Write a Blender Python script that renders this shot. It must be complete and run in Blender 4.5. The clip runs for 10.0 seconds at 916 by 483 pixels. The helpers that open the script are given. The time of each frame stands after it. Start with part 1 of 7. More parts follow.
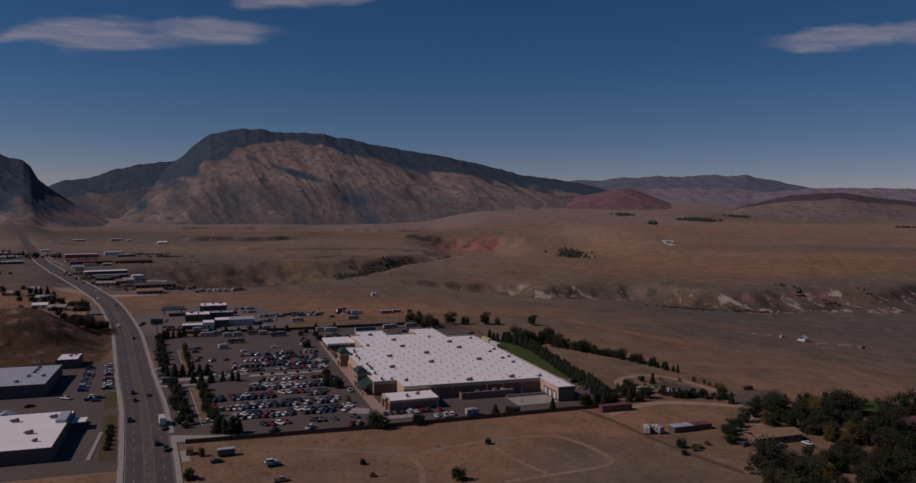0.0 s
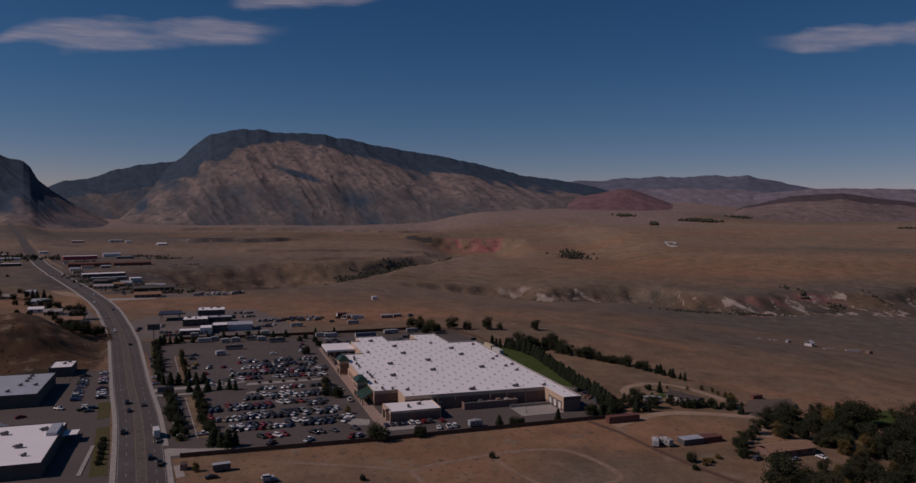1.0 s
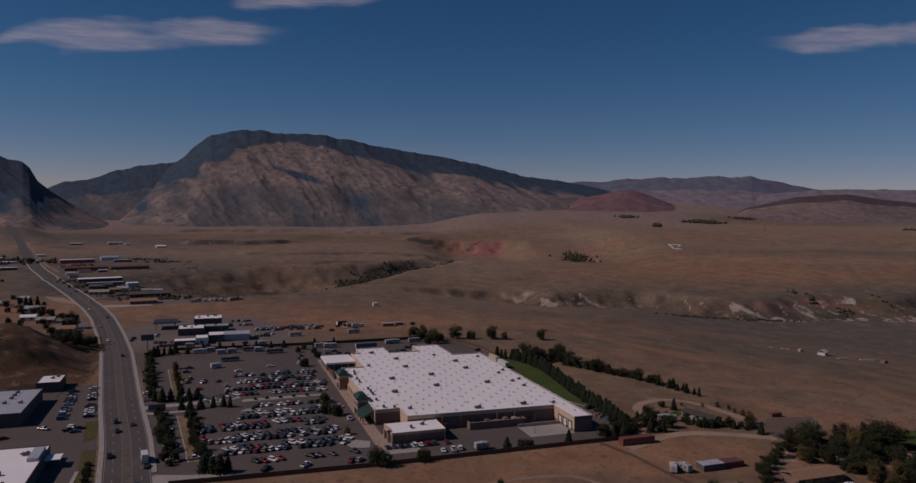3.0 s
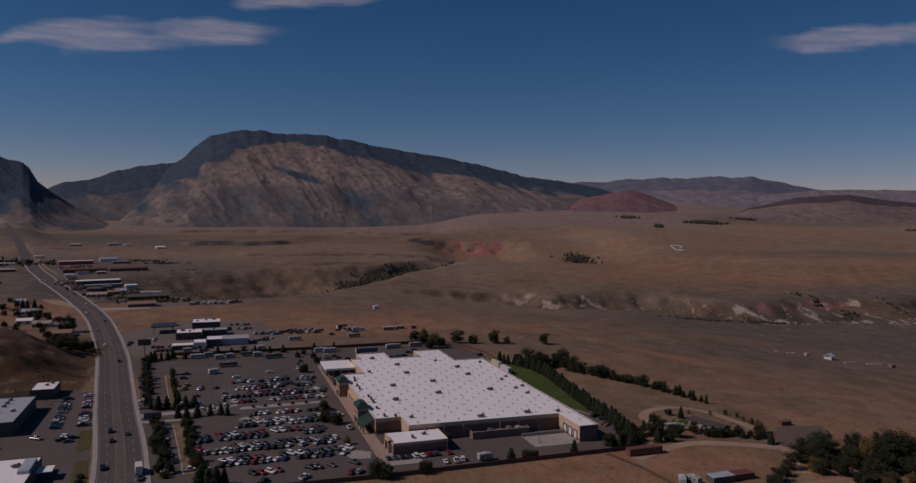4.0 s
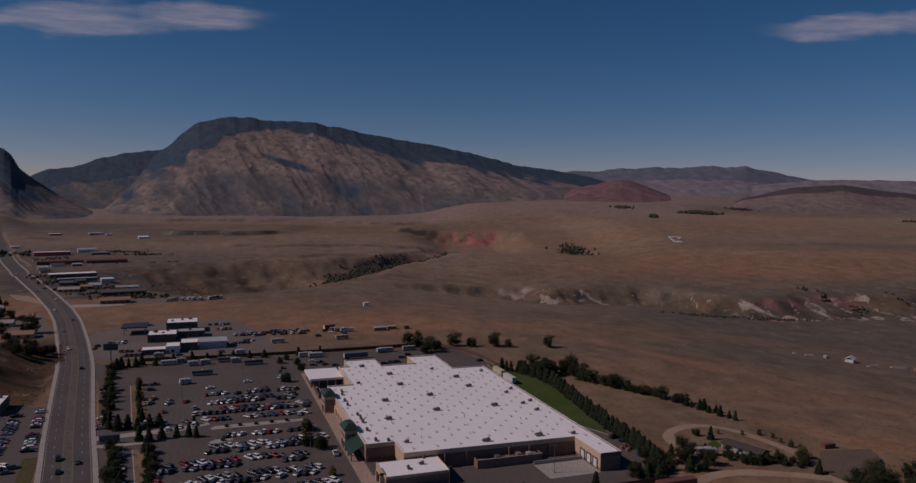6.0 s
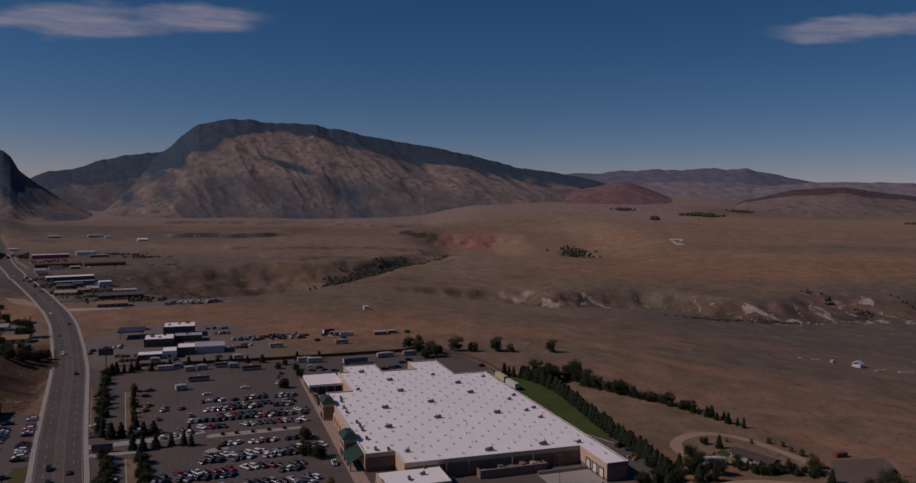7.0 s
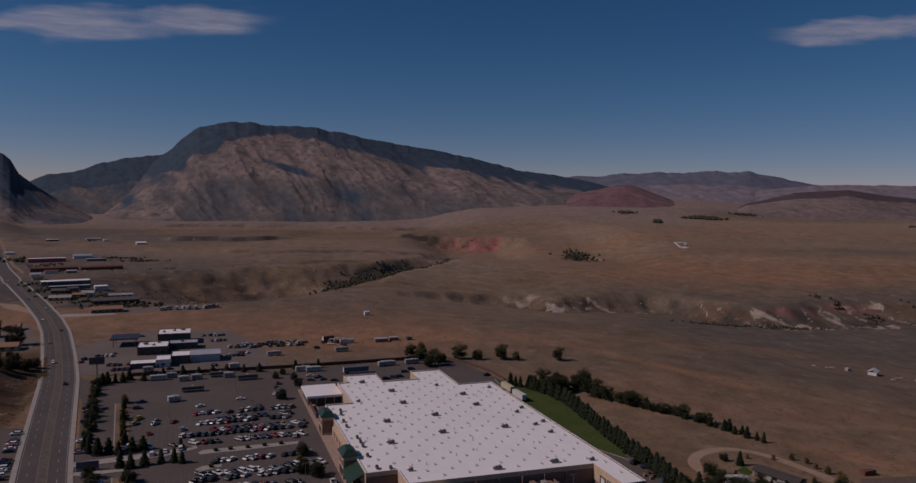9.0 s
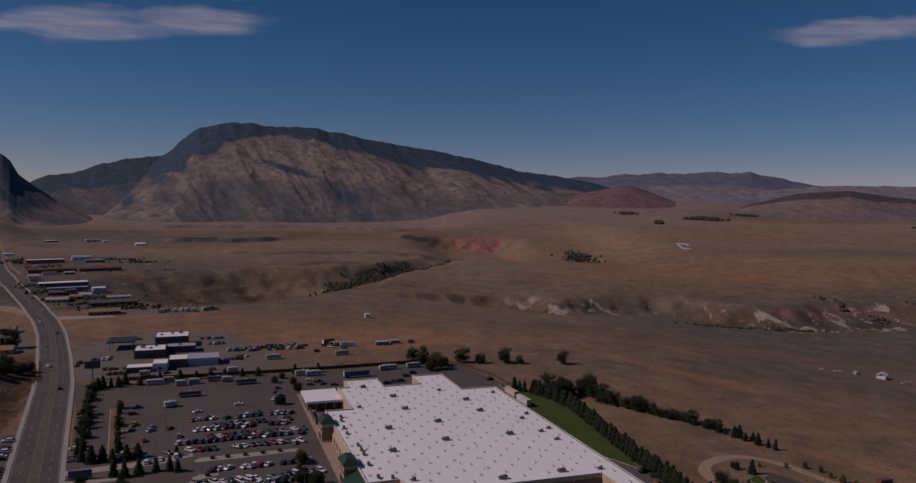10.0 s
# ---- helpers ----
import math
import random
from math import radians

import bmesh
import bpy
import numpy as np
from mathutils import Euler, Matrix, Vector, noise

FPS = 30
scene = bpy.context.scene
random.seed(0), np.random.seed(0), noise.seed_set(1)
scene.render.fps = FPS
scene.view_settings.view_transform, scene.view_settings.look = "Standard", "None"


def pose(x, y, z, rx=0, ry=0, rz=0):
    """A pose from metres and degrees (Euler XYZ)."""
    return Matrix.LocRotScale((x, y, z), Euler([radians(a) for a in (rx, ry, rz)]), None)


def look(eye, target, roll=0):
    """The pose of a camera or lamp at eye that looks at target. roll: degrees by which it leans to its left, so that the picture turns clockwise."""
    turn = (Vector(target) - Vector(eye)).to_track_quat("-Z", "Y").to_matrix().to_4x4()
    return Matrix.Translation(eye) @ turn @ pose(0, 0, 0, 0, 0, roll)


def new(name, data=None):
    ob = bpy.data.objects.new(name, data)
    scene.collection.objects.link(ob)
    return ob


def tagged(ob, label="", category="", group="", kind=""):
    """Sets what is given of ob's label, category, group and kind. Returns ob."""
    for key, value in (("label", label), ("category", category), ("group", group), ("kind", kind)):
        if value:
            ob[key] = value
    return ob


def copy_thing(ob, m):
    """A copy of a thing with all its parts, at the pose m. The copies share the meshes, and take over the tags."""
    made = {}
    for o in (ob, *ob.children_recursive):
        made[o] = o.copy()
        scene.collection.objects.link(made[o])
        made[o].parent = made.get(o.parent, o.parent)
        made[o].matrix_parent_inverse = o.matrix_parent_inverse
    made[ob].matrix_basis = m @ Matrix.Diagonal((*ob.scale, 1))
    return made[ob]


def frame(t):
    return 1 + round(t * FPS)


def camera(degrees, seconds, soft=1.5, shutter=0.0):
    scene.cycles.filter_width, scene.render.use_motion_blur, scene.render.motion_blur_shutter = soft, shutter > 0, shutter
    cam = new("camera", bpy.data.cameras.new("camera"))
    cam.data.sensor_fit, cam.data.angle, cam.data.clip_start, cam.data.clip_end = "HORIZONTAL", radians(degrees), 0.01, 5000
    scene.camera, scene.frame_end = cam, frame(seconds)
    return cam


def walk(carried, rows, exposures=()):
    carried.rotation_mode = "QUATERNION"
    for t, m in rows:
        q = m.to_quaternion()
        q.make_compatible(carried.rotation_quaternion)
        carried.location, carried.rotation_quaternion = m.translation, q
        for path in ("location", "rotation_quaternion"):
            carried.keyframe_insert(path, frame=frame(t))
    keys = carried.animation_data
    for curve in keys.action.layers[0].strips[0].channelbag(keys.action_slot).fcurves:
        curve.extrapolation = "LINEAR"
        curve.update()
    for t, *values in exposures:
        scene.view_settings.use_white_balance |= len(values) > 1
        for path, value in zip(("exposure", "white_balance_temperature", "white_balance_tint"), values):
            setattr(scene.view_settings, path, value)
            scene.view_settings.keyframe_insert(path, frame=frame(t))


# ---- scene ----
cam = camera(64.1, 10.0)
# seconds, eye x y z, heading, pitch, lean
ROWS = [
    (0, 0, 0, 97, -18.89, -2.86, 0.58),
    (0.5, 1.04, 4.66, 98.22, -18.87, -2.86, 0.58),
    (1, 2.05, 9.21, 99.4, -18.85, -2.85, 0.58),
    (1.5, 3.04, 13.67, 100.54, -18.83, -2.85, 0.58),
    (2, 4, 18.02, 101.62, -18.81, -2.85, 0.58),
    (2.5, 4.94, 22.26, 102.67, -18.79, -2.84, 0.58),
    (3.1, 6.03, 27.23, 103.86, -18.76, -2.83, 0.58),
    (3.6, 6.92, 31.25, 104.8, -18.74, -2.83, 0.58),
    (4, 7.6, 34.39, 105.52, -18.72, -2.83, 0.58),
    (4.5, 8.44, 38.23, 106.38, -18.70, -2.82, 0.58),
    (4.7, 8.77, 39.74, 106.71, -18.69, -2.82, 0.58),
    (4.76, 8.87, 40.19, 106.81, -18.69, -2.82, 0.58),
    (4.8, 9.18, 41.67, 106.86, -18.69, -2.82, 0.58),
    (4.9, 9.95, 45.38, 106.99, -18.68, -2.82, 0.58),
    (5, 10.73, 49.09, 107.13, -18.68, -2.82, 0.58),
    (5.1, 11.51, 52.79, 107.26, -18.68, -2.82, 0.58),
    (5.2, 12.28, 56.49, 107.39, -18.67, -2.82, 0.58),
    (5.3, 13.08, 60.19, 107.44, -19.50, -3.85, 0.78),
    (5.4, 13.92, 63.91, 107.43, -19.50, -3.83, 0.78),
    (5.5, 14.75, 67.63, 107.41, -19.50, -3.81, 0.78),
    (5.6, 15.58, 71.36, 107.4, -19.49, -3.79, 0.78),
    (5.7, 16.41, 75.09, 107.38, -19.49, -3.77, 0.78),
    (5.74, 16.74, 76.58, 107.37, -19.49, -3.76, 0.78),
    (5.8, 16.86, 77.04, 107.38, -19.49, -3.75, 0.78),
    (6, 17.28, 78.57, 107.39, -19.48, -3.71, 0.78),
    (6.5, 18.3, 82.45, 107.42, -19.46, -3.62, 0.78),
    (7, 19.27, 86.38, 107.44, -19.45, -3.54, 0.78),
    (7.5, 20.21, 90.37, 107.45, -19.43, -3.47, 0.78),
    (8, 21.11, 94.41, 107.45, -19.41, -3.41, 0.78),
    (8.5, 21.97, 98.52, 107.44, -19.40, -3.36, 0.78),
    (9, 22.79, 102.68, 107.42, -19.38, -3.31, 0.78),
    (9.5, 23.57, 106.9, 107.39, -19.36, -3.27, 0.78),
    (10, 24.32, 111.17, 107.35, -19.35, -3.24, 0.78),
]


def aim(x, y, z, heading, pitch, lean):
    h, q = radians(heading), radians(pitch)
    eye = Vector((x, y, z))
    return look(eye, eye + Vector((-math.sin(h) * math.cos(q), math.cos(h) * math.cos(q), math.sin(q))), lean)


EXPOSURE = -1.17
walk(cam, [(r[0], aim(*r[1:])) for r in ROWS], [(0.0, EXPOSURE, 6600, 27), (10.0, EXPOSURE, 6600, 27)])

# ---- light: clear autumn noon, sun from the side of the highway ----
SUN_AZ, SUN_EL = radians(-80), radians(40.5)      # azimuth clockwise from +y
world = bpy.data.worlds.new("sky")
scene.world = world
world.use_nodes = True
wn = world.node_tree
wn.nodes.clear()
sky_tex = wn.nodes.new("ShaderNodeTexSky")
sky_tex.sky_type = "NISHITA"
sky_tex.sun_disc = False
sky_tex.sun_elevation, sky_tex.sun_rotation = SUN_EL, SUN_AZ
sky_tex.altitude, sky_tex.air_density, sky_tex.dust_density, sky_tex.ozone_density = 2500, 1.0, 0.15, 3.2
wbg = wn.nodes.new("ShaderNodeBackground")
wbg.inputs["Strength"].default_value = 0.067
wout = wn.nodes.new("ShaderNodeOutputWorld")
sky_tone = wn.nodes.new("ShaderNodeHueSaturation")
sky_tone.inputs["Hue"].default_value, sky_tone.inputs["Saturation"].default_value, sky_tone.inputs["Value"].default_value = 0.495, 1.30, 1.12
# mauve dust haze low over the horizon
sky_dir = wn.nodes.new("ShaderNodeTexCoord")
sky_axis = wn.nodes.new("ShaderNodeSeparateXYZ")
sky_low = wn.nodes.new("ShaderNodeMapRange")
sky_low.interpolation_type = "SMOOTHSTEP"
sky_low.inputs["From Min"].default_value, sky_low.inputs["From Max"].default_value = 0.0, 0.17
sky_low.inputs["To Min"].default_value, sky_low.inputs["To Max"].default_value = 1.0, 0.0
sky_haze = wn.nodes.new("ShaderNodeMix")
sky_haze.data_type, sky_haze.blend_type = "RGBA", "MULTIPLY"
sky_haze.inputs["B"].default_value = (1.10, 0.915, 0.985, 1)
wn.links.new(sky_dir.outputs["Generated"], sky_axis.inputs["Vector"])
wn.links.new(sky_axis.outputs["Z"], sky_low.inputs["Value"])
wn.links.new(sky_low.outputs["Result"], sky_haze.inputs["Factor"])
wn.links.new(sky_tex.outputs["Color"], sky_tone.inputs["Color"])
wn.links.new(sky_tone.outputs["Color"], sky_haze.inputs["A"])
wn.links.new(sky_haze.outputs["Result"], wbg.inputs["Color"])
wn.links.new(wbg.outputs["Background"], wout.inputs["Surface"])

sun_data = bpy.data.lights.new("sun", "SUN")
sun_data.energy, sun_data.angle, sun_data.color = 4.5, radians(0.53), (1.0, 0.905, 0.81)
sun = new("sun", sun_data)
sun_dir = Vector((math.sin(SUN_AZ) * math.cos(SUN_EL), math.cos(SUN_AZ) * math.cos(SUN_EL), math.sin(SUN_EL)))
sun.matrix_world = look(sun_dir * 900, (0, 0, 0))


# ---- materials ----
def material(name, base, second=None, scale=1.0, rough=0.8, metal=0.0, bump=0.0, fine=None, per_object=0.0, spec=0.5, contrast=0.5, grain=0.35):
    """Principled surface: two colours mixed by coarse noise, a finer noise on top, light relief."""
    m = bpy.data.materials.new(name)
    m.use_nodes = True
    nt = m.node_tree
    p = nt.nodes["Principled BSDF"]
    p.inputs["Roughness"].default_value, p.inputs["Metallic"].default_value = rough, metal
    p.inputs["Specular IOR Level"].default_value = spec
    if second is None:
        second = tuple(c * 0.8 for c in base)
    geo = nt.nodes.new("ShaderNodeNewGeometry")
    n1 = nt.nodes.new("ShaderNodeTexNoise")
    n1.inputs["Scale"].default_value, n1.inputs["Detail"].default_value = scale, 5
    nt.links.new(geo.outputs["Position"], n1.inputs["Vector"])
    ramp = nt.nodes.new("ShaderNodeValToRGB")
    ramp.color_ramp.elements[0].position, ramp.color_ramp.elements[1].position = 0.5 - contrast * 0.4, 0.5 + contrast * 0.4
    ramp.color_ramp.elements[0].color, ramp.color_ramp.elements[1].color = (*base, 1), (*second, 1)
    nt.links.new(n1.outputs["Fac"], ramp.inputs["Fac"])
    col = ramp.outputs["Color"]
    n2 = nt.nodes.new("ShaderNodeTexNoise")
    n2.inputs["Scale"].default_value, n2.inputs["Detail"].default_value = fine or scale * 9, 3
    nt.links.new(geo.outputs["Position"], n2.inputs["Vector"])
    mul = nt.nodes.new("ShaderNodeMix")
    mul.data_type, mul.blend_type = "RGBA", "OVERLAY"
    mul.inputs["Factor"].default_value = grain
    nt.links.new(col, mul.inputs["A"])
    wide = nt.nodes.new("ShaderNodeMapRange")
    wide.inputs["From Min"].default_value, wide.inputs["From Max"].default_value = 0.28, 0.72
    nt.links.new(n2.outputs["Fac"], wide.inputs["Value"])
    nt.links.new(wide.outputs["Result"], mul.inputs["B"])
    sat = nt.nodes.new("ShaderNodeHueSaturation")
    nt.links.new(mul.outputs["Result"], sat.inputs["Color"])
    if per_object:
        info = nt.nodes.new("ShaderNodeObjectInfo")
        mr = nt.nodes.new("ShaderNodeMapRange")
        mr.inputs["To Min"].default_value, mr.inputs["To Max"].default_value = 1 - per_object, 1 + per_object
        nt.links.new(info.outputs["Random"], mr.inputs["Value"])
        nt.links.new(mr.outputs["Result"], sat.inputs["Value"])
    nt.links.new(sat.outputs["Color"], p.inputs["Base Color"])
    if bump:
        b = nt.nodes.new("ShaderNodeBump")
        b.inputs["Strength"].default_value = bump
        b.inputs["Distance"].default_value = 0.05
        nt.links.new(n2.outputs["Fac"], b.inputs["Height"])
        nt.links.new(b.outputs["Normal"], p.inputs["Normal"])
    return m


def land_material(name, base, second, covers, scale, fine, stretch=(1, 1, 1), bump=0.3, bump_distance=1.0, dots=()):
    """Open land: two mixed tones, finer mottling, named cover masks (attribute, colour, sharpness) and bushes as dots (colour, size in metres, share from, to)."""
    m = material(name, base, second, scale, rough=0.95, fine=fine, spec=0.1)
    nt = m.node_tree
    p = nt.nodes["Principled BSDF"]
    geo = next(n for n in nt.nodes if n.type == "NEW_GEOMETRY")
    mp = nt.nodes.new("ShaderNodeMapping")
    mp.inputs["Scale"].default_value = stretch
    nt.links.new(geo.outputs["Position"], mp.inputs["Vector"])
    noises = [n for n in nt.nodes if n.type == "TEX_NOISE"]
    noises[1].inputs["Detail"].default_value, noises[1].inputs["Roughness"].default_value = 8, 0.7
    next(n for n in nt.nodes if n.type == "MIX").inputs["Factor"].default_value = 0.4
    for n in noises:
        nt.links.new(mp.outputs["Vector"], n.inputs["Vector"])
    col = p.inputs["Base Color"].links[0].from_socket
    n3 = nt.nodes.new("ShaderNodeTexNoise")
    n3.inputs["Scale"].default_value, n3.inputs["Detail"].default_value, n3.inputs["Roughness"].default_value = scale * 4, 8, 0.7
    nt.links.new(mp.outputs["Vector"], n3.inputs["Vector"])
    for attr, colour, edge in covers:
        a = nt.nodes.new("ShaderNodeAttribute")
        a.attribute_name = attr
        add = nt.nodes.new("ShaderNodeMath")
        add.operation = "ADD"
        nt.links.new(a.outputs["Fac"], add.inputs[0])
        nt.links.new(n3.outputs["Fac"], add.inputs[1])
        mr = nt.nodes.new("ShaderNodeMapRange")
        mr.inputs["From Min"].default_value, mr.inputs["From Max"].default_value = 1.0 - edge, 1.0 + edge
        nt.links.new(add.outputs["Value"], mr.inputs["Value"])
        mix = nt.nodes.new("ShaderNodeMix")
        mix.data_type = "RGBA"
        tone = nt.nodes.new("ShaderNodeMix")
        tone.data_type, tone.blend_type = "RGBA", "OVERLAY"
        tone.inputs["Factor"].default_value = 0.3
        tone.inputs["A"].default_value = (*colour, 1)
        nt.links.new(next(n for n in nt.nodes if n.type == "MAP_RANGE").outputs["Result"], tone.inputs["B"])
        nt.links.new(mr.outputs["Result"], mix.inputs["Factor"])
        nt.links.new(col, mix.inputs["A"])
        nt.links.new(tone.outputs["Result"], mix.inputs["B"])
        col = mix.outputs["Result"]
    for colour, size, lo, hi in dots:
        dn = nt.nodes.new("ShaderNodeTexNoise")
        dn.inputs["Scale"].default_value, dn.inputs["Detail"].default_value, dn.inputs["Roughness"].default_value = 0.5 / size, 2, 0.6
        nt.links.new(mp.outputs["Vector"], dn.inputs["Vector"])
        dr = nt.nodes.new("ShaderNodeMapRange")
        dr.inputs["From Min"].default_value, dr.inputs["From Max"].default_value = lo, hi
        nt.links.new(dn.outputs["Fac"], dr.inputs["Value"])
        mix = nt.nodes.new("ShaderNodeMix")
        mix.data_type, mix.blend_type = "RGBA", "DARKEN" if colour[0] < 0.15 else "MIX"
        mix.inputs["B"].default_value = (*colour, 1)
        nt.links.new(dr.outputs["Result"], mix.inputs["Factor"])
        nt.links.new(col, mix.inputs["A"])
        col = mix.outputs["Result"]
    nt.links.new(col, p.inputs["Base Color"])
    b = nt.nodes.new("ShaderNodeBump")
    b.inputs["Strength"].default_value, b.inputs["Distance"].default_value = bump, bump_distance
    nt.links.new(n3.outputs["Fac"], b.inputs["Height"])
    nt.links.new(b.outputs["Normal"], p.inputs["Normal"])
    return m


M_GROUND = land_material("dry_grassland", (0.158, 0.105, 0.066), (0.210, 0.144, 0.091),
                         [("sage", (0.112, 0.094, 0.077), 0.3), ("gold", (0.245, 0.170, 0.116), 0.35), ("soil", (0.255, 0.140, 0.082), 0.3),
                          ("red_rock", (0.31, 0.118, 0.108), 0.25), ("dark_soil", (0.118, 0.078, 0.052), 0.3), ("scrub", (0.052, 0.047, 0.038), 0.18), ("bluff_shade", (0.06, 0.052, 0.05), 0.2), ("yard", (0.085, 0.072, 0.068), 0.2), ("pale", (0.33, 0.265, 0.22), 0.15), ("hazed_plain", (0.245, 0.180, 0.158), 0.4), ("rust_soil", (0.098, 0.054, 0.031), 0.3), ("brush", (0.045, 0.034, 0.022), 0.15)],
                         0.006, 0.05, stretch=(1, 0.8, 1), bump=0.35, bump_distance=2.0,
                         dots=[((0.110, 0.086, 0.061), 3.0, 0.58, 0.74), ((0.095, 0.076, 0.054), 1.1, 0.57, 0.72), ((0.25, 0.185, 0.13), 6, 0.60, 0.78)])
# slope and forest colours carry a blue-mauve tint that imitates distance haze
M_MOUNT = land_material("hazed_mountain_slope", (0.162, 0.124, 0.114), (0.214, 0.163, 0.147),
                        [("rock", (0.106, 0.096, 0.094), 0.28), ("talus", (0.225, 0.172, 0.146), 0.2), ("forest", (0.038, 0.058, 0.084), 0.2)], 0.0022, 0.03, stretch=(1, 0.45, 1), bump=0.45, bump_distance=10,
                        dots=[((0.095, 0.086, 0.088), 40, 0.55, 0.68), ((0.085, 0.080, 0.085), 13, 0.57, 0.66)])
M_HILL = land_material("brown_hill_slope", (0.155, 0.11, 0.105), (0.20, 0.145, 0.13), [("rock", (0.16, 0.125, 0.12), 0.3), ("forest", (0.078, 0.06, 0.066), 0.2)], 0.0022, 0.03, bump=0.6, bump_distance=12)
# sandstone red paled towards pink, imitating haze in the base colour
M_REDHILL = land_material("hazed_red_hill_slope", (0.150, 0.088, 0.096), (0.180, 0.105, 0.108), [("forest", (0.12, 0.085, 0.085), 0.2)], 0.002, 0.02, bump=0.5, bump_distance=10)
# bluish grey paints the haze over the far mesa and hills into their colour
M_MESA = land_material("hazed_mesa_slope", (0.165, 0.145, 0.17), (0.20, 0.17, 0.19), [("forest", (0.12, 0.125, 0.165), 0.2)], 0.0014, 0.02, bump=0.5, bump_distance=10)
M_ASPHALT = material("worn_asphalt", (0.088, 0.069, 0.062), (0.112, 0.089, 0.079), 0.03, 0.9, bump=0.05, fine=0.6, spec=0.3, grain=0.12)
M_ROAD = material("highway_asphalt", (0.074, 0.061, 0.056), (0.095, 0.079, 0.071), 0.04, 0.9, bump=0.05, fine=0.5, spec=0.3, grain=0.12)
M_OLDLOT = material("grey_lot_surface", (0.135, 0.105, 0.092), (0.165, 0.13, 0.11), 0.03, 0.9, fine=0.5, spec=0.3, grain=0.15)
M_CONCRETE = material("pale_concrete", (0.285, 0.25, 0.225), (0.33, 0.29, 0.255), 0.15, 0.85, fine=2.0)
M_FADED = material("faded_stall_paint", (0.16, 0.145, 0.14), (0.12, 0.105, 0.10), 0.3, 0.8)
M_REDWALK = material("reddish_concrete", (0.30, 0.205, 0.16), (0.34, 0.24, 0.19), 0.15, 0.85, fine=2.0)
M_TURNLANE = material("worn_turn_lane_asphalt", (0.098, 0.079, 0.067), (0.112, 0.092, 0.08), 0.05, 0.9, fine=0.5, spec=0.3)
M_LINE = material("white_road_paint", (0.34, 0.32, 0.30), (0.20, 0.185, 0.175), 0.4, 0.7)
M_YELLOW = material("yellow_road_paint", (0.22, 0.155, 0.08), (0.16, 0.125, 0.08), 0.4, 0.7)
M_ROOF = material("white_roof_membrane", (0.86, 0.81, 0.79), (0.78, 0.73, 0.71), 0.035, 0.6, fine=0.25, contrast=0.8, grain=0.10)
M_TAN = material("tan_stucco", (0.50, 0.36, 0.25), (0.46, 0.33, 0.23), 0.3, 0.85)
M_BROWN = material("brown_block", (0.22, 0.13, 0.10), (0.19, 0.11, 0.085), 0.4, 0.85)
M_DARKBAND = material("dark_brown_block", (0.13, 0.085, 0.07), (0.11, 0.075, 0.06), 0.4, 0.85)
M_GREENROOF = material("green_metal_roof", (0.028, 0.06, 0.038), (0.022, 0.05, 0.033), 0.5, 0.45, metal=0.2)
M_UNIT = material("grey_unit_metal", (0.13, 0.12, 0.12), (0.09, 0.085, 0.085), 1.0, 0.5, metal=0.3)
M_SKYLIGHT = material("skylight_dome", (0.58, 0.545, 0.53), (0.52, 0.49, 0.475), 1.0, 0.3)
M_GRASS = material("green_lawn", (0.038, 0.066, 0.014), (0.066, 0.082, 0.026), 0.06, 0.95, fine=1.2, bump=0.3, spec=0.1)
M_DRYGRASS = material("dry_verge_grass", (0.075, 0.072, 0.028), (0.095, 0.075, 0.034), 0.08, 0.95, fine=1.2, bump=0.3, spec=0.1)
M_OFFWHITE = material("weathered_white_panel", (0.40, 0.385, 0.37), (0.33, 0.32, 0.31), 0.5, 0.55, per_object=0.3)
M_DARKROOF = material("dark_brown_shingles", (0.045, 0.035, 0.032), (0.06, 0.046, 0.04), 0.5, 0.9)
M_PAD = material("packed_grey_soil", (0.115, 0.085, 0.066), (0.14, 0.103, 0.08), 0.06, 0.95, fine=0.8, spec=0.1, grain=0.15)
M_TRACK = material("worn_field_track", (0.27, 0.185, 0.135), (0.225, 0.15, 0.105), 0.08, 0.95, fine=0.5, spec=0.1, grain=0.18)
M_DIRT = material("pale_dirt_track", (0.34, 0.24, 0.17), (0.28, 0.19, 0.13), 0.1, 0.95, fine=1.0, spec=0.1, grain=0.15)
M_CONIFER = material("conifer_needles", (0.015, 0.022, 0.011), (0.026, 0.034, 0.016), 0.6, 0.9, per_object=0.3, spec=0.2)
M_LEAF = material("deciduous_leaves", (0.018, 0.022, 0.010), (0.036, 0.038, 0.016), 0.25, 0.85, per_object=0.3, spec=0.2)
M_OLIVE = material("olive_leaves", (0.040, 0.042, 0.018), (0.062, 0.058, 0.026), 0.3, 0.85, per_object=0.3, spec=0.2)
M_AUTUMN = material("autumn_leaves", (0.09, 0.065, 0.02), (0.12, 0.08, 0.025), 0.5, 0.85, per_object=0.25, spec=0.2)
M_BARK = material("bark", (0.10, 0.075, 0.055), (0.07, 0.05, 0.04), 3.0, 0.95)
M_GLASS = material("dark_window_glass", (0.02, 0.022, 0.026), (0.03, 0.03, 0.035), 0.5, 0.08)
M_TYRE = material("black_rubber", (0.02, 0.02, 0.02), None, 3.0, 0.9)
M_FENCE = material("dark_wood_fence", (0.075, 0.042, 0.03), (0.10, 0.056, 0.04), 0.5, 0.9)
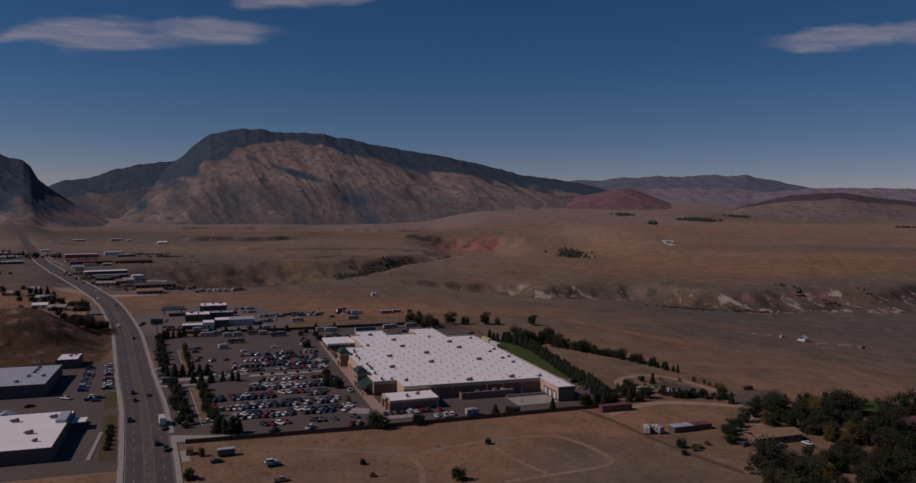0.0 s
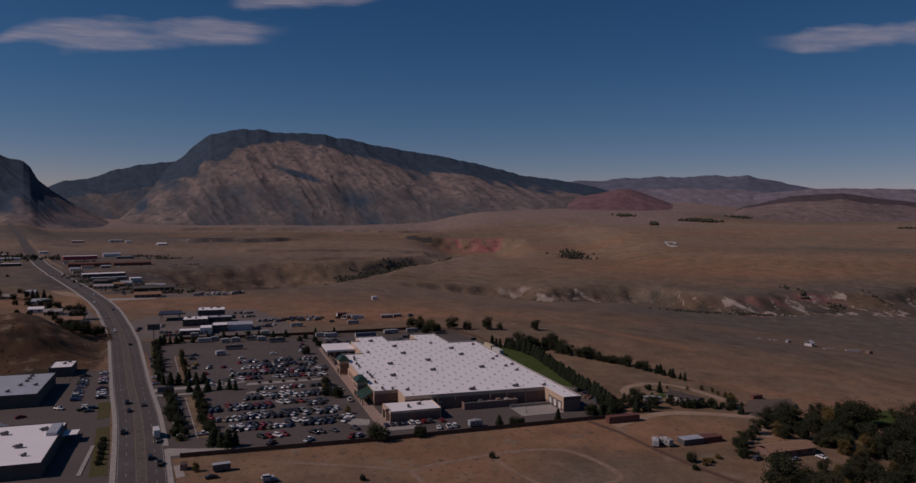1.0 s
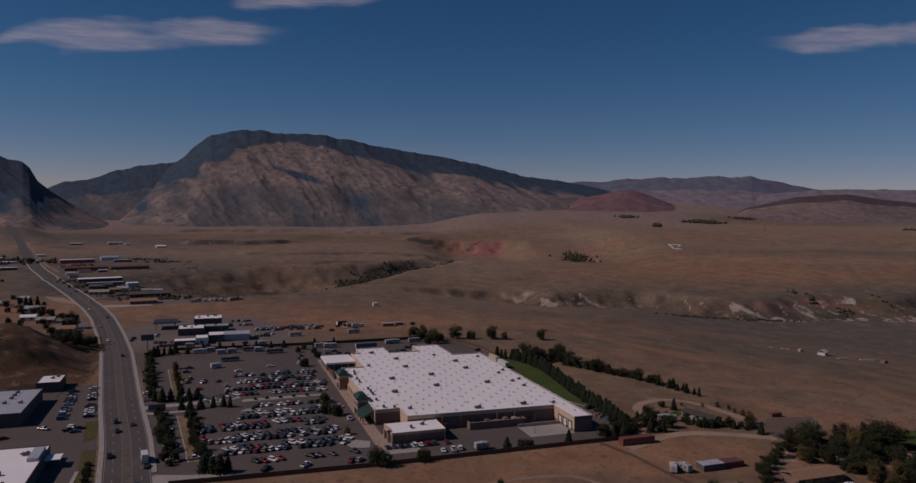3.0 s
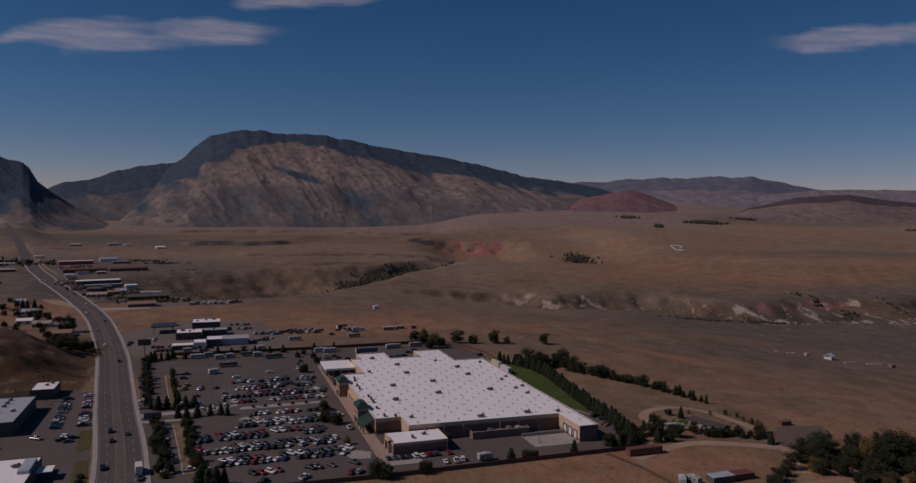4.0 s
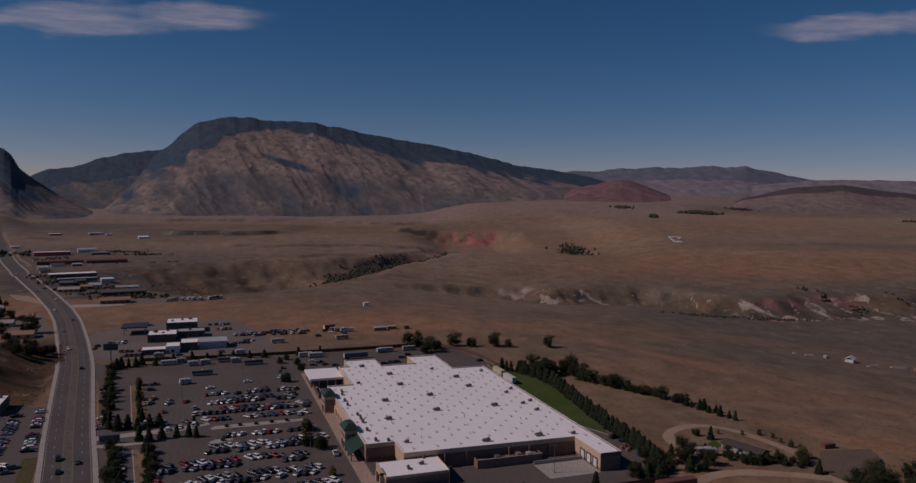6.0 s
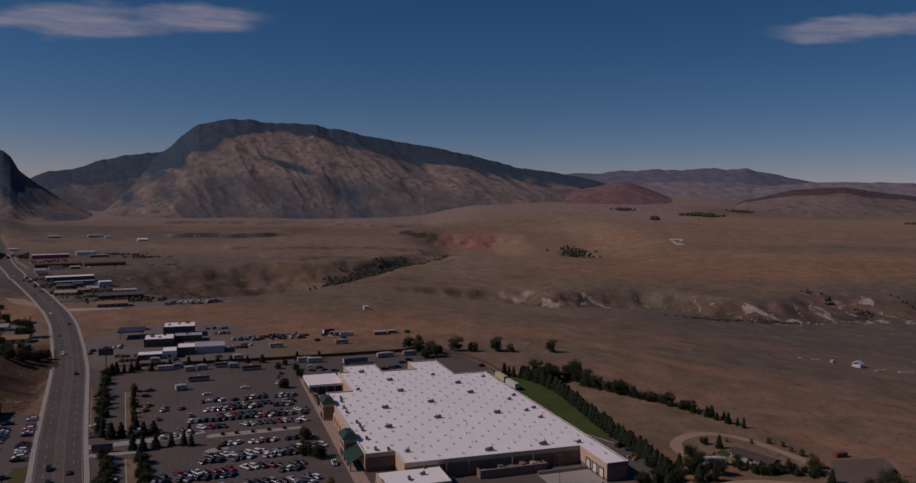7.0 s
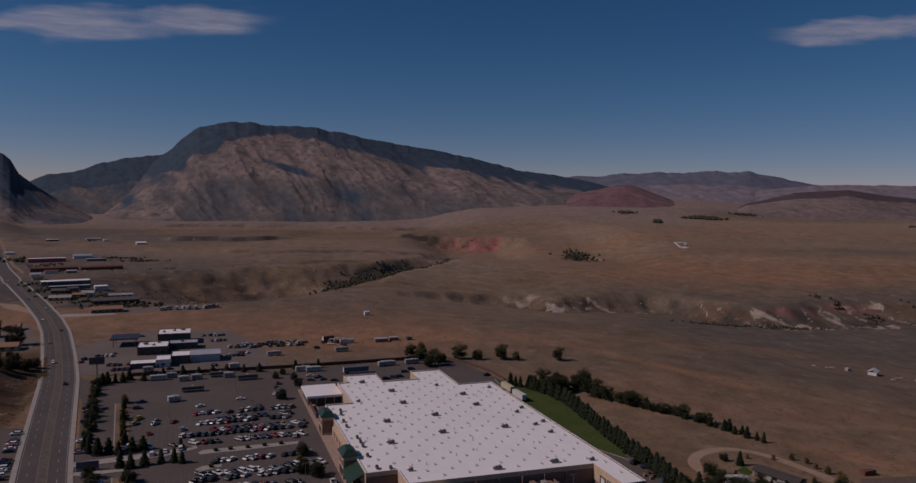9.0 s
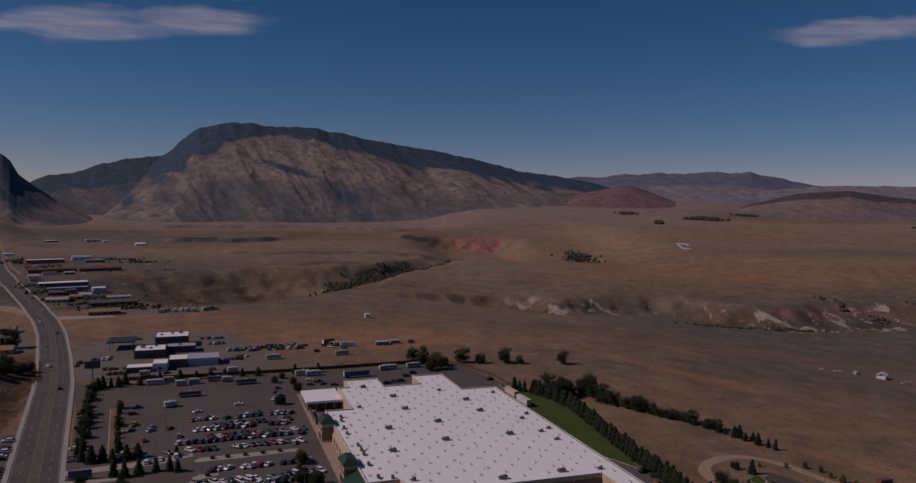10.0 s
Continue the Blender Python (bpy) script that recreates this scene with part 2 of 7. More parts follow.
M_STEEL = material("galvanised_steel", (0.30, 0.30, 0.30), None, 1.0, 0.45, metal=0.8)
M_RUST = material("rust_red_metal", (0.17, 0.06, 0.04), (0.12, 0.045, 0.035), 0.7, 0.7)
M_WHITE = material("white_panel", (0.62, 0.60, 0.58), (0.54, 0.52, 0.50), 0.5, 0.5, per_object=0.12)
M_GREYMETAL = material("grey_metal_roof", (0.40, 0.41, 0.44), (0.34, 0.35, 0.38), 0.2, 0.5)
M_DARKWALL = material("dark_wall", (0.10, 0.085, 0.08), (0.08, 0.07, 0.065), 0.4, 0.85)
M_SHINGLE = material("tan_shingles", (0.30, 0.17, 0.10), (0.25, 0.14, 0.085), 0.6, 0.9)
M_BLUE = material("blue_panel", (0.10, 0.125, 0.18), None, 0.7, 0.6)
M_REDROOF = material("bright_red_roof", (0.50, 0.06, 0.08), None, 0.5, 0.6)
M_STONE = material("whitewashed_stone", (0.8, 0.77, 0.73), None, 0.5, 0.9)
PAINTS = {n: material(n + "_car_paint", c, None, 2.0, 0.3, metal=mt, per_object=0.12) for n, c, mt in (
    ("white", (0.75, 0.74, 0.72), 0), ("silver", (0.38, 0.38, 0.39), 0.4), ("grey", (0.10, 0.10, 0.105), 0.3), ("black", (0.014, 0.014, 0.016), 0),
    ("red", (0.24, 0.014, 0.018), 0), ("blue", (0.022, 0.04, 0.10), 0.2), ("dark green", (0.02, 0.04, 0.028), 0.1), ("beige", (0.33, 0.26, 0.17), 0.2),
    ("yellow", (0.55, 0.33, 0.03), 0))}


# ---- mesh helpers ----
def mesh_from(name, verts, faces, mat, smooth=False):
    me = bpy.data.meshes.new(name)
    me.from_pydata(verts, [], faces)
    for m in (mat if isinstance(mat, (list, tuple)) else [mat]):
        me.materials.append(m)
    if smooth:
        me.polygons.foreach_set("use_smooth", [True] * len(me.polygons))
    me.update()
    return me


def part(name, bm, mat, parent=None, label=""):
    me = bpy.data.meshes.new(name)
    bmesh.ops.recalc_face_normals(bm, faces=bm.faces)
    bm.to_mesh(me)
    bm.free()
    me.materials.append(mat)
    ob = new(name, me)
    ob.parent = parent
    if label:
        ob["label"] = label
    return ob


def share(name, me, parent, m):
    ob = new(name, me)
    ob.parent = parent
    ob.matrix_basis = m
    return ob


def thing(name, label, category, group="", m=None, kind=""):
    ob = new(name)
    ob.empty_display_size = 0.3
    if m is not None:
        ob.matrix_world = m
    return tagged(ob, label, category, group, kind)


def boxes(*specs, bevel=0.0):
    """specs: (x0, y0, z0, x1, y1, z1)."""
    bm = bmesh.new()
    for x0, y0, z0, x1, y1, z1 in specs:
        bmesh.ops.create_cube(bm, size=1, matrix=Matrix.Translation(((x0 + x1) / 2, (y0 + y1) / 2, (z0 + z1) / 2)) @ Matrix.Diagonal((x1 - x0, y1 - y0, z1 - z0, 1)))
    if bevel:
        bmesh.ops.bevel(bm, geom=bm.edges[:], offset=bevel, segments=1, affect="EDGES")
    return bm


def tube(r0, r1, z0, z1, seg=8, m=None):
    bm = bmesh.new()
    bmesh.ops.create_cone(bm, cap_ends=True, segments=seg, radius1=r0, radius2=r1, depth=z1 - z0, matrix=(m or Matrix()) @ Matrix.Translation((0, 0, (z0 + z1) / 2)))
    return bm


def prism(pts, z0, z1):
    """A flat-topped slab over a plan outline."""
    bm = bmesh.new()
    lo, hi = [bm.verts.new((x, y, z0)) for x, y in pts], [bm.verts.new((x, y, z1)) for x, y in pts]
    bm.faces.new(hi)
    bm.faces.new(lo[::-1])
    for i in range(len(pts)):
        j = (i + 1) % len(pts)
        bm.faces.new((lo[i], lo[j], hi[j], hi[i]))
    return bm


def smooth(a, b, t):
    t = np.clip((t - a) / (b - a), 0, 1)
    return t * t * (3 - 2 * t)


TABLES = {}


def fbm(x, y, scale, octaves=4, seed=0.0):
    """Fractal noise on arrays."""
    out, amp = np.zeros(np.shape(x)), 1.0
    key = int(seed * 7 + 11)
    if key not in TABLES:
        TABLES[key] = np.random.default_rng(key).random((256, 256))
    tab = TABLES[key]
    for o in range(octaves):
        px, py = np.asarray(x) / scale * 2 ** o + 17.3 * o + 300, np.asarray(y) / scale * 2 ** o + 9.1 * o + 300
        ix, iy = np.floor(px).astype(int), np.floor(py).astype(int)
        fx, fy = px - ix, py - iy
        fx, fy = fx * fx * (3 - 2 * fx), fy * fy * (3 - 2 * fy)
        g = lambda a, b: tab[a % 256, b % 256]
        v = (g(ix, iy) * (1 - fx) + g(ix + 1, iy) * fx) * (1 - fy) + (g(ix, iy + 1) * (1 - fx) + g(ix + 1, iy + 1) * fx) * fy
        out = out + amp * (v - 0.5) * 2
        amp *= 0.5
    return out


# ---- the land ----
# u runs from the first viewpoint towards the mountain, v to its right
CU, SU = math.cos(radians(18.89)), math.sin(radians(18.89))


def uv(x, y):
    return SU * x + CU * y, CU * x - SU * y


def xy(u, v):
    return SU * u + CU * v, CU * u - SU * v


def road_centre(y):
    """Sideways place of the highway's middle."""
    return np.interp(y, [-600, 0, 270, 320, 370, 430, 515, 572, 645, 737, 805, 921, 1073, 1282, 1582, 2058, 2420, 2900],
                     [10, -5, -19.5, -24, -29, -37.5, -48, -55, -67, -84, -100, -133, -179.5, -242, -318, -434, -530, -650])


CANYON = [(965, -375), (985, -330), (1030, -297), (1088, -247), (1155, -190), (1238, -143), (1345, -90), (1480, -30), (1800, 0), (2080, 15), (2150, 90)]


def to_line(u, v, line):
    """Distance from a bent line, and the place along it, eased where two stretches are equally near."""
    legs = []
    for i, ((a0, b0), (a1, b1)) in enumerate(zip(line, line[1:])):
        k = np.clip(((u - a0) * (a1 - a0) + (v - b0) * (b1 - b0)) / ((a1 - a0) ** 2 + (b1 - b0) ** 2), 0, 1)
        legs.append((np.hypot(u - a0 - k * (a1 - a0), v - b0 - k * (b1 - b0)), i + k))
    best = np.minimum.reduce([d for d, _ in legs])
    near = [np.exp(-(d - best) / 25) for d, _ in legs]
    return best, sum(w * k for w, (_, k) in zip(near, legs)) / sum(near)


def bank_line(v):
    return 985 + 35 * np.sin(v / 90) + 22 * np.sin(v / 37 + 1) + 0.05 * v - 50 * smooth(280, 540, v)


def bank_width(v):
    return 60 + 50 * smooth(280, 540, v)


def land(x, y):
    x, y = np.asarray(x, float), np.asarray(y, float)
    u, v = uv(x, y)
    right = smooth(-180, 120, v)
    e = np.hypot(np.maximum(0, x - 212), np.maximum(0, y - 590))
    low = -40 * smooth(0, 550, e) * right
    bench = (-18 + 33 * smooth(1040, 1560, u) + 18 * smooth(1560, 2150, u)) * right
    bench = bench - 31 * (1 - smooth(300, 470, v)) * smooth(1150, 1600, u) * (1 - smooth(2250, 2700, u)) * right
    b = bank_line(v) + 14 * fbm(u, v, 60, 3, 1)
    k = smooth(0, 1, (u - b) / bank_width(v))
    h = low * (1 - k) + bench * k
    # ribs and clefts of the eroded bank
    h = h - 15 * k * (1 - k) * (1 + 1.5 * np.abs(fbm(v + 0.3 * u, u * 0.4, 34, 4, 17))) * right * (1 - 0.7 * smooth(500, 620, v))
    rough = smooth(620, 1200, u)
    h = h + rough * (2.2 * fbm(u, v, 160, 4, 2) + 5 * smooth(1100, 1700, u) * fbm(u, v, 520, 3, 3)) * (0.35 + 0.65 * smooth(-700, -100, v))
    d, along = to_line(u, v, CANYON)
    d = d + 14 * fbm(u, v, 70, 3, 5)
    depth = np.interp(along, [0, 1, 2, 3, 4, 5, 7, 8, 9, 10], [6, 20, 33, 38, 30, 20, 13, 4, 0, 0])
    wide = np.interp(along, [0, 1, 2, 3, 4, 5, 6, 8, 9, 10], [105, 160, 180, 160, 100, 56, 42, 40, 80, 80])
    h = h - depth * (1 - smooth(0.15, 1.12, d / wide + 0.10 * fbm(u, v, 34, 3, 47))) * smooth(800, 880, u)
    # open hollow below the red cliff
    hollow = smooth(-150, -5, v) * (1 - smooth(95, 190, v))
    h = h - 36 * hollow * smooth(1500, 2060, u) * (1 - smooth(2075, 2150, u + 16 * fbm(u, v, 40, 3, 19)))
    # low scarps that face the town, and small steps of the benches
    for us, height, v0, v1, back, seed in ((1890, 10, -700, -430, 900, 51), (2098, 11, -170, -62, 500, 52), (2620, 9, -1010, -620, 700, 53), (2560, 8, -420, -120, 700, 54), (1540, 5, -470, -60, 420, 55), (1330, 4, -330, -130, 300, 56)):
        ud = u - us + 55 * fbm(v, v * 0, 130, 3, seed)
        h = h + height * smooth(0, 16, ud) * (1 - smooth(60, back, ud)) * smooth(v0 - 40, v0 + 40, v) * (1 - smooth(v1 - 40, v1 + 40, v))
    g = np.hypot((u - 1640) / 55, (v - 262) / 34)
    h = h - 16 * (1 - smooth(0.3, 1.4, g))
    h = h + 38 * smooth(2500, 3400, u) * smooth(-0.24, 0.24, v / np.maximum(u, 1)) * (1 - smooth(0.30, 0.46, v / np.maximum(u, 1)))
    c = smooth(22, 120, np.abs(x - road_centre(y)))
    h = h * c + (1 - c) * 22 * smooth(1500, 2900, y)
    # cut bank beside the highway
    h = h + 22 * smooth(-62, -124, x + 5 * fbm(x, y, 45, 3, 23)) * smooth(470, 530, y) * (1 - smooth(575, 665, y + 0.25 * x + 30)) * (1 - 0.5 * smooth(-150, -330, x))
    h = h + 3.2 * fbm(x, y, 24, 4, 29) * smooth(-78, -95, x) * smooth(480, 520, y) * (1 - smooth(600, 660, y))
    return h + (12 + 48 * smooth(-0.3, 0.2, v / np.maximum(u, 1))) * smooth(2300, 4300, u) * c


def covers(x, y):
    u, v = uv(np.asarray(x, float), np.asarray(y, float))
    d, along = to_line(u, v, CANYON)
    b = bank_line(v) + 14 * fbm(u, v, 60, 3, 1)
    right = smooth(-120, 100, v)
    in_bank = smooth(-12, 5, u - b) * (1 - smooth(0.68, 1.02, (u - b) / bank_width(v))) * right
    red_reach = smooth(2050, 2085, u) * (1 - smooth(2160, 2200, u)) * smooth(-75, -25, v) * (1 - smooth(105, 150, v))
    x, y = np.asarray(x, float), np.asarray(y, float)
    near = 1 - smooth(380, 560, u)
    wall = (1 - smooth(110, 190, d)) * (1 - smooth(3.4, 4.3, along)) * smooth(850, 900, u)
    a = v / np.maximum(u, 1)
    hill = smooth(-58, -68, x) * smooth(445, 480, y) * (1 - smooth(640, 720, y)) * smooth(-250, -205, x)
    out = {
        "rust_soil": hill * (0.72 + 0.45 * fbm(x * 0.6 + y * 0.2, y * 1.4, 40, 4, 59)),
        "brush": hill * (0.22 + 0.62 * fbm(x * 0.5 + y * 0.3, y * 1.8, 26, 4, 60)),
        "sage": 0.42 * smooth(780, 950, u) * (1 - smooth(2100, 2500, u)) * (1 - smooth(-0.34, -0.20, a)) + 0.34 * smooth(500, 640, u) * smooth(110, 300, v) * (1 - smooth(960, 1040, u)) + 0.3 * smooth(900, 1200, u) * fbm(u * 2.2, v * 0.55, 500, 4, 28) + 0.25 + 0.35 * fbm(u, v, 420, 4, 8) + 0.4 * smooth(750, 1000, u) * (1 - smooth(1000, 1250, u)) * smooth(60, 260, v) + 0.3 * smooth(2500, 3100, u) - 0.15 * smooth(1100, 1500, u) + 0.25 * smooth(1500, 2000, u) * (1 - smooth(-0.05, 0.1, a)) + 1.0 * np.exp(-((u - 1590 + 0.1 * (v - 420)) / 60) ** 2) * smooth(300, 460, v),
        "gold": 0.34 * np.exp(-((v + 20) / 260) ** 2) * smooth(760, 950, u) * (1 - smooth(1800, 2200, u)) * (1 - wall) + 0.95 * np.exp(-((u - 1425 + 0.13 * (v - 420)) / 40) ** 2) * smooth(380, 460, v) + 0.3 * smooth(2250, 2400, u) * (1 - smooth(2700, 2850, u)) * smooth(650, 850, v) - 0.25 * smooth(1500, 2000, u) * (1 - smooth(-0.05, 0.1, a)) + 0.42 * smooth(1150, 1600, u) + 0.3 * smooth(1500, 1750, u) * smooth(150, 500, v) * (1 - smooth(2500, 3000, u)) + 0.2 * fbm(u, v, 300, 3, 9),
        "soil": 0.6 * np.exp(-((x - 196) / 16) ** 2 - ((y - 233) / 13) ** 2) + 0.5 * np.exp(-((x - 190) / 34) ** 2 - ((y - 281) / 22) ** 2) + 0.6 * np.exp(-((x - 160) / 60) ** 2 - ((y - 670) / 60) ** 2) + 0.55 * np.exp(-(to_line(x, y, [(250, 650), (294, 582), (317, 525), (338, 460)])[0] / (7 + 4 * fbm(x, y, 30, 2, 63))) ** 2) + 0.5 * np.exp(-(to_line(x, y, [(258, 376), (290, 340), (316, 308)])[0] / 6) ** 2) + 0.35 * near * (0.3 + fbm(u, v, 55, 4, 27)) + 0.12 + 0.4 * fbm(u, v * 0.5, 190, 4, 10) + 0.3 * np.exp(-((u - 690) / 90) ** 2) * (1 - smooth(200, 420, v)) + 0.3 * np.exp(-((u - 1250) / 140) ** 2) * smooth(100, 300, v),
        "pale": 0.9 * np.exp(-((u - b - 38) / 24) ** 2 - ((v - 82) / 30) ** 2) * (0.75 + 0.5 * fbm(u, v, 14, 3, 49)) + in_bank * (np.clip(0.80 - 2.6 * np.abs(fbm(u * 0.5 + 0.3 * v, v, 20, 3, 44)), -0.1, 0.85) * smooth(-0.3, 0.1, fbm(v, u * 0.3, 75, 3, 45)) + 0.2 * fbm(u, v, 12, 3, 12)) + 0.85 * in_bank * np.exp(-((u - b - 52 + 0.6 * (v - 360)) / 8) ** 2) * smooth(352, 364, v) * (1 - smooth(438, 450, v)) + 0.7 * in_bank * np.exp(-((u - b - 45 + 1.6 * (v - 172)) / 9) ** 2) * smooth(165, 172, v) * (1 - smooth(196, 204, v)),
        "red_rock": red_reach * (0.85 - 0.9 * np.abs(fbm(v + 0.5 * u, u * 0.3, 40, 3, 14)) + 0.3 * fbm(u, v, 25, 3, 48)) + 0.2 * np.exp(-((u - 1960) / 50) ** 2 - ((v - 60) / 70) ** 2) + in_bank * (0.20 + 0.50 * fbm(u, v, 36, 3, 62)) * smooth(250, 330, v),
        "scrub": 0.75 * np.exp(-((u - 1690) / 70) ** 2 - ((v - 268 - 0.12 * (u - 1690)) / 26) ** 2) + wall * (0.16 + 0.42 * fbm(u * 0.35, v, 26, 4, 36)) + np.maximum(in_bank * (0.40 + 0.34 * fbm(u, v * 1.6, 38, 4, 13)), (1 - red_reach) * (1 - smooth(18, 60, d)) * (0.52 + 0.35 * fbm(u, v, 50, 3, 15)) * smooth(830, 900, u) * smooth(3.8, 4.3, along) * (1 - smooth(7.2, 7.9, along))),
        # scarp faces darkened by colour to stand in for the shade on them
        "bluff_shade": sum(g * smooth(-14, -2, us_) * (1 - smooth(14, 26, us_)) * smooth(v0, v0 + 30, v) * (1 - smooth(v1 - 30, v1, v)) for g, us_, v0, v1 in (
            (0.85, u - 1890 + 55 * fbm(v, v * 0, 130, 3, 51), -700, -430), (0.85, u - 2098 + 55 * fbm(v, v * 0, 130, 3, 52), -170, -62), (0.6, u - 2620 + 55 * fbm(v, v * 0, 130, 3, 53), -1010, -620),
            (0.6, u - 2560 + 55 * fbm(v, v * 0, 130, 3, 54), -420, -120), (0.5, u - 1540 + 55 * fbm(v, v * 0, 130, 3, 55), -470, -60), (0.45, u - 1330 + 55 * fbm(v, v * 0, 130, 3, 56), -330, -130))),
        # sparse far land, with distance haze painted into its colour as pale mauve
        "hazed_plain": 0.22 * smooth(650, 1500, u) * (1 - smooth(1900, 2100, u)) * (1 - smooth(-0.02, 0.12, a)) + 0.75 * smooth(2150, 2900, u + 120 * fbm(u, v, 300, 3, 57)) * (1 - 0.8 * smooth(0.28, 0.36, a) * (1 - smooth(2900, 3200, u))),
        "yard": 0.5 * (0.7 + 0.9 * fbm(x, y, 60, 3, 64)) * smooth(-45, -5, x - np.interp(y, [820, 1500, 2000], [-150, -300, -420])) * (1 - smooth(90, 190, x - np.interp(y, [820, 1500, 2000], [-150, -300, -420]))) * smooth(900, 960, y) * (1 - smooth(1900, 2100, y)) + (0.45 + 0.35 * fbm(x, y, 40, 3, 35)) * smooth(-185, -150, x + (y - 950) * 0.25) * (1 - smooth(-45, -15, x)) * smooth(845, 880, y) * (1 - smooth(1100, 1180, y)),
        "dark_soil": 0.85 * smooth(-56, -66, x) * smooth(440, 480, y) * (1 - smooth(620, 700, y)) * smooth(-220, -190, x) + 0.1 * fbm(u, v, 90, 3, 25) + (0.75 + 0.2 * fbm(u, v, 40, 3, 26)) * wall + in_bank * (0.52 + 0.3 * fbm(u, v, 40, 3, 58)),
    }
    return out


def set_masks(me, masks):
    for key, val in masks.items():
        a = me.attributes.new(key, "FLOAT", "POINT")
        a.data.foreach_set("value", np.clip(val, -1, 1).astype(np.float32).ravel())


def build_ground():
    heading = np.concatenate([np.arange(-35, 36, 0.17), np.arange(40, 325, 5.0)])
    dist = np.concatenate([[1, 30, 80, 130], np.geomspace(180, 4930, 640)])
    A, R = np.meshgrid(np.radians(heading), dist)
    u, v = R * np.cos(A), R * np.sin(A)
    x, y = xy(u, v)
    z = land(x, y)
    nr, na = A.shape
    verts = np.stack([x, y, z], -1).reshape(-1, 3)
    i = np.arange(nr - 1)[:, None] * na
    j = np.arange(na)[None, :]
    jn = (j + 1) % na
    faces = np.stack([i + j, i + jn, i + na + jn, i + na + j], -1).reshape(-1, 4)
    me = mesh_from("ground", verts.tolist(), faces.tolist(), M_GROUND, True)
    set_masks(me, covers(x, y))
    return tagged(new("ground", me), "dry brown high-desert grassland with sagebrush and eroded banks", "ground", kind="structure")


build_ground()


def ridge(name, label, mat, line, near, crest, far, seed, gully=0.2, band=2.0, patch=0.1, rock=0.3, power=1.0, fine=(420, 120), zones=None):
    """A mountain: a crest over bearings (sideways per metre ahead, rise per metre ahead), sloping to its foot with spurs and draws."""
    ka, ke = np.array(line).T
    a = np.linspace(ka[0], ka[-1], fine[0])
    s = np.concatenate([np.linspace(0, 1, fine[1]), np.linspace(1.06, 1.6, 8)])
    Aa, S = np.meshgrid(a, s)
    e = np.interp(Aa, ka, ke)
    rugged = 0.0013 * fbm(Aa * 4000, Aa * 0, 60, 5, seed) * smooth(0.008, 0.05, e)
    top = 97 + (e + rugged * smooth(0.8, 1.0, S)) * crest
    u = near + (crest - near) * S
    u = np.where(S > 1, crest + (far - crest) * (S - 1) / 0.6, u)
    base = land(*xy(u, Aa * u)) - 14
    t = np.clip(S, 0, 1)
    # spurs run down the slope and lean to one side; finer ribs sit on them
    side = Aa * crest - 420 * (1 - S) + 45 * fbm(Aa * 4000, S * 900, 420, 3, seed + 2)
    broad = 1 - 2.2 * np.abs(fbm(side, S * 260, 330, 2, seed + 1))
    ribs = 1 - 2.2 * np.abs(fbm(side * 1.0 + 22 * fbm(side, S * 700, 150, 2, seed + 6), S * 330, 105, 3, seed + 4))
    rough = fbm(side, S * (crest - near), 70, 5, seed + 3)
    shape = t ** power + gully * (0.62 * broad + 0.22 * ribs - 0.2) * t ** 0.8 * (1 - t) * 1.25 + 0.012 * rough * np.sqrt(t * (1 - t))
    z = base + (top - base) * np.where(S > 1, 1 - 0.8 * smooth(1, 1.6, S), shape)
    v = Aa * u
    x, y = xy(u, v)
    nr, na = Aa.shape
    verts = np.stack([x, y, z], -1).reshape(-1, 3)
    i = np.arange(nr - 1)[:, None] * na
    j = np.arange(na - 1)[None, :]
    faces = np.stack([i + j, i + j + 1, i + na + j + 1, i + na + j], -1).reshape(-1, 4)
    me = mesh_from(name, verts.tolist(), faces.tolist(), mat, True)
    f = 0.5 * fbm(side, S * 500, 210, 5, seed + 5) - 0.25 * ribs - 0.2 * broad
    rise = (z - 97) / u
    masks = zones(Aa, rise, S, f) if zones else {"forest": 0.95 * smooth(band, band + 0.09, S + 0.05 * f) + patch + 0.4 * f, "talus": 0 * f,
                                                 "rock": rock + 0.42 * (1 - smooth(0.3, 0.75, S + 0.15 * f)) + 0.45 * f}
    set_masks(me, {k: np.clip(m, -1, 1) for k, m in masks.items()})
    return tagged(new(name, me), label, "mountain", kind="structure")


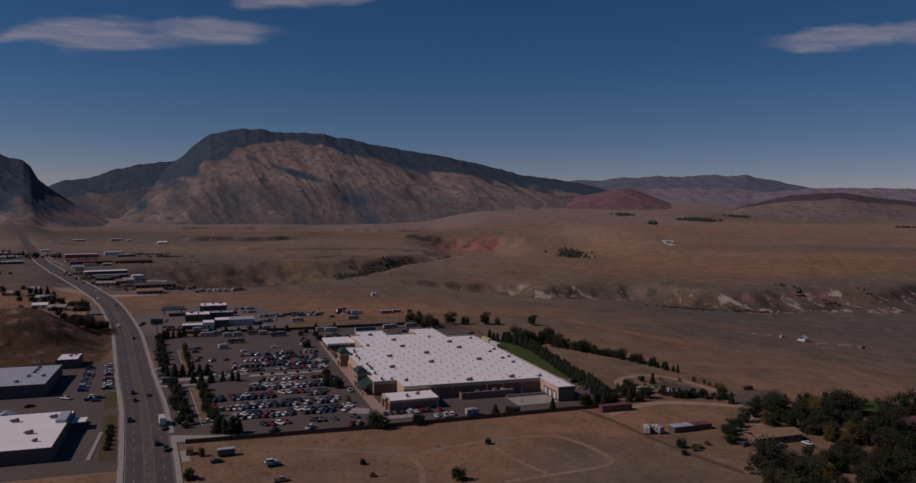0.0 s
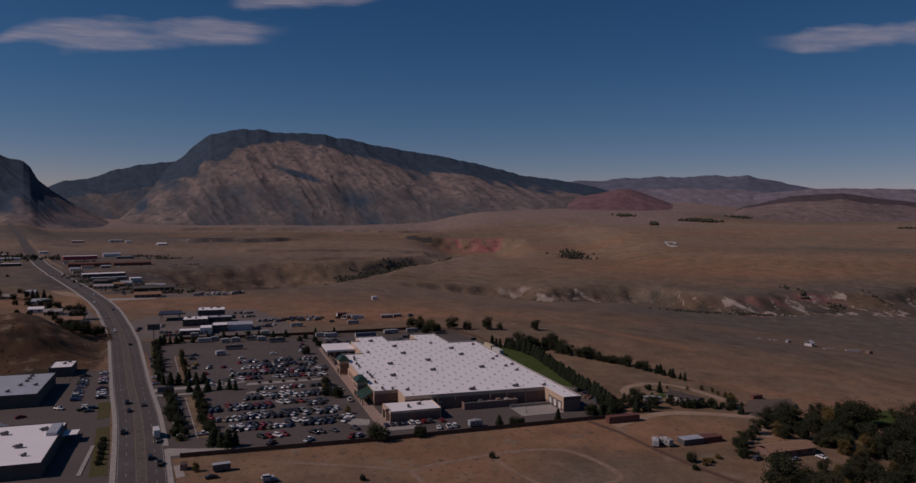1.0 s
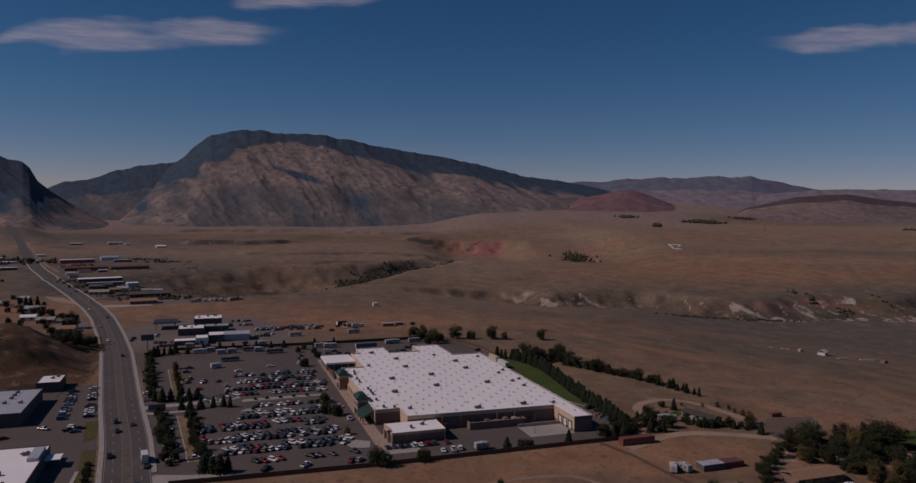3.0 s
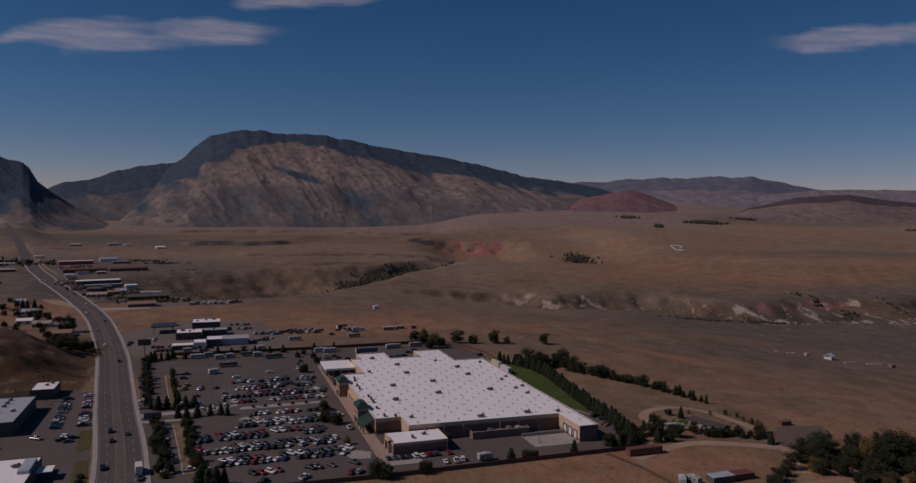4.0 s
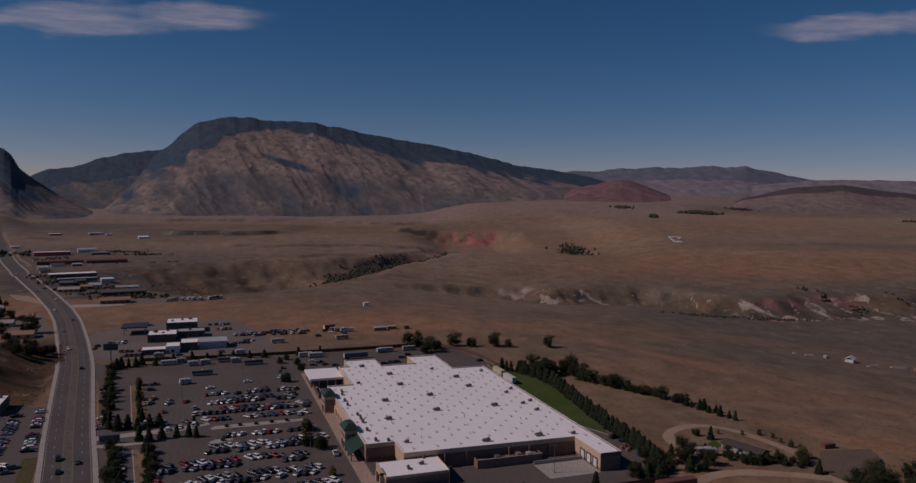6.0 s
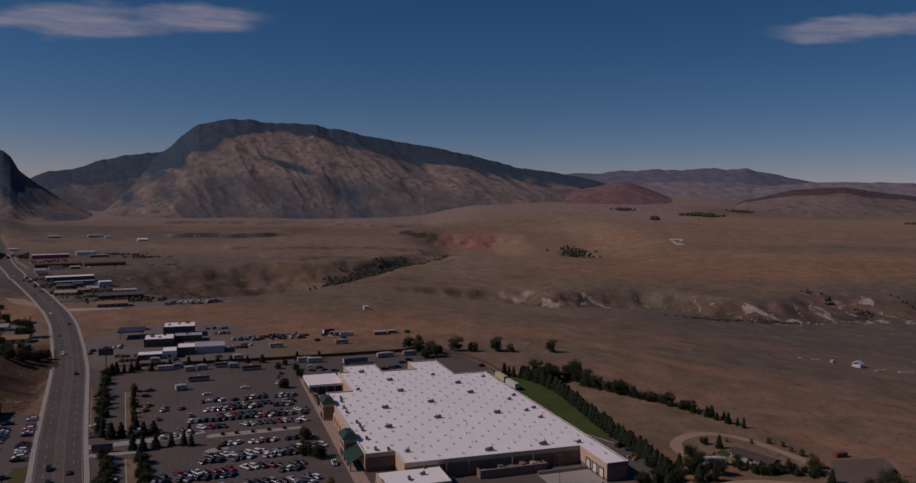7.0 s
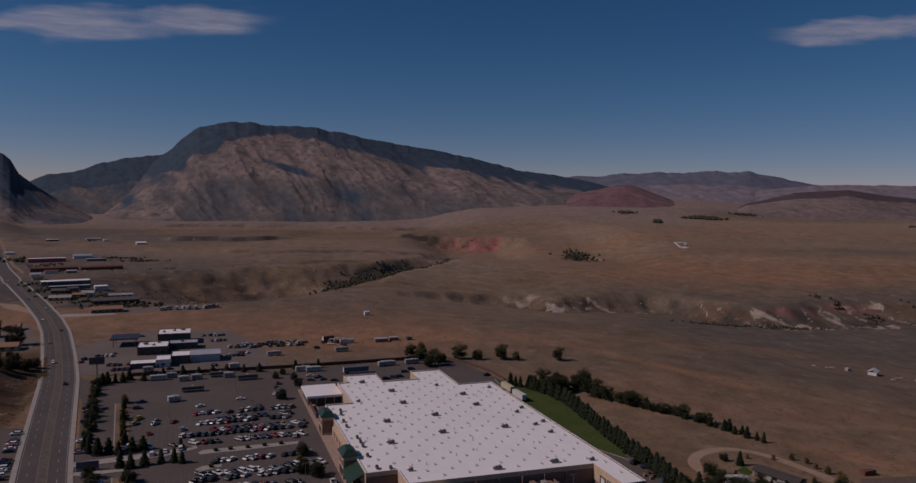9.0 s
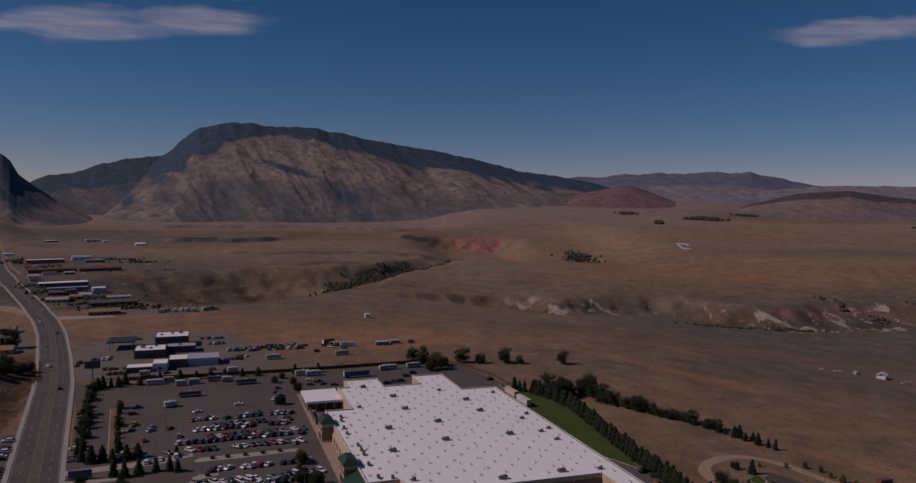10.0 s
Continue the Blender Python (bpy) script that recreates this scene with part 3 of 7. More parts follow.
def main_zones(A, E, S, f):
    """Forest along the crest, a dark wood on the face, grey junipers on the lower slopes, pale slides."""
    edge = np.interp(A, [-0.47, -0.40, -0.362, -0.346, -0.326, -0.306, -0.2825, -0.227, -0.179, -0.1475, -0.1156, -0.068, -0.036, 0.012, 0.052, 0.092, 0.14, 0.30],
                     [0.02, 0.026, 0.036, 0.056, 0.062, 0.070, 0.0792, 0.0782, 0.0735, 0.0727, 0.0627, 0.0537, 0.0477, 0.0426, 0.0343, 0.0267, 0.0217, 0.0])
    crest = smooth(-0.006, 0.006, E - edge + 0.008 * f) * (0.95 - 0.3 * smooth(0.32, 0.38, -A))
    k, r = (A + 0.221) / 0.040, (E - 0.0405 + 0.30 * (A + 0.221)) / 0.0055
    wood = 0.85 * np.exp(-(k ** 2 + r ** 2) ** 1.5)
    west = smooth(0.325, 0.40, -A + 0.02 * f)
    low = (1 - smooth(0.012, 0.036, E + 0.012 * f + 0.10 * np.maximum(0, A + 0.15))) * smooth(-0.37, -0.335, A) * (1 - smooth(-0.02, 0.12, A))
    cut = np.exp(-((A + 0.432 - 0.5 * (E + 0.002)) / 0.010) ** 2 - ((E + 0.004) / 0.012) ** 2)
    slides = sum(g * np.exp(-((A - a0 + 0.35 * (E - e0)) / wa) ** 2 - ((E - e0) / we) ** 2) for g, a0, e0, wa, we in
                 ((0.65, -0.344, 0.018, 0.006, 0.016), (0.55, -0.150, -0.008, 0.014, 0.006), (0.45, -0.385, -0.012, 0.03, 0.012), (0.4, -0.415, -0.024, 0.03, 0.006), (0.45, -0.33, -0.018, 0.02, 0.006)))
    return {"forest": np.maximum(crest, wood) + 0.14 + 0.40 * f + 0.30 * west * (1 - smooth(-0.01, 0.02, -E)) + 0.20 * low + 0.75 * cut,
            "rock": 0.30 + 0.62 * low + 0.50 * west + 0.75 * f + 0.12 * smooth(0.0, 0.1, A),
            "talus": 0.8 * slides + 0.05 - 0.3 * f - 0.15 * low}


def south_zones(A, E, S, f):
    """Dark timber under the crags, paler dry benches at the foot."""
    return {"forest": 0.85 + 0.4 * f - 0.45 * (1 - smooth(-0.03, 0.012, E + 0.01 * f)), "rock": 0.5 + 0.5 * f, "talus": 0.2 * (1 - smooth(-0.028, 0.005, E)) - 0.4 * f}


MAIN = [(-0.4747, -0.0285), (-0.4464, 0.0), (-0.4101, 0.0359), (-0.386, 0.056), (-0.362, 0.076), (-0.338, 0.0936), (-0.290, 0.1012), (-0.2428, 0.0961), (-0.1872, 0.0951),
        (-0.1475, 0.0876), (-0.0998, 0.0786), (-0.0521, 0.0696), (0.0037, 0.0615), (0.0515, 0.0501), (0.0914, 0.041), (0.1393, 0.0351), (0.1792, 0.0307), (0.2512, 0.018), (0.3073, 0.0034)]
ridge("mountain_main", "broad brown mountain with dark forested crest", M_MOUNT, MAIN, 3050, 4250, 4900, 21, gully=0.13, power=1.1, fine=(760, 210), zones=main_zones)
ridge("mountain_canyon", "haze-blue canyon ridge behind the broad mountain", M_MOUNT, [(-0.60, 0.0), (-0.5778, 0.0104), (-0.5537, 0.0225), (-0.5376, 0.0283), (-0.5057, 0.0318), (-0.4737, 0.0416), (-0.4259, 0.0516), (-0.386, 0.056), (-0.33, 0.060)],
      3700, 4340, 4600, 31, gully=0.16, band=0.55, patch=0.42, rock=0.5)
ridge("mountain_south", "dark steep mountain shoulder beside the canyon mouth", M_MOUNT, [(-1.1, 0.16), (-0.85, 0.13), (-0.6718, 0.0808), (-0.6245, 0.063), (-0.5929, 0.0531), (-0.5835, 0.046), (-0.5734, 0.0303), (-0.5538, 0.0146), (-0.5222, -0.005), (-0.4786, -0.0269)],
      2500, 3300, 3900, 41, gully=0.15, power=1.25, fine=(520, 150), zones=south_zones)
ridge("mesa_far", "long haze-blue mesa on the horizon", M_MESA, [(0.06, 0.02), (0.0917, 0.0251), (0.1393, 0.0343), (0.1871, 0.0356), (0.2387, 0.0401), (0.2745, 0.042), (0.3302, 0.0434), (0.3938, 0.0448), (0.4339, 0.0365), (0.4779, 0.029), (0.53, 0.0216)],
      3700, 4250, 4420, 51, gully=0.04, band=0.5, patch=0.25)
ridge("hills_far", "low haze-tinted hills on the horizon", M_MESA, [(0.40, 0.018), (0.4105, 0.0204), (0.4819, 0.0275), (0.5217, 0.0286), (0.6237, 0.0281), (0.7289, 0.0276), (1.0, 0.04)], 3500, 3900, 3980, 61, gully=0.04)
ridge("hill_red", "low red sandstone hill", M_REDHILL, [(0.130, -0.01), (0.150, 0.008), (0.165, 0.0135), (0.178, 0.0165), (0.190, 0.0185), (0.205, 0.0222), (0.215, 0.0242), (0.225, 0.0246), (0.236, 0.0234), (0.25, 0.0195), (0.275, 0.0105), (0.305, -0.002), (0.33, -0.02)], 3050, 3450, 3650, 71, gully=0.2)
ridge("hill_right", "brown eroded hill with dark top", M_HILL, [(0.35, -0.024), (0.37, -0.006), (0.3871, 0.0026), (0.4109, 0.0076), (0.4504, 0.0176), (0.4901, 0.0204), (0.522, 0.0223), (0.57, 0.0156), (0.6244, 0.0106), (0.69, 0.0073), (0.9, 0.0)],
      2900, 3350, 3700, 81, gully=0.14, band=0.72, patch=0.3)


# ---- clouds: thin cirrus far above the mountain ----
def build_cloud(name, high, a0, a1, e0, e1, seed, slope, tip):
    """A level sheet of cirrus, given by bearings and rises: fibres along its length, frayed edges. slope: how its bearing and rise go together, tip: shares of its length over which the ends fade."""
    n, k = 190, 48
    a, b = np.meshgrid(np.linspace(0, 1, n), np.linspace(0, 1, k))
    A = a0 + (a1 - a0) * a
    E = e0 + (e1 - e0) * b + slope * (a1 - a0) * a
    u = (high - 97) / E
    fray = fbm(A * 4000 + E * 9000, E * 26000, 420, 5, seed)
    ends = smooth(0, tip[0], a) * (1 - smooth(1 - tip[1], 1, a))
    mid = 0.42 + 0.10 * fbm(A * 4000, A * 0, 500, 3, seed + 1)
    half = (0.10 + 0.30 * ends ** 0.7) * (1 + 0.35 * fbm(A * 4000, A * 0, 260, 4, seed + 2))
    body = 1 - np.abs(b - mid) / np.maximum(half, 0.02)
    dens = np.clip(body * 1.35 + 0.6 * fray + 0.1, 0, 1) * smooth(0.0, 0.4, ends) * smooth(0, 0.12, b) * (1 - smooth(0.86, 1, b))
    x, y = xy(u, A * u)
    verts = np.stack([x, y, np.full_like(x, high)], -1).reshape(-1, 3)
    i = np.arange(k - 1)[:, None] * n
    j = np.arange(n - 1)[None, :]
    me = mesh_from(name, verts.tolist(), np.stack([i + j, i + j + 1, i + n + j + 1, i + n + j], -1).reshape(-1, 4).tolist(), M_CIRRUS, True)
    set_masks(me, {"fibre": dens})
    ob = new(name, me)
    ob.visible_shadow = False
    return tagged(ob, "thin white cirrus cloud with frayed edges", "cloud", "clouds", "structure")


def cirrus_material():
    m = bpy.data.materials.new("cirrus")
    m.use_nodes = True
    nt = m.node_tree
    nt.nodes.clear()
    den = nt.nodes.new("ShaderNodeAttribute")
    den.attribute_name = "fibre"
    geo = nt.nodes.new("ShaderNodeNewGeometry")
    mp = nt.nodes.new("ShaderNodeMapping")
    mp.inputs["Rotation"].default_value = (0, 0, radians(12))
    mp.inputs["Scale"].default_value = (0.0035, 0.006, 1)
    n = nt.nodes.new("ShaderNodeTexNoise")
    n.inputs["Scale"].default_value, n.inputs["Detail"].default_value, n.inputs["Roughness"].default_value = 1.0, 7, 0.6
    mr = nt.nodes.new("ShaderNodeMapRange")
    mr.inputs["From Min"].default_value, mr.inputs["From Max"].default_value, mr.inputs["To Min"].default_value, mr.inputs["To Max"].default_value = 0.3, 0.65, 0.35, 1.0
    mul = nt.nodes.new("ShaderNodeMath")
    mul.operation = "MULTIPLY"
    cap = nt.nodes.new("ShaderNodeMath")
    cap.operation = "MULTIPLY"
    cap.inputs[1].default_value = CLOUD_COVER
    lit, through_lit = nt.nodes.new("ShaderNodeBsdfDiffuse"), nt.nodes.new("ShaderNodeBsdfTranslucent")
    for n_ in (lit, through_lit):
        n_.inputs["Color"].default_value = (0.9, 0.88, 0.9, 1)
    both, mix = nt.nodes.new("ShaderNodeMixShader"), nt.nodes.new("ShaderNodeMixShader")
    both.inputs[0].default_value = 0.7
    clear, out = nt.nodes.new("ShaderNodeBsdfTransparent"), nt.nodes.new("ShaderNodeOutputMaterial")
    for a, b in ((geo.outputs["Position"], mp.inputs["Vector"]), (mp.outputs["Vector"], n.inputs["Vector"]), (n.outputs["Fac"], mr.inputs["Value"]), (mr.outputs["Result"], mul.inputs[0]),
                 (den.outputs["Fac"], mul.inputs[1]), (mul.outputs["Value"], cap.inputs[0]), (cap.outputs["Value"], mix.inputs["Fac"]), (lit.outputs[0], both.inputs[1]),
                 (through_lit.outputs[0], both.inputs[2]), (clear.outputs[0], mix.inputs[1]), (both.outputs[0], mix.inputs[2]), (mix.outputs[0], out.inputs["Surface"])):
        nt.links.new(a, b)
    return m


CLOUD_COVER = 0.55
M_CIRRUS = cirrus_material()
build_cloud("cloud", 900, -0.6772, -0.2031, 0.1876, 0.2453, 61, 0.0578, (0.35, 0.45))
build_cloud("cloud", 1130, -0.3252, -0.0929, 0.2527, 0.2822, 62, 0.0568, (0.35, 0.35))
build_cloud("cloud", 930, 0.378, 0.838, 0.2031, 0.2529, 63, 0.0452, (0.45, 0.3))
# ---- highway, lots and paths ----
Y_ROAD = np.concatenate([np.arange(-600, 240, 40), np.arange(240, 1100, 6), np.arange(1100, 2900, 20)])
_c = road_centre(Y_ROAD)
for _ in range(3):
    _c = np.convolve(np.pad(_c, 2, mode="edge"), [0.1, 0.2, 0.4, 0.2, 0.1], "valid")
_c[:2] = road_centre(Y_ROAD[:2])
_t = np.gradient(_c, Y_ROAD)
N_ROAD = np.stack([np.ones_like(_t), -_t], -1) / np.hypot(1, _t)[:, None]      # to the right of the way


def strip(name, off0, off1, z, mat, y0=-600, y1=2900, drop=0.3):
    """A slab that follows the highway between two offsets from its middle."""
    k = np.where((Y_ROAD >= y0) & (Y_ROAD <= y1))[0]
    base = np.stack([_c[k], Y_ROAD[k]], -1)
    a, b = base + N_ROAD[k] * off0, base + N_ROAD[k] * off1
    n = len(k)
    za, zb = np.maximum(land(a[:, 0], a[:, 1]), 0) * 0 + z, z + 0 * a[:, 0]
    far = smooth(1500, 2900, Y_ROAD[k]) * 22
    verts = np.concatenate([np.c_[a, za + far], np.c_[b, zb + far], np.c_[a, za + far - drop], np.c_[b, zb + far - drop]])
    f = []
    for i in range(n - 1):
        f += [(i, n + i, n + i + 1, i + 1), (2 * n + i, i, i + 1, 2 * n + i + 1), (n + i, 3 * n + i, 3 * n + i + 1, n + i + 1)]
    f += [(0, 2 * n, 3 * n, n), (n - 1, 2 * n - 1, 4 * n - 1, 3 * n - 1)]
    return mesh_from(name, verts.tolist(), f, mat)


tagged(new("road", strip("road", -8.6, 8.6, 0.12, M_ROAD)), "five-lane grey asphalt highway with painted lane lines", "road", kind="structure")
tagged(new("road", strip("road", -1.9, 1.9, 0.127, M_TURNLANE, 150, 1100, drop=0.1)), "worn brownish turn lane down the middle of the highway", "road", kind="structure")
tagged(new("pavement", strip("pavement", 8.6, 10.6, 0.27, M_CONCRETE, 322, 1500)), "pale concrete pavement beside the highway", "pavement", kind="structure")
tagged(new("pavement", strip("pavement", -10.6, -8.6, 0.27, M_CONCRETE, 200, 1500)), "pale concrete pavement beside the highway", "pavement", kind="structure")
tagged(new("pavement", strip("pavement", 8.6, 10.6, 0.24, M_CONCRETE, 200, 312)), "pale concrete pavement beside the dirt field", "pavement", kind="structure")


def slab(name, pts, z, mat, label, category="pavement", drop=0.2):
    return tagged(part(name, prism(pts, z - drop, z), mat), label, category, kind="structure")


slab("parking_lot", [(-17, 322), (-14, 309), (74, 309), (190, 309), (196, 345), (196, 470), (182, 562), (-36, 562), (-44, 575), (-48, 560), (-36, 520), (-27, 440)], 0.06, M_ASPHALT,
     "dark worn asphalt parking lot with marked rows", "parking lot")
slab("parking_lot", [(-110, 285), (-31, 285), (-36.5, 330), (-46.5, 420), (-54, 478), (-90, 492), (-130, 470)], 0.06, M_ASPHALT, "dark asphalt lot in front of low shops", "parking lot")
slab("parking_lot", [(-46, 580), (60, 574), (66, 600), (62, 650), (40, 720), (-30, 720), (-60, 668)], 0.06, M_OLDLOT, "grey gravelled dealer lot full of vehicles", "parking lot")
slab("pavement", [(73, 322), (78.5, 322), (78.5, 512), (73, 512)], 0.2, M_REDWALK, "reddish concrete pavement along the store front")
slab("pavement", [(73, 318), (90, 318), (90, 345), (78.6, 345), (78.6, 321.9), (73, 321.9)], 0.204, M_CONCRETE, "pale concrete plaza beside the store corner")



# lane lines
def dashes(name, off, y0, y1, step, length, width, mat, label):
    v, f = [], []
    for y in np.arange(y0, y1, step):
        k0, k1 = (np.interp(q, Y_ROAD, _c) for q in (y, y + length))
        tx = k1 - k0
        n = Vector((length, -tx)).normalized()
        z = 0.133 + 22 * float(smooth(1500, 2900, y))
        for px, py in ((k0, y), (k1, y + length)):
            for side in (-1, 1):
                w = off + side * width / 2
                v.append((px + n.x * w, py + n.y * w, z))
        b = len(v) - 4
        f.append((b, b + 1, b + 3, b + 2))
    me = mesh_from(name, v, f, mat)
    return tagged(new(name, me), label, "road marking", kind="stuff")


for off in (-5.1, 5.1):
    dashes("lane_dashes", off, 150, 900, 12.0, 3.6, 0.22, M_LINE, "worn white dashed lane lines on the highway")
for off in (-1.75, 1.75):
    dashes("turn_lane_line", off, 150, 900, 6.0, 6.0, 0.2, M_YELLOW, "worn yellow turn lane lines on the highway")
for off in (-8.1, 8.1):
    dashes("edge_line", off, 150, 900, 6.0, 6.0, 0.18, M_LINE, "thin white edge line on the highway")

slab("parking_island", [(-27, 418), (8, 421), (21, 427), (20, 431), (6, 427), (-26, 424)], 0.22, M_CONCRETE, "pale concrete island across the parking lot", "island")
slab("parking_island", [(22, 419), (40, 419), (62, 420.5), (63, 424), (40, 424.5), (23, 424), (21, 421.5)], 0.22, M_CONCRETE, "pale concrete island with small shrubs", "island")
slab("parking_island", [(-25, 409), (-20, 407), (-6, 408), (-6, 410.5), (-24, 412)], 0.22, M_CONCRETE, "pale concrete entry island", "island")
slab("parking_island", [(22, 399), (30, 402), (30, 404.5), (23, 405), (20, 402)], 0.22, M_CONCRETE, "pale rounded concrete island", "island")
slab("parking_island", [(63, 330), (70, 329), (72, 337), (66, 341), (61, 336)], 0.22, M_CONCRETE, "pale rounded concrete island by the store", "island")
slab("pavement", [(-16, 312), (12, 312), (14, 316), (-2, 318), (-14, 322), (-17, 320)], 0.1, M_CONCRETE, "pale concrete lot entrance from the highway")
for (x0, y0), (x1, y1) in (((-19, 510), (-12.5, 438)), ((-9.5, 402), (-2.5, 332))):
    slab("planting_bed", [(x0, y0), (x1, y1), (x1 + 6, y1), (x0 + 6, y0)], 0.16, M_GROUND, "narrow planting bed with dry mulch", "planting bed")
    slab("kerb", [(x0 - 0.5, y0), (x1 - 0.5, y1), (x1 - 0.01, y1), (x0 - 0.01, y0)], 0.24, M_CONCRETE, "pale concrete kerb of a planting bed", "kerb")
for x0, y0, x1, y1 in ((-34, 550, -24, 440), (-17, 404, -9, 330)):
    slab("lawn", [(x0 - 2.5, y0), (x1 - 2.5, y1), (x1 + 2.5, y1), (x0 + 2.5, y0)], 0.13, M_DRYGRASS, "dry green verge beneath roadside trees", "lawn")
slab("lawn", [(-50, 404), (-44, 404), (-42, 376), (-46.5, 372)], 0.13, M_DRYGRASS, "dry olive lawn verge beside the highway", "lawn")
slab("lawn", [(-45, 360), (-39.8, 360), (-33.4, 297), (-39.5, 297)], 0.13, M_DRYGRASS, "dry olive lawn verge beside the highway", "lawn")
slab("kerb", [(-43.6, 334), (-42.2, 334), (-42.4, 299), (-43.9, 299)], 0.3, M_CONCRETE, "long pale concrete kerb in the shop lot", "kerb")
slab("lawn", [(188.5, 503), (183.5, 462), (181.5, 445), (183.8, 414), (184, 377), (190.5, 361), (197, 385), (202, 422), (206, 444), (204, 466), (194, 486)], 0.12, M_GRASS, "bright green lawn behind the store", "lawn")
slab("kerb", [(188, 503), (183, 462), (181, 445), (183.3, 414), (183.5, 377), (190, 360.5), (190.4, 361), (183.9, 377), (183.7, 414), (181.4, 445), (183.4, 462), (188.4, 503)], 0.2, M_CONCRETE, "pale kerb along the lawn", "kerb")
slab("loading_ramp", [(142, 322), (164, 322), (164, 337), (142, 337)], 0.12, M_CONCRETE, "pale concrete loading apron", "pavement")
# gravel ring drive by the farmhouse
def ribbon(name, line, width, mat, label, closed=False, z=0.05):
    pts = [Vector(q) for q in line]
    fine = []
    n = len(pts)
    for i in range(n if closed else n - 1):
        p0, p1, p2, p3 = pts[i - 1 if (i or closed) else 0], pts[i], pts[(i + 1) % n], pts[(i + 2) % n if (closed or i + 2 < n) else n - 1]
        for k in range(8):
            t = k / 8
            fine.append(0.5 * ((2 * p1) + (p2 - p0) * t + (2 * p0 - 5 * p1 + 4 * p2 - p3) * t * t + (3 * p1 - p0 - 3 * p2 + p3) * t ** 3))
    if not closed:
        fine.append(pts[-1])
    v, f = [], []
    m = len(fine)
    for i, q in enumerate(fine):
        a, b = fine[i - 1 if (i or closed) else 0], fine[(i + 1) % m if (closed or i + 1 < m) else i]
        d = (b - a).normalized()
        w = width / 2 * (1 + 0.25 * noise.noise(Vector((q.x / 9, q.y / 9, 3))))
        for s in (-1, 1):
            px, py = q.x + d.y * w * s, q.y - d.x * w * s
            v.append((px, py, float(land(px, py)) + z))
    for i in range(m if closed else m - 1):
        j = (i + 1) % m
        f.append((2 * i, 2 * i + 1, 2 * j + 1, 2 * j))
    return tagged(new(name, mesh_from(name, v, f, mat, True)), label, "path", kind="structure")


ribbon("dirt_track", [(30, 292), (46, 284), (60, 277), (73, 269), (82, 272), (99, 275.5), (112, 277), (126, 277), (137, 274), (143, 265), (146, 252), (145, 240), (137, 236), (120, 234.5), (98, 233)], 2.6, M_TRACK, "pale worn dirt track looping over the dry field")
ribbon("dirt_track", [(73, 269.5), (74, 258), (71, 243), (66, 225)], 2.4, M_TRACK, "pale worn dirt track over the dry field", z=0.055)
ribbon("dirt_track", [(107, 275.5), (109, 262), (112, 248), (116, 236)], 1.8, M_TRACK, "narrow dirt path over the dry field", z=0.06)
ribbon("gravel_drive", [(211, 338), (213, 347), (219, 355), (228, 359.5), (239, 360), (247, 355), (252, 346), (254.5, 334), (256, 323), (255, 312), (250, 292), (240, 278), (232, 262)], 5.0, M_DIRT, "pale gravel drive curving round the farm trees")
ribbon("gravel_drive", [(176, 296), (196, 304), (214, 306), (236, 297), (252, 287)], 6.0, M_DIRT, "reddish gravel farm lane")

ribbon("dirt_track", [(-205, 1225), (-213, 1256), (-241, 1345), (-288, 1528), (-345, 1755), (-403, 1989)], 5.0, M_TRACK, "pale frontage lane beside the far highway")


# ---- the store ----
H_STORE = 6.9


def bars(specs, mat, name, parent, label=""):
    return part(name, boxes(*specs), mat, parent, label)


def hip_roof(x0, y0, x1, y1, z0, z1, over=0.6):
    bm = bmesh.new()
    x0, y0, x1, y1 = x0 - over, y0 - over, x1 + over, y1 + over
    lo = [bm.verts.new(q) for q in ((x0, y0, z0), (x1, y0, z0), (x1, y1, z0), (x0, y1, z0))]
    lo2 = [bm.verts.new((v.co.x, v.co.y, z0 + 0.25)) for v in lo]
    inset = min(x1 - x0, y1 - y0) * 0.32
    hi = [bm.verts.new(q) for q in ((x0 + inset, y0 + inset, z1), (x1 - inset, y0 + inset, z1), (x1 - inset, y1 - inset, z1), (x0 + inset, y1 - inset, z1))]
    bm.faces.new(lo[::-1])
    bm.faces.new(hi)
    for i in range(4):
        j = (i + 1) % 4
        bm.faces.new((lo[i], lo[j], lo2[j], lo2[i]))
        bm.faces.new((lo2[i], lo2[j], hi[j], hi[i]))
    return bm


def gable(x0, y0, x1, y1, z0, z1, over=0.5, along="x", thick=0.2):
    """Two sloping roof slabs over a rectangle with closed ends."""
    bm = bmesh.new()
    x0, y0, x1, y1 = x0 - over, y0 - over, x1 + over, y1 + over
    if along == "x":
        prof = [(y0, z0), ((y0 + y1) / 2, z1), (y1, z0)]
        ring = lambda e: [bm.verts.new((e, a, z)) for a, z in prof] + [bm.verts.new((e, a, z - thick)) for a, z in prof[::-1]]
        a, b = ring(x0), ring(x1)
    else:
        prof = [(x0, z0), ((x0 + x1) / 2, z1), (x1, z0)]
        ring = lambda e: [bm.verts.new((q, e, z)) for q, z in prof] + [bm.verts.new((q, e, z - thick)) for q, z in prof[::-1]]
        a, b = ring(y0), ring(y1)
    for i in range(6):
        j = (i + 1) % 6
        bm.faces.new((a[i], a[j], b[j], b[i]))
    bm.faces.new(a)
    bm.faces.new(b[::-1])
    return bm


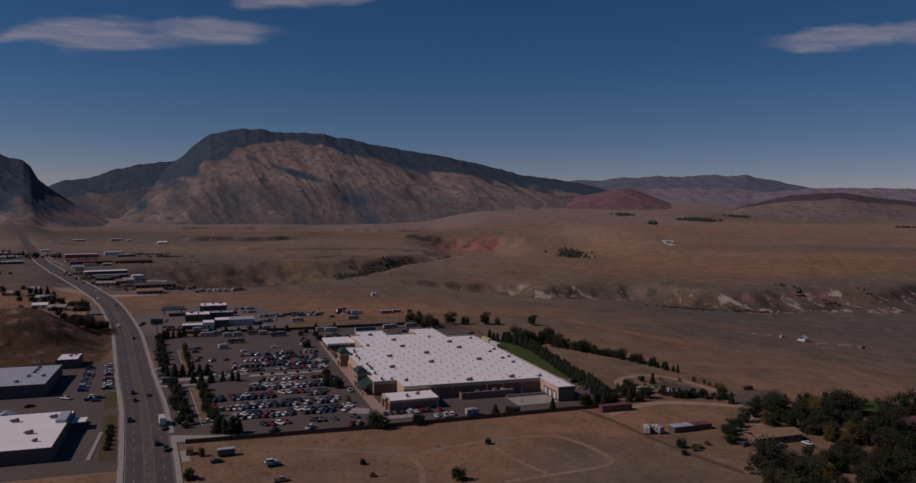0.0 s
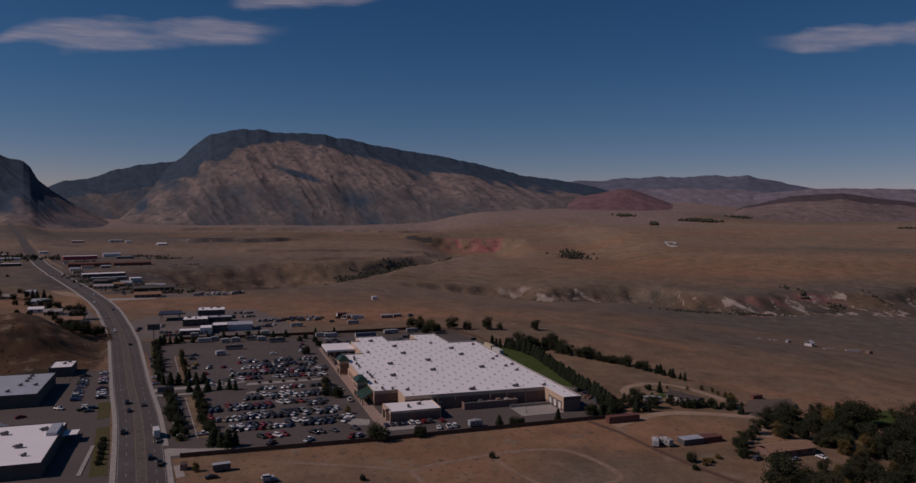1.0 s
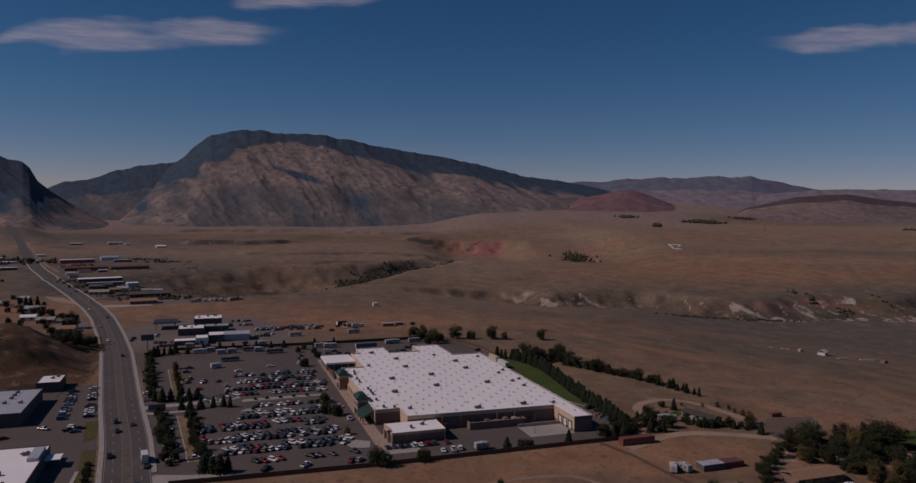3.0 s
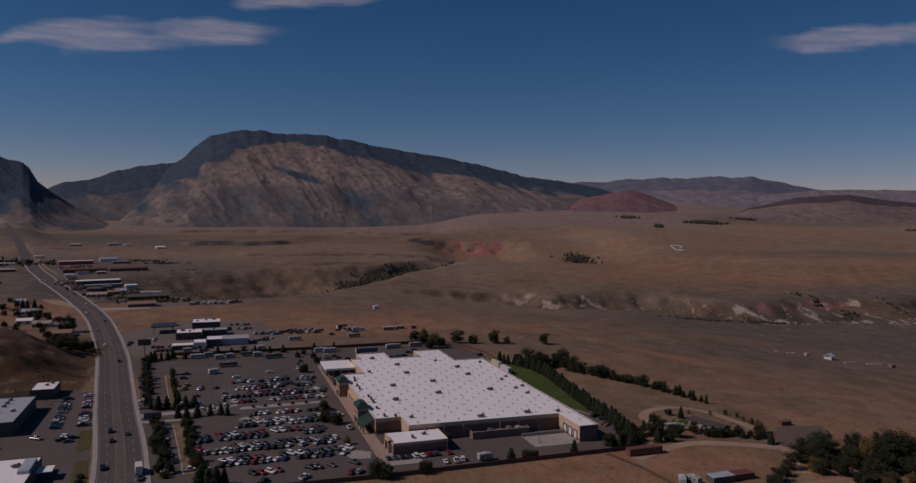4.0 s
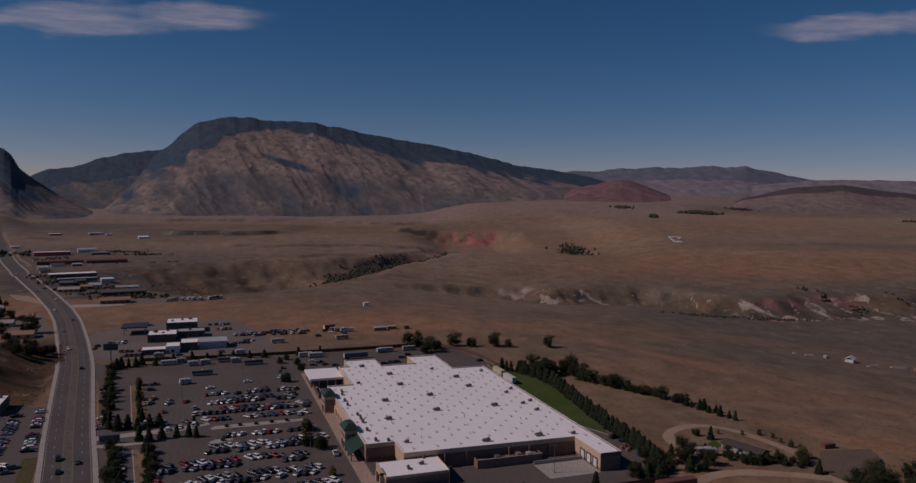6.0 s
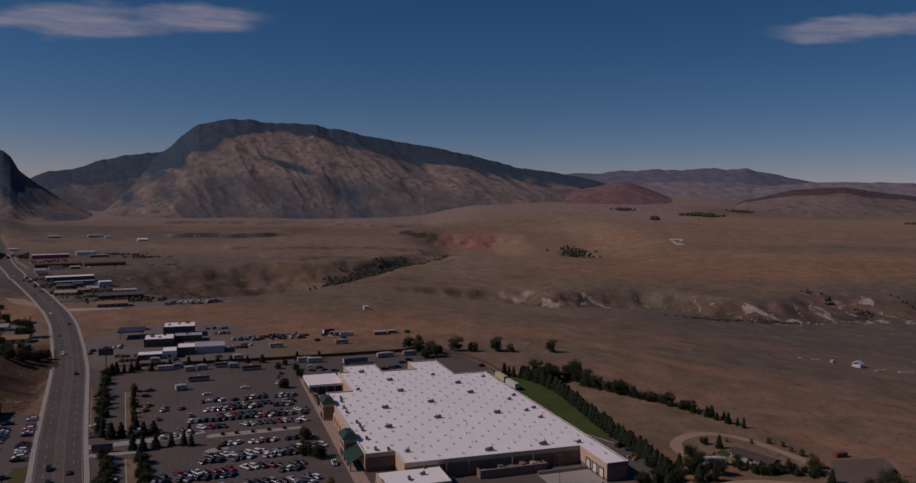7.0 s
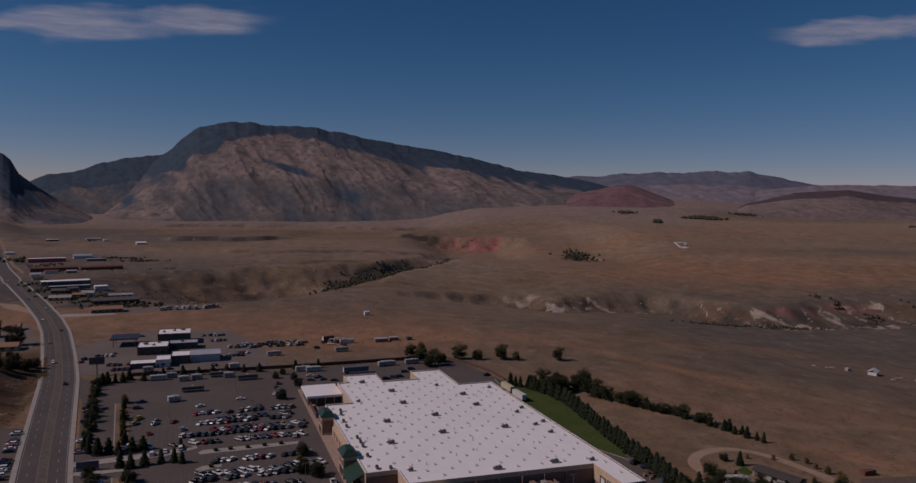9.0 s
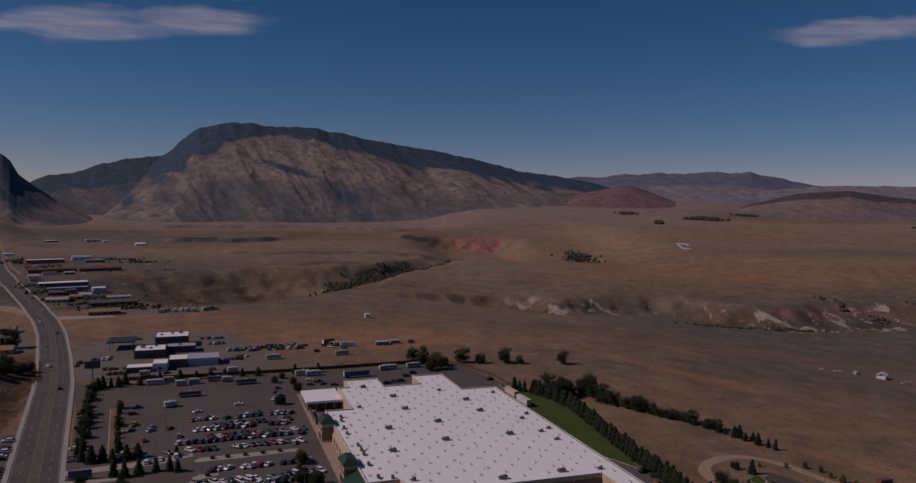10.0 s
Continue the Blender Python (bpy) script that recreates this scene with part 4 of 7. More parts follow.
def unit_meshes(kind):
    """Roof-top unit: cabinet, fan cowl, curb."""
    w, d, h = {"large": (2.7, 1.6, 1.25), "small": (1.8, 1.15, 0.95)}[kind]
    cab = boxes((-w / 2, -d / 2, 0.3, w / 2, d / 2, h), bevel=0.08)
    cur = boxes((-w / 2 + 0.1, -d / 2 + 0.1, 0, w / 2 - 0.1, d / 2 - 0.1, 0.3))
    cowl = tube(0.55, 0.5, h, h + 0.35, 10, Matrix.Translation((w * 0.22, 0, 0)))
    hood = boxes((-w / 2 - 0.7, -d / 2 + 0.2, 0.6, -w / 2, d / 2 - 0.2, h - 0.3))
    out = []
    for nm, bm, mt in (("cabinet", cab, M_UNIT), ("curb", cur, M_STEEL), ("fan_cowl", cowl, M_DARKWALL), ("intake_hood", hood, M_UNIT)):
        me = bpy.data.meshes.new(nm)
        bmesh.ops.recalc_face_normals(bm, faces=bm.faces)
        bm.to_mesh(me)
        bm.free()
        me.materials.append(mt)
        out.append((nm, me))
    return out


UNITS = {k: unit_meshes(k) for k in ("large", "small")}


def roof_unit(parent, x, y, z, kind, turn=0.0):
    """A unit is a part of its roof; its pieces are sub-parts."""
    pieces = UNITS[kind]
    ob = share("rooftop_unit", pieces[0][1], parent, pose(x, y, z, 0, 0, turn))
    for nm, me in pieces[1:]:
        share(nm, me, ob, Matrix())
    return ob


def build_store():
    st = thing("store", "huge tan and brown big-box store with a white flat roof", "building")
    H = H_STORE
    outline = [(79, 360), (91, 360), (91, 346), (164, 344), (164, 323), (173, 323), (173, 472), (154, 472), (154, 507), (137, 507), (137, 489), (116, 489), (116, 507), (98, 507), (98, 492), (92, 492), (92, 452), (79, 452)]
    part("wall", prism(outline, 0.0, H - 0.3), M_BROWN, st, "brown block walls")
    roof = part("roof", prism(outline, H - 0.29, H), M_ROOF, st, "white membrane roof with skylights")
    for i, (a, b) in enumerate(zip(outline, outline[1:] + outline[:1])):
        d = Vector((b[0] - a[0], b[1] - a[1]))
        n = Vector((d.y, -d.x)).normalized() * 0.18
        t = d.normalized() * 0.18
        pts = [(a[0] + n.x - t.x, a[1] + n.y - t.y), (b[0] + n.x + t.x, b[1] + n.y + t.y), (b[0] - n.x, b[1] - n.y), (a[0] - n.x, a[1] - n.y)]
        front = abs(d.x) < 0.1 and n.x < 0
        part("parapet", prism(pts, (1.4 if front else H - 1.3) + 0.003 * i, H + 0.42 + 0.002 * i), M_TAN if (front or i in (0, 2)) else M_DARKBAND, st)
        part("coping", prism(pts, H + 0.43 + 0.002 * i, H + 0.5 + 0.002 * i), M_ROOF, st)
    # upper brown field and dark base of the wall by the front corner
    bars([(79.6, 359.6, 1.7, 90.4, 359.79, H - 1.6)], M_BROWN, "wall_panel", st)
    bars([(79.4, 359.5, 0, 90.6, 359.8, 1.6)], M_DARKBAND, "plinth", st)
    bars([(91.5, 345.6, 0, 163.6, 345.72, 1.6)], M_DARKBAND, "plinth", st)
    # side wall: pilasters and pipes
    for x in np.arange(98, 160, 9.0):
        bars([(x, 343.6 if x > 130 else 344.4, 1.6, x + 0.5, 346, H - 1.3)], M_BROWN, "pilaster", st)
    bars([(140, 343.2, 2.6, 148, 344.5, 3.0)], M_DARKWALL, "pipe_rack", st)
    # dock doors
    for y in (325.2, 330.2, 335.2):
        d = bars([(163.7, y, 0.9, 163.95, y + 2.9, 4.2)], M_WHITE, "dock_door", st, "white dock door")
        bars([(163.45, y - 0.4, 0.5, 163.72, y - 0.02, 4.6), (163.45, y + 2.92, 0.5, 163.72, y + 3.3, 4.6), (163.45, y - 0.4, 4.22, 163.72, y + 3.3, 4.7)], M_DARKWALL, "dock_seal", d)
    bars([(142, 337, 0, 164, 337.4, 1.5)], M_CONCRETE, "ramp_wall", st)
    yard = part("service_enclosure", boxes((119, 339.6, 0, 147, 339.95, 3.4), (119, 339.96, 0, 119.35, 343.5, 3.39), (146.65, 339.96, 0, 147, 343.5, 3.39)), M_BROWN, st, "low brown block enclosure along the side wall")
    bars([(118.9, 339.5, 3.41, 147.1, 340.0, 3.52)], M_CONCRETE, "coping", yard)
    pick = random.Random(8)
    for x in np.arange(120.5, 145, 2.3):
        bars([(x, 340.6, 0, x + 1.9, 343.2, pick.uniform(2.2, 4.1))], pick.choice((M_UNIT, M_DARKWALL, M_CONCRETE, M_BROWN)), "stacked_crate", yard)
    # front: entrance towers with green hipped roofs, canopy and glazed doors
    for y0, y1, name in ((376, 385, "near"), (429, 438, "far")):
        tw = part("entrance_tower", boxes((73.6, y0, 0, 79, y1, 8.2)), M_TAN, st, "tan entrance tower")
        part("tower_roof", hip_roof(73.6, y0, 79, y1, 8.2, 10.6), M_GREENROOF, tw, "green metal hipped roof")
        bars([(74.2, y0 - 0.15, 1.0, 78.4, y0 - 0.002, 6.6)], M_BROWN, "brick_panel", tw)
        bars([(73.45, y0 + 1.5, 0.1, 73.6, y1 - 1.5, 3.4)], M_GLASS, "entrance_door", tw, "dark glazed doors")
        bars([(73.4, y0 + 0.8, 4.6, 73.59, y1 - 0.8, 6.6)], M_BROWN, "brick_panel", tw)
    bm = bmesh.new()
    for ring in ([(72.8, 361.5, 3.4), (72.8, 375.6, 3.4), (79.2, 375.6, 6.9), (79.2, 361.5, 6.9)], [(72.8, 361.5, 3.1), (72.8, 375.6, 3.1), (79.2, 375.6, 6.6), (79.2, 361.5, 6.6)]):
        [bm.verts.new(q) for q in ring]
    bm.verts.ensure_lookup_table()
    v = bm.verts
    for f in ((0, 1, 2, 3), (7, 6, 5, 4), (0, 4, 5, 1), (1, 5, 6, 2), (2, 6, 7, 3), (3, 7, 4, 0)):
        bm.faces.new([v[i] for i in f])
    part("canopy_roof", bm, M_GREENROOF, st, "green metal canopy")
    for y in (362.2, 368.5, 374.8):
        bars([(73.2, y - 0.35, 0.2, 73.9, y + 0.35, 3.2)], M_TAN, "canopy_post", st)
    bars([(78.2, 386, 0, 78.99, 428, 4.2)], M_TAN, "front_wall", st)
    for y in np.arange(388, 427, 6.5):
        bars([(78.05, y, 0.8, 78.19, y + 4, 3.4)], M_BROWN, "brick_panel", st)
    bars([(78.6, 439, 0, 78.99, 451.5, 4.2)], M_TAN, "front_wall", st)
    # garden centre: open yard under a white roof
    gc = part("garden_roof", boxes((73.8, 477, 4.7, 91.7, 500, 5.2)), M_ROOF, st, "white garden centre roof")
    bars([(73.6, 476.7, 4.1, 91.7, 476.98, 5.3), (73.5, 476.7, 4.1, 73.79, 500, 5.3)], M_ROOF, "fascia", gc)
    bars([(74.2, 480, 0.06, 91.6, 499.5, 3.9)], M_DARKWALL, "shade_mesh", gc, "dark mesh yard enclosure")
    for x in (74.2, 78.5, 83, 87.5, 91.4):
        bars([(x - 0.2, 477.2, 0, x + 0.2, 477.6, 4.7)], M_TAN, "post", gc)
    bars([(75, 455, 0, 75.2, 477, 2.6)], M_FENCE, "yard_fence", gc)
    # side wing with its own flat roof
    an = part("side_wing", boxes((80, 330, 0, 104, 345.4, 4.6)), M_BROWN, st, "lower brown side wing")
    part("wing_roof", boxes((80, 330, 4.61, 104, 345.4, 4.8)), M_ROOF, an, "white flat roof")
    bars([(79.8, 329.8, 4.0, 104.2, 330, 5.15), (79.8, 330, 4.0, 80, 345.4, 5.15), (104, 330, 4.0, 104.2, 345.4, 5.15)], M_TAN, "parapet", an)
    bars([(79.9, 329.7, 0, 104.1, 329.78, 1.5)], M_DARKBAND, "plinth", an)
    for x in np.arange(82, 103, 4.2):
        bars([(x, 329.72, 3.2, x + 0.7, 329.9, 3.6)], M_CONCRETE, "wall_lamp", an)
    arch = part("entrance_arch", boxes((78.4, 333, 0, 80, 333.8, 5.4), (78.4, 339.2, 0, 80, 340, 5.4), (78.4, 333, 4.6, 80, 340, 5.6)), M_TAN, an, "tan entrance arch")
    bars([(79.3, 333.8, 0.1, 79.6, 339.2, 4.4)], M_GLASS, "glass_door", arch)
    roof_unit(an, 96, 339, 4.8, "small")
    roof_unit(an, 90, 336, 4.8, "small", 90)
    for x, y in [(105, 490), (116, 468), (116, 445), (101.3, 418), (125, 421.5), (120.5, 396.5), (95.9, 389.6), (149.6, 452), (149.4, 432), (149.2, 395.6), (150.5, 350), (127, 350)]:
        roof_unit(roof, x, y, H, "large")
    for x, y in [(95.5, 454), (167.6, 461), (141.9, 473), (84.2, 440.6), (83.4, 435), (82.6, 424), (82.5, 416.3), (83.9, 400), (84.1, 394), (84, 389), (83.4, 377.6), (84, 364), (88.8, 362), (95.4, 358), (163.5, 415), (168.5, 421), (163.6, 395), (168.8, 398), (165.5, 383.4), (165.5, 348)]:
        roof_unit(roof, x, y, H, "small", 90 if x < 90 else 0)
    # skylights in staggered rows
    sb = boxes((-0.6, -0.9, 0, 0.6, 0.9, 0.15), (-0.5, -0.8, 0.15, 0.5, 0.8, 0.26))
    sme = bpy.data.meshes.new("skylight")
    sb.to_mesh(sme)
    sb.free()
    sme.materials.append(M_SKYLIGHT)
    pipe = tube(0.12, 0.12, 0, 0.9, 6)
    pme = bpy.data.meshes.new("vent_pipe")
    pipe.to_mesh(pme)
    pipe.free()
    pme.materials.append(M_UNIT)
    rng = random.Random(4)

    def on_roof(x, y):
        inside = 81 < x < 171 and 348 < y < 470 or 94 < x < 152 and 468 < y < 487 or 100 < x < 114 and 486 < y < 505 or 139 < x < 152 and 486 < y < 505 or 166 < x < 171 and 326 < y < 350
        return inside and not (x < 93 and y < 362) and not (x < 94 and y > 450)

    for i in range(12):
        for j in range(18):
            for k in (0, 1):
                x, y = 81.5 + 9.78 * i + 4.89 * k, 334 + 11.15 * j + 5.6 * k
                if on_roof(x, y):
                    share("skylight", sme, roof, pose(x, y, H))
    for _ in range(26):
        x, y = rng.uniform(82, 170), rng.uniform(350, 470)
        if on_roof(x, y):
            share("vent_pipe", pme, roof, pose(x, y, H))
    return st


build_store()


# ---- vehicles ----
def side_body(profile, width, bevel=0.07):
    """A body from its side outline (x along, z up), drawn across its width with softened edges."""
    bm = bmesh.new()
    rings = []
    for y in (-width / 2, width / 2):
        rings.append([bm.verts.new((x, y, z)) for x, z in profile])
    n = len(profile)
    bm.faces.new(rings[0])
    bm.faces.new(rings[1][::-1])
    for i in range(n):
        j = (i + 1) % n
        bm.faces.new((rings[0][i], rings[1][i], rings[1][j], rings[0][j]))
    bmesh.ops.recalc_face_normals(bm, faces=bm.faces)
    if bevel:
        bmesh.ops.bevel(bm, geom=bm.edges[:], offset=bevel, segments=1, affect="EDGES")
    return bm


def frustum(lo, hi, z0, z1):
    """lo and hi: (x0, x1, half width)."""
    bm = bmesh.new()
    a = [bm.verts.new(q) for q in ((lo[0], -lo[2], z0), (lo[1], -lo[2], z0), (lo[1], lo[2], z0), (lo[0], lo[2], z0))]
    b = [bm.verts.new(q) for q in ((hi[0], -hi[2], z1), (hi[1], -hi[2], z1), (hi[1], hi[2], z1), (hi[0], hi[2], z1))]
    bm.faces.new(a[::-1])
    bm.faces.new(b)
    for i in range(4):
        j = (i + 1) % 4
        bm.faces.new((a[i], a[j], b[j], b[i]))
    return bm


def wheel_at(x, y, r=0.33, w=0.22):
    return tube(r, r, -w / 2, w / 2, 10, Matrix.Translation((x, y, r)) @ Matrix.Rotation(math.pi / 2, 4, "X"))


CAR_SHAPES = {
    # outline, cabin foot, cabin head, cabin z, wheel places, half width
    "sedan": ([(-2.3, 0.3), (-2.35, 0.75), (-2.2, 0.95), (-1.2, 1.0), (1.0, 0.98), (2.1, 0.82), (2.3, 0.6), (2.28, 0.3)], (-1.55, 1.15, 0.82), (-0.95, 0.45, 0.62), 0.98, 1.42, (-1.4, 1.42), 0.9),
    "suv": ([(-2.3, 0.38), (-2.38, 0.8), (-2.3, 1.08), (1.0, 1.1), (2.1, 0.98), (2.35, 0.75), (2.33, 0.38)], (-2.22, 1.1, 0.86), (-1.95, 0.5, 0.7), 1.09, 1.72, (-1.42, 1.42), 0.95),
    "pickup": ([(-2.75, 0.45), (-2.8, 0.95), (-2.75, 1.12), (1.3, 1.12), (2.55, 1.02), (2.75, 0.8), (2.72, 0.45)], (-0.7, 1.45, 0.86), (-0.45, 0.85, 0.72), 1.11, 1.82, (-1.75, 1.8), 0.97),
    "minivan": ([(-2.45, 0.33), (-2.5, 0.8), (-2.42, 1.02), (1.4, 1.02), (2.25, 0.85), (2.45, 0.62), (2.42, 0.33)], (-2.35, 1.75, 0.88), (-2.1, 0.75, 0.72), 1.01, 1.75, (-1.5, 1.5), 0.97),
}
KIND_WORD = {"sedan": "sedan", "suv": "sport utility car", "pickup": "pickup truck", "minivan": "minivan"}


def build_car(shape, paint):
    prof, foot, head, z0, z1, wheels, half = CAR_SHAPES[shape]
    car = thing("car" if shape != "pickup" else "pickup_truck", "%s %s with dark windows on the asphalt" % (paint, KIND_WORD[shape]), "car" if shape != "pickup" else "truck", "vehicles")
    mt = PAINTS[paint]
    part("body", side_body(prof, 2 * half), mt, car)
    part("cabin", frustum(foot, head, z0, z1 - 0.06), M_GLASS, car, "dark glazed cabin")
    part("roof", boxes((head[0] - 0.04, -head[2] - 0.03, z1 - 0.07, head[1] + 0.04, head[2] + 0.03, z1), bevel=0.03), mt, car)
    if shape == "pickup":
        part("cargo_bed", boxes((-2.6, -0.8, 1.122, -0.85, 0.8, 1.14)), M_TYRE, car, "black bed")
    for x in wheels:
        for y in (-half + 0.08, half - 0.08):
            part("wheel", wheel_at(x, y), M_TYRE, car)
    return car


PARK_Z = 0.06
STOCK = {}


def put_car(x, y, turn, rng, z=PARK_Z, paint=None, shape=None):
    paint = paint or rng.choices(["white", "silver", "grey", "black", "red", "blue", "dark green", "beige"], [24, 10, 22, 25, 9, 6, 3, 3])[0]
    shape = shape or rng.choices(["sedan", "suv", "pickup", "minivan"], [34, 30, 26, 10])[0]
    m = pose(x, y, z, 0, 0, turn)
    if (shape, paint) not in STOCK:
        STOCK[shape, paint] = build_car(shape, paint)
        STOCK[shape, paint].matrix_basis = m
        return STOCK[shape, paint]
    return copy_thing(STOCK[shape, paint], m)


rng = random.Random(12)
# rows of the store's lot: y, from x, to x, how full, nose up or down
ROWS_OF_CARS = [
    (484, 50, 67, 0.5), (478, 20, 66, 0.55), (467, 30, 66, 0.75), (461.5, 22, 67, 0.7), (450, 28, 68, 0.8), (444.5, 12, 68, 0.78), (433.5, -8, 66, 0.7),
    (408, 28, 66, 0.85), (394.5, 22, 68, 0.8), (389, 20, 66, 0.8), (377, 2, 58, 0.78), (371.5, 0, 56, 0.75), (360, 2, 62, 0.8), (354.5, 6, 62, 0.78), (343.5, 12, 66, 0.85), (338, 12, 62, 0.85), (325, 20, 64, 0.35), (315, 26, 66, 0.22)]
for k, (y, x0, x1, full) in enumerate(ROWS_OF_CARS):
    for x in np.arange(x0, x1, 3.05):
        if rng.random() < full * 1.06:
            slant = 52 if k % 2 else -52
            put_car(x + rng.uniform(-0.3, 0.3), y + rng.uniform(-0.5, 0.5), slant + rng.uniform(-6, 6) + (180 if rng.random() < 0.25 else 0), rng)
# scattered ones
for x, y, turn, paint, shape in [(22, 492, 20, "white", "sedan"), (23, 478, 10, "white", "sedan"), (-6, 478, 60, "yellow", "pickup"), (-7, 470, 50, "beige", "suv"), (2, 472, 60, "silver", "sedan"), (2, 467, 45, "silver", "sedan"), (10, 468, 60, "red", "sedan"),
                                 (0, 453, 100, "red", "sedan"), (14, 455, 100, "silver", "suv"), (-6, 437, 40, "white", "suv"), (-8, 434, 30, "white", "sedan"), (42, 500, 0, "white", "sedan"), (69, 372, 88, "white", "pickup"), (62, 431, 80, "white", "suv"),
                                 (3, 424, 90, "white", "suv"), (8, 426, 90, "white", "sedan"), (14, 428, 90, "white", "minivan"), (60, 505, 70, "white", "sedan"), (63, 512, 70, "silver", "suv"), (62, 520, 80, "grey", "sedan"), (61, 498, 75, "silver", "pickup"), (64, 528, 80, "red", "suv"),
                                 (-8, 497, 5, "grey", "suv"), (-7, 508, 5, "blue", "pickup"), (5, 335, 30, "white", "sedan"), (-1, 336, 10, "white", "pickup")]:
    put_car(x, y, turn, rng, paint=paint, shape=shape)
# along the side wing and behind the store
for x in np.arange(77, 104, 2.9):
    if rng.random() < 0.85:
        put_car(x, 325.5 + rng.uniform(-0.3, 0.3), 90, rng)
for x in (70, 74, 98.5, 103, 106):
    put_car(x, 316 + rng.uniform(-1, 1), 80, rng, paint="white")
for x, y in [(84, 541), (88, 536), (90, 530), (121, 520), (126, 521), (131, 523), (135, 524), (147, 541), (141, 535), (83, 530), (96, 526), (187, 513), (190, 356), (192, 350)]:
    put_car(x, y, rng.uniform(-30, 30), rng)
# strip lot by the highway
for y in np.arange(432, 520, 3.0):
    if rng.random() < 0.3:
        put_car(-25.5 + (437 - y) * 0.085, y, rng.uniform(-6, 6), rng)
for y in np.arange(334, 400, 3.0):
    if rng.random() < 0.6:
        put_car(-13.5 + (334 - y) * 0.085 + 4.6, y, rng.uniform(-6, 6), rng)
# a blue skip and stacked pallets by the back drive
skip = thing("waste_skip", "blue steel waste skip beside the back drive", "skip", "", pose(190.2, 334, PARK_Z, 0, 0, 12))
part("body", side_body([(-3.0, 0.25), (-3.3, 2.3), (3.3, 2.3), (3.0, 0.25)], 2.3), material("blue_painted_steel", (0.07, 0.11, 0.17), (0.05, 0.08, 0.13), 0.8, 0.6), skip)
part("rim", boxes((-3.4, -1.25, 2.3, 3.4, -1.1, 2.45), (-3.4, 1.1, 2.3, 3.4, 1.25, 2.45)), M_STEEL, skip)
for k, (x, y) in enumerate([(186.8, 339.5), (188.8, 341), (186.2, 343), (189.2, 345)]):
    pile = thing("pallet_stack", "stack of reddish wooden pallets on asphalt", "pallets", "pallet stacks", pose(x, y, PARK_Z, 0, 0, 9 * k))
    for n in range(7):
        part("pallet", boxes((-0.6, -0.5, 0.16 * n, 0.6, 0.5, 0.16 * n + 0.12)), M_RUST if k % 2 else M_SHINGLE, pile)
# shops across the highway
for y in np.arange(408, 470, 3.0):
    if rng.random() < 0.75:
        put_car(-63 + (440 - y) * 0.06, y, rng.uniform(-5, 5), rng)
    if rng.random() < 0.7:
        put_car(-53 + (440 - y) * 0.1, y + 4, rng.uniform(-5, 5) + 180, rng)
for x, y in [(-55, 391), (-52, 388), (-54, 395), (-80, 386), (-51, 393), (-84, 352), (-70, 358), (-66, 396)]:
    put_car(x, y, rng.uniform(-40, 40), rng)
# dealer lots
for y, x0, x1, full in [(640, 42, 62, 0.85), (645, 42, 98, 0.7), (637, 55, 92, 0.65), (650, 66, 96, 0.6), (690, 24, 40, 0.5), (668, 30, 40, 0.9), (612, 40, 52, 0.8), (618, 44, 54, 0.7), (602, -32, -12, 0.75), (632, -42, -32, 0.7), (638, -36, -28, 0.8), (626, -52, -46, 0.6), (616, -50, -42, 0.5), (588, -28, -18, 0.8)]:
    for x in np.arange(x0, x1, 2.8):
        if rng.random() < full:
            put_car(x, y + rng.uniform(-1, 1), 60 + rng.uniform(-8, 8), rng)
for x, y in [(-40, 620), (5, 655), (-14, 652), (108, 640), (112, 634), (120, 628), (100, 622), (20, 630), (34, 612), (4, 582), (30, 585), (-20, 700), (8, 698)]:
    put_car(x, y, rng.uniform(0, 180), rng)
# cars by the lodges
for x, y in [(-150, 1225), (-128, 1222), (-96, 1232), (-52, 1231), (-47, 1238), (-26, 1251), (-20, 1253), (-15, 1256), (-118, 1020), (-92, 1026), (-86, 1022), (-140, 960), (-84, 862), (-30, 880)]:
    put_car(x, y, rng.uniform(0, 180), rng, float(land(x, y)) + 0.02)
# traffic on the highway
for y, off, turn, paint, shape in [(398, -3.4, 1, "black", "suv"), (383, -3.2, 1, "black", "sedan"), (348, -6.4, 1, "black", "pickup"), (392, 3.4, 1, "grey", "sedan"), (311, 3.4, 1, "black", "suv"), (303, 6.6, 1, "black", "pickup"), (332, 6.9, 1, "grey", "pickup"), (800, -5, 1, "white", "sedan"),
                                   (742, 4, 1, "grey", "sedan"), (690, -5, 1, "silver", "sedan"), (620, -3.4, 1, "white", "suv"), (560, 3.4, 1, "black", "sedan"), (868, 4, 1, "white", "sedan"), (940, -4, 1, "silver", "suv"), (1010, 4, 1, "white", "sedan"), (1120, -4, 1, "white", "pickup")]:
    i = np.searchsorted(Y_ROAD, y)
    heading = math.degrees(math.atan2(Y_ROAD[i] - Y_ROAD[i - 1], _c[i] - _c[i - 1])) + (180 if off < 0 else 0)
    put_car(float(np.interp(y, Y_ROAD, _c)) + off, y, heading, rng, 0.12, paint, shape)


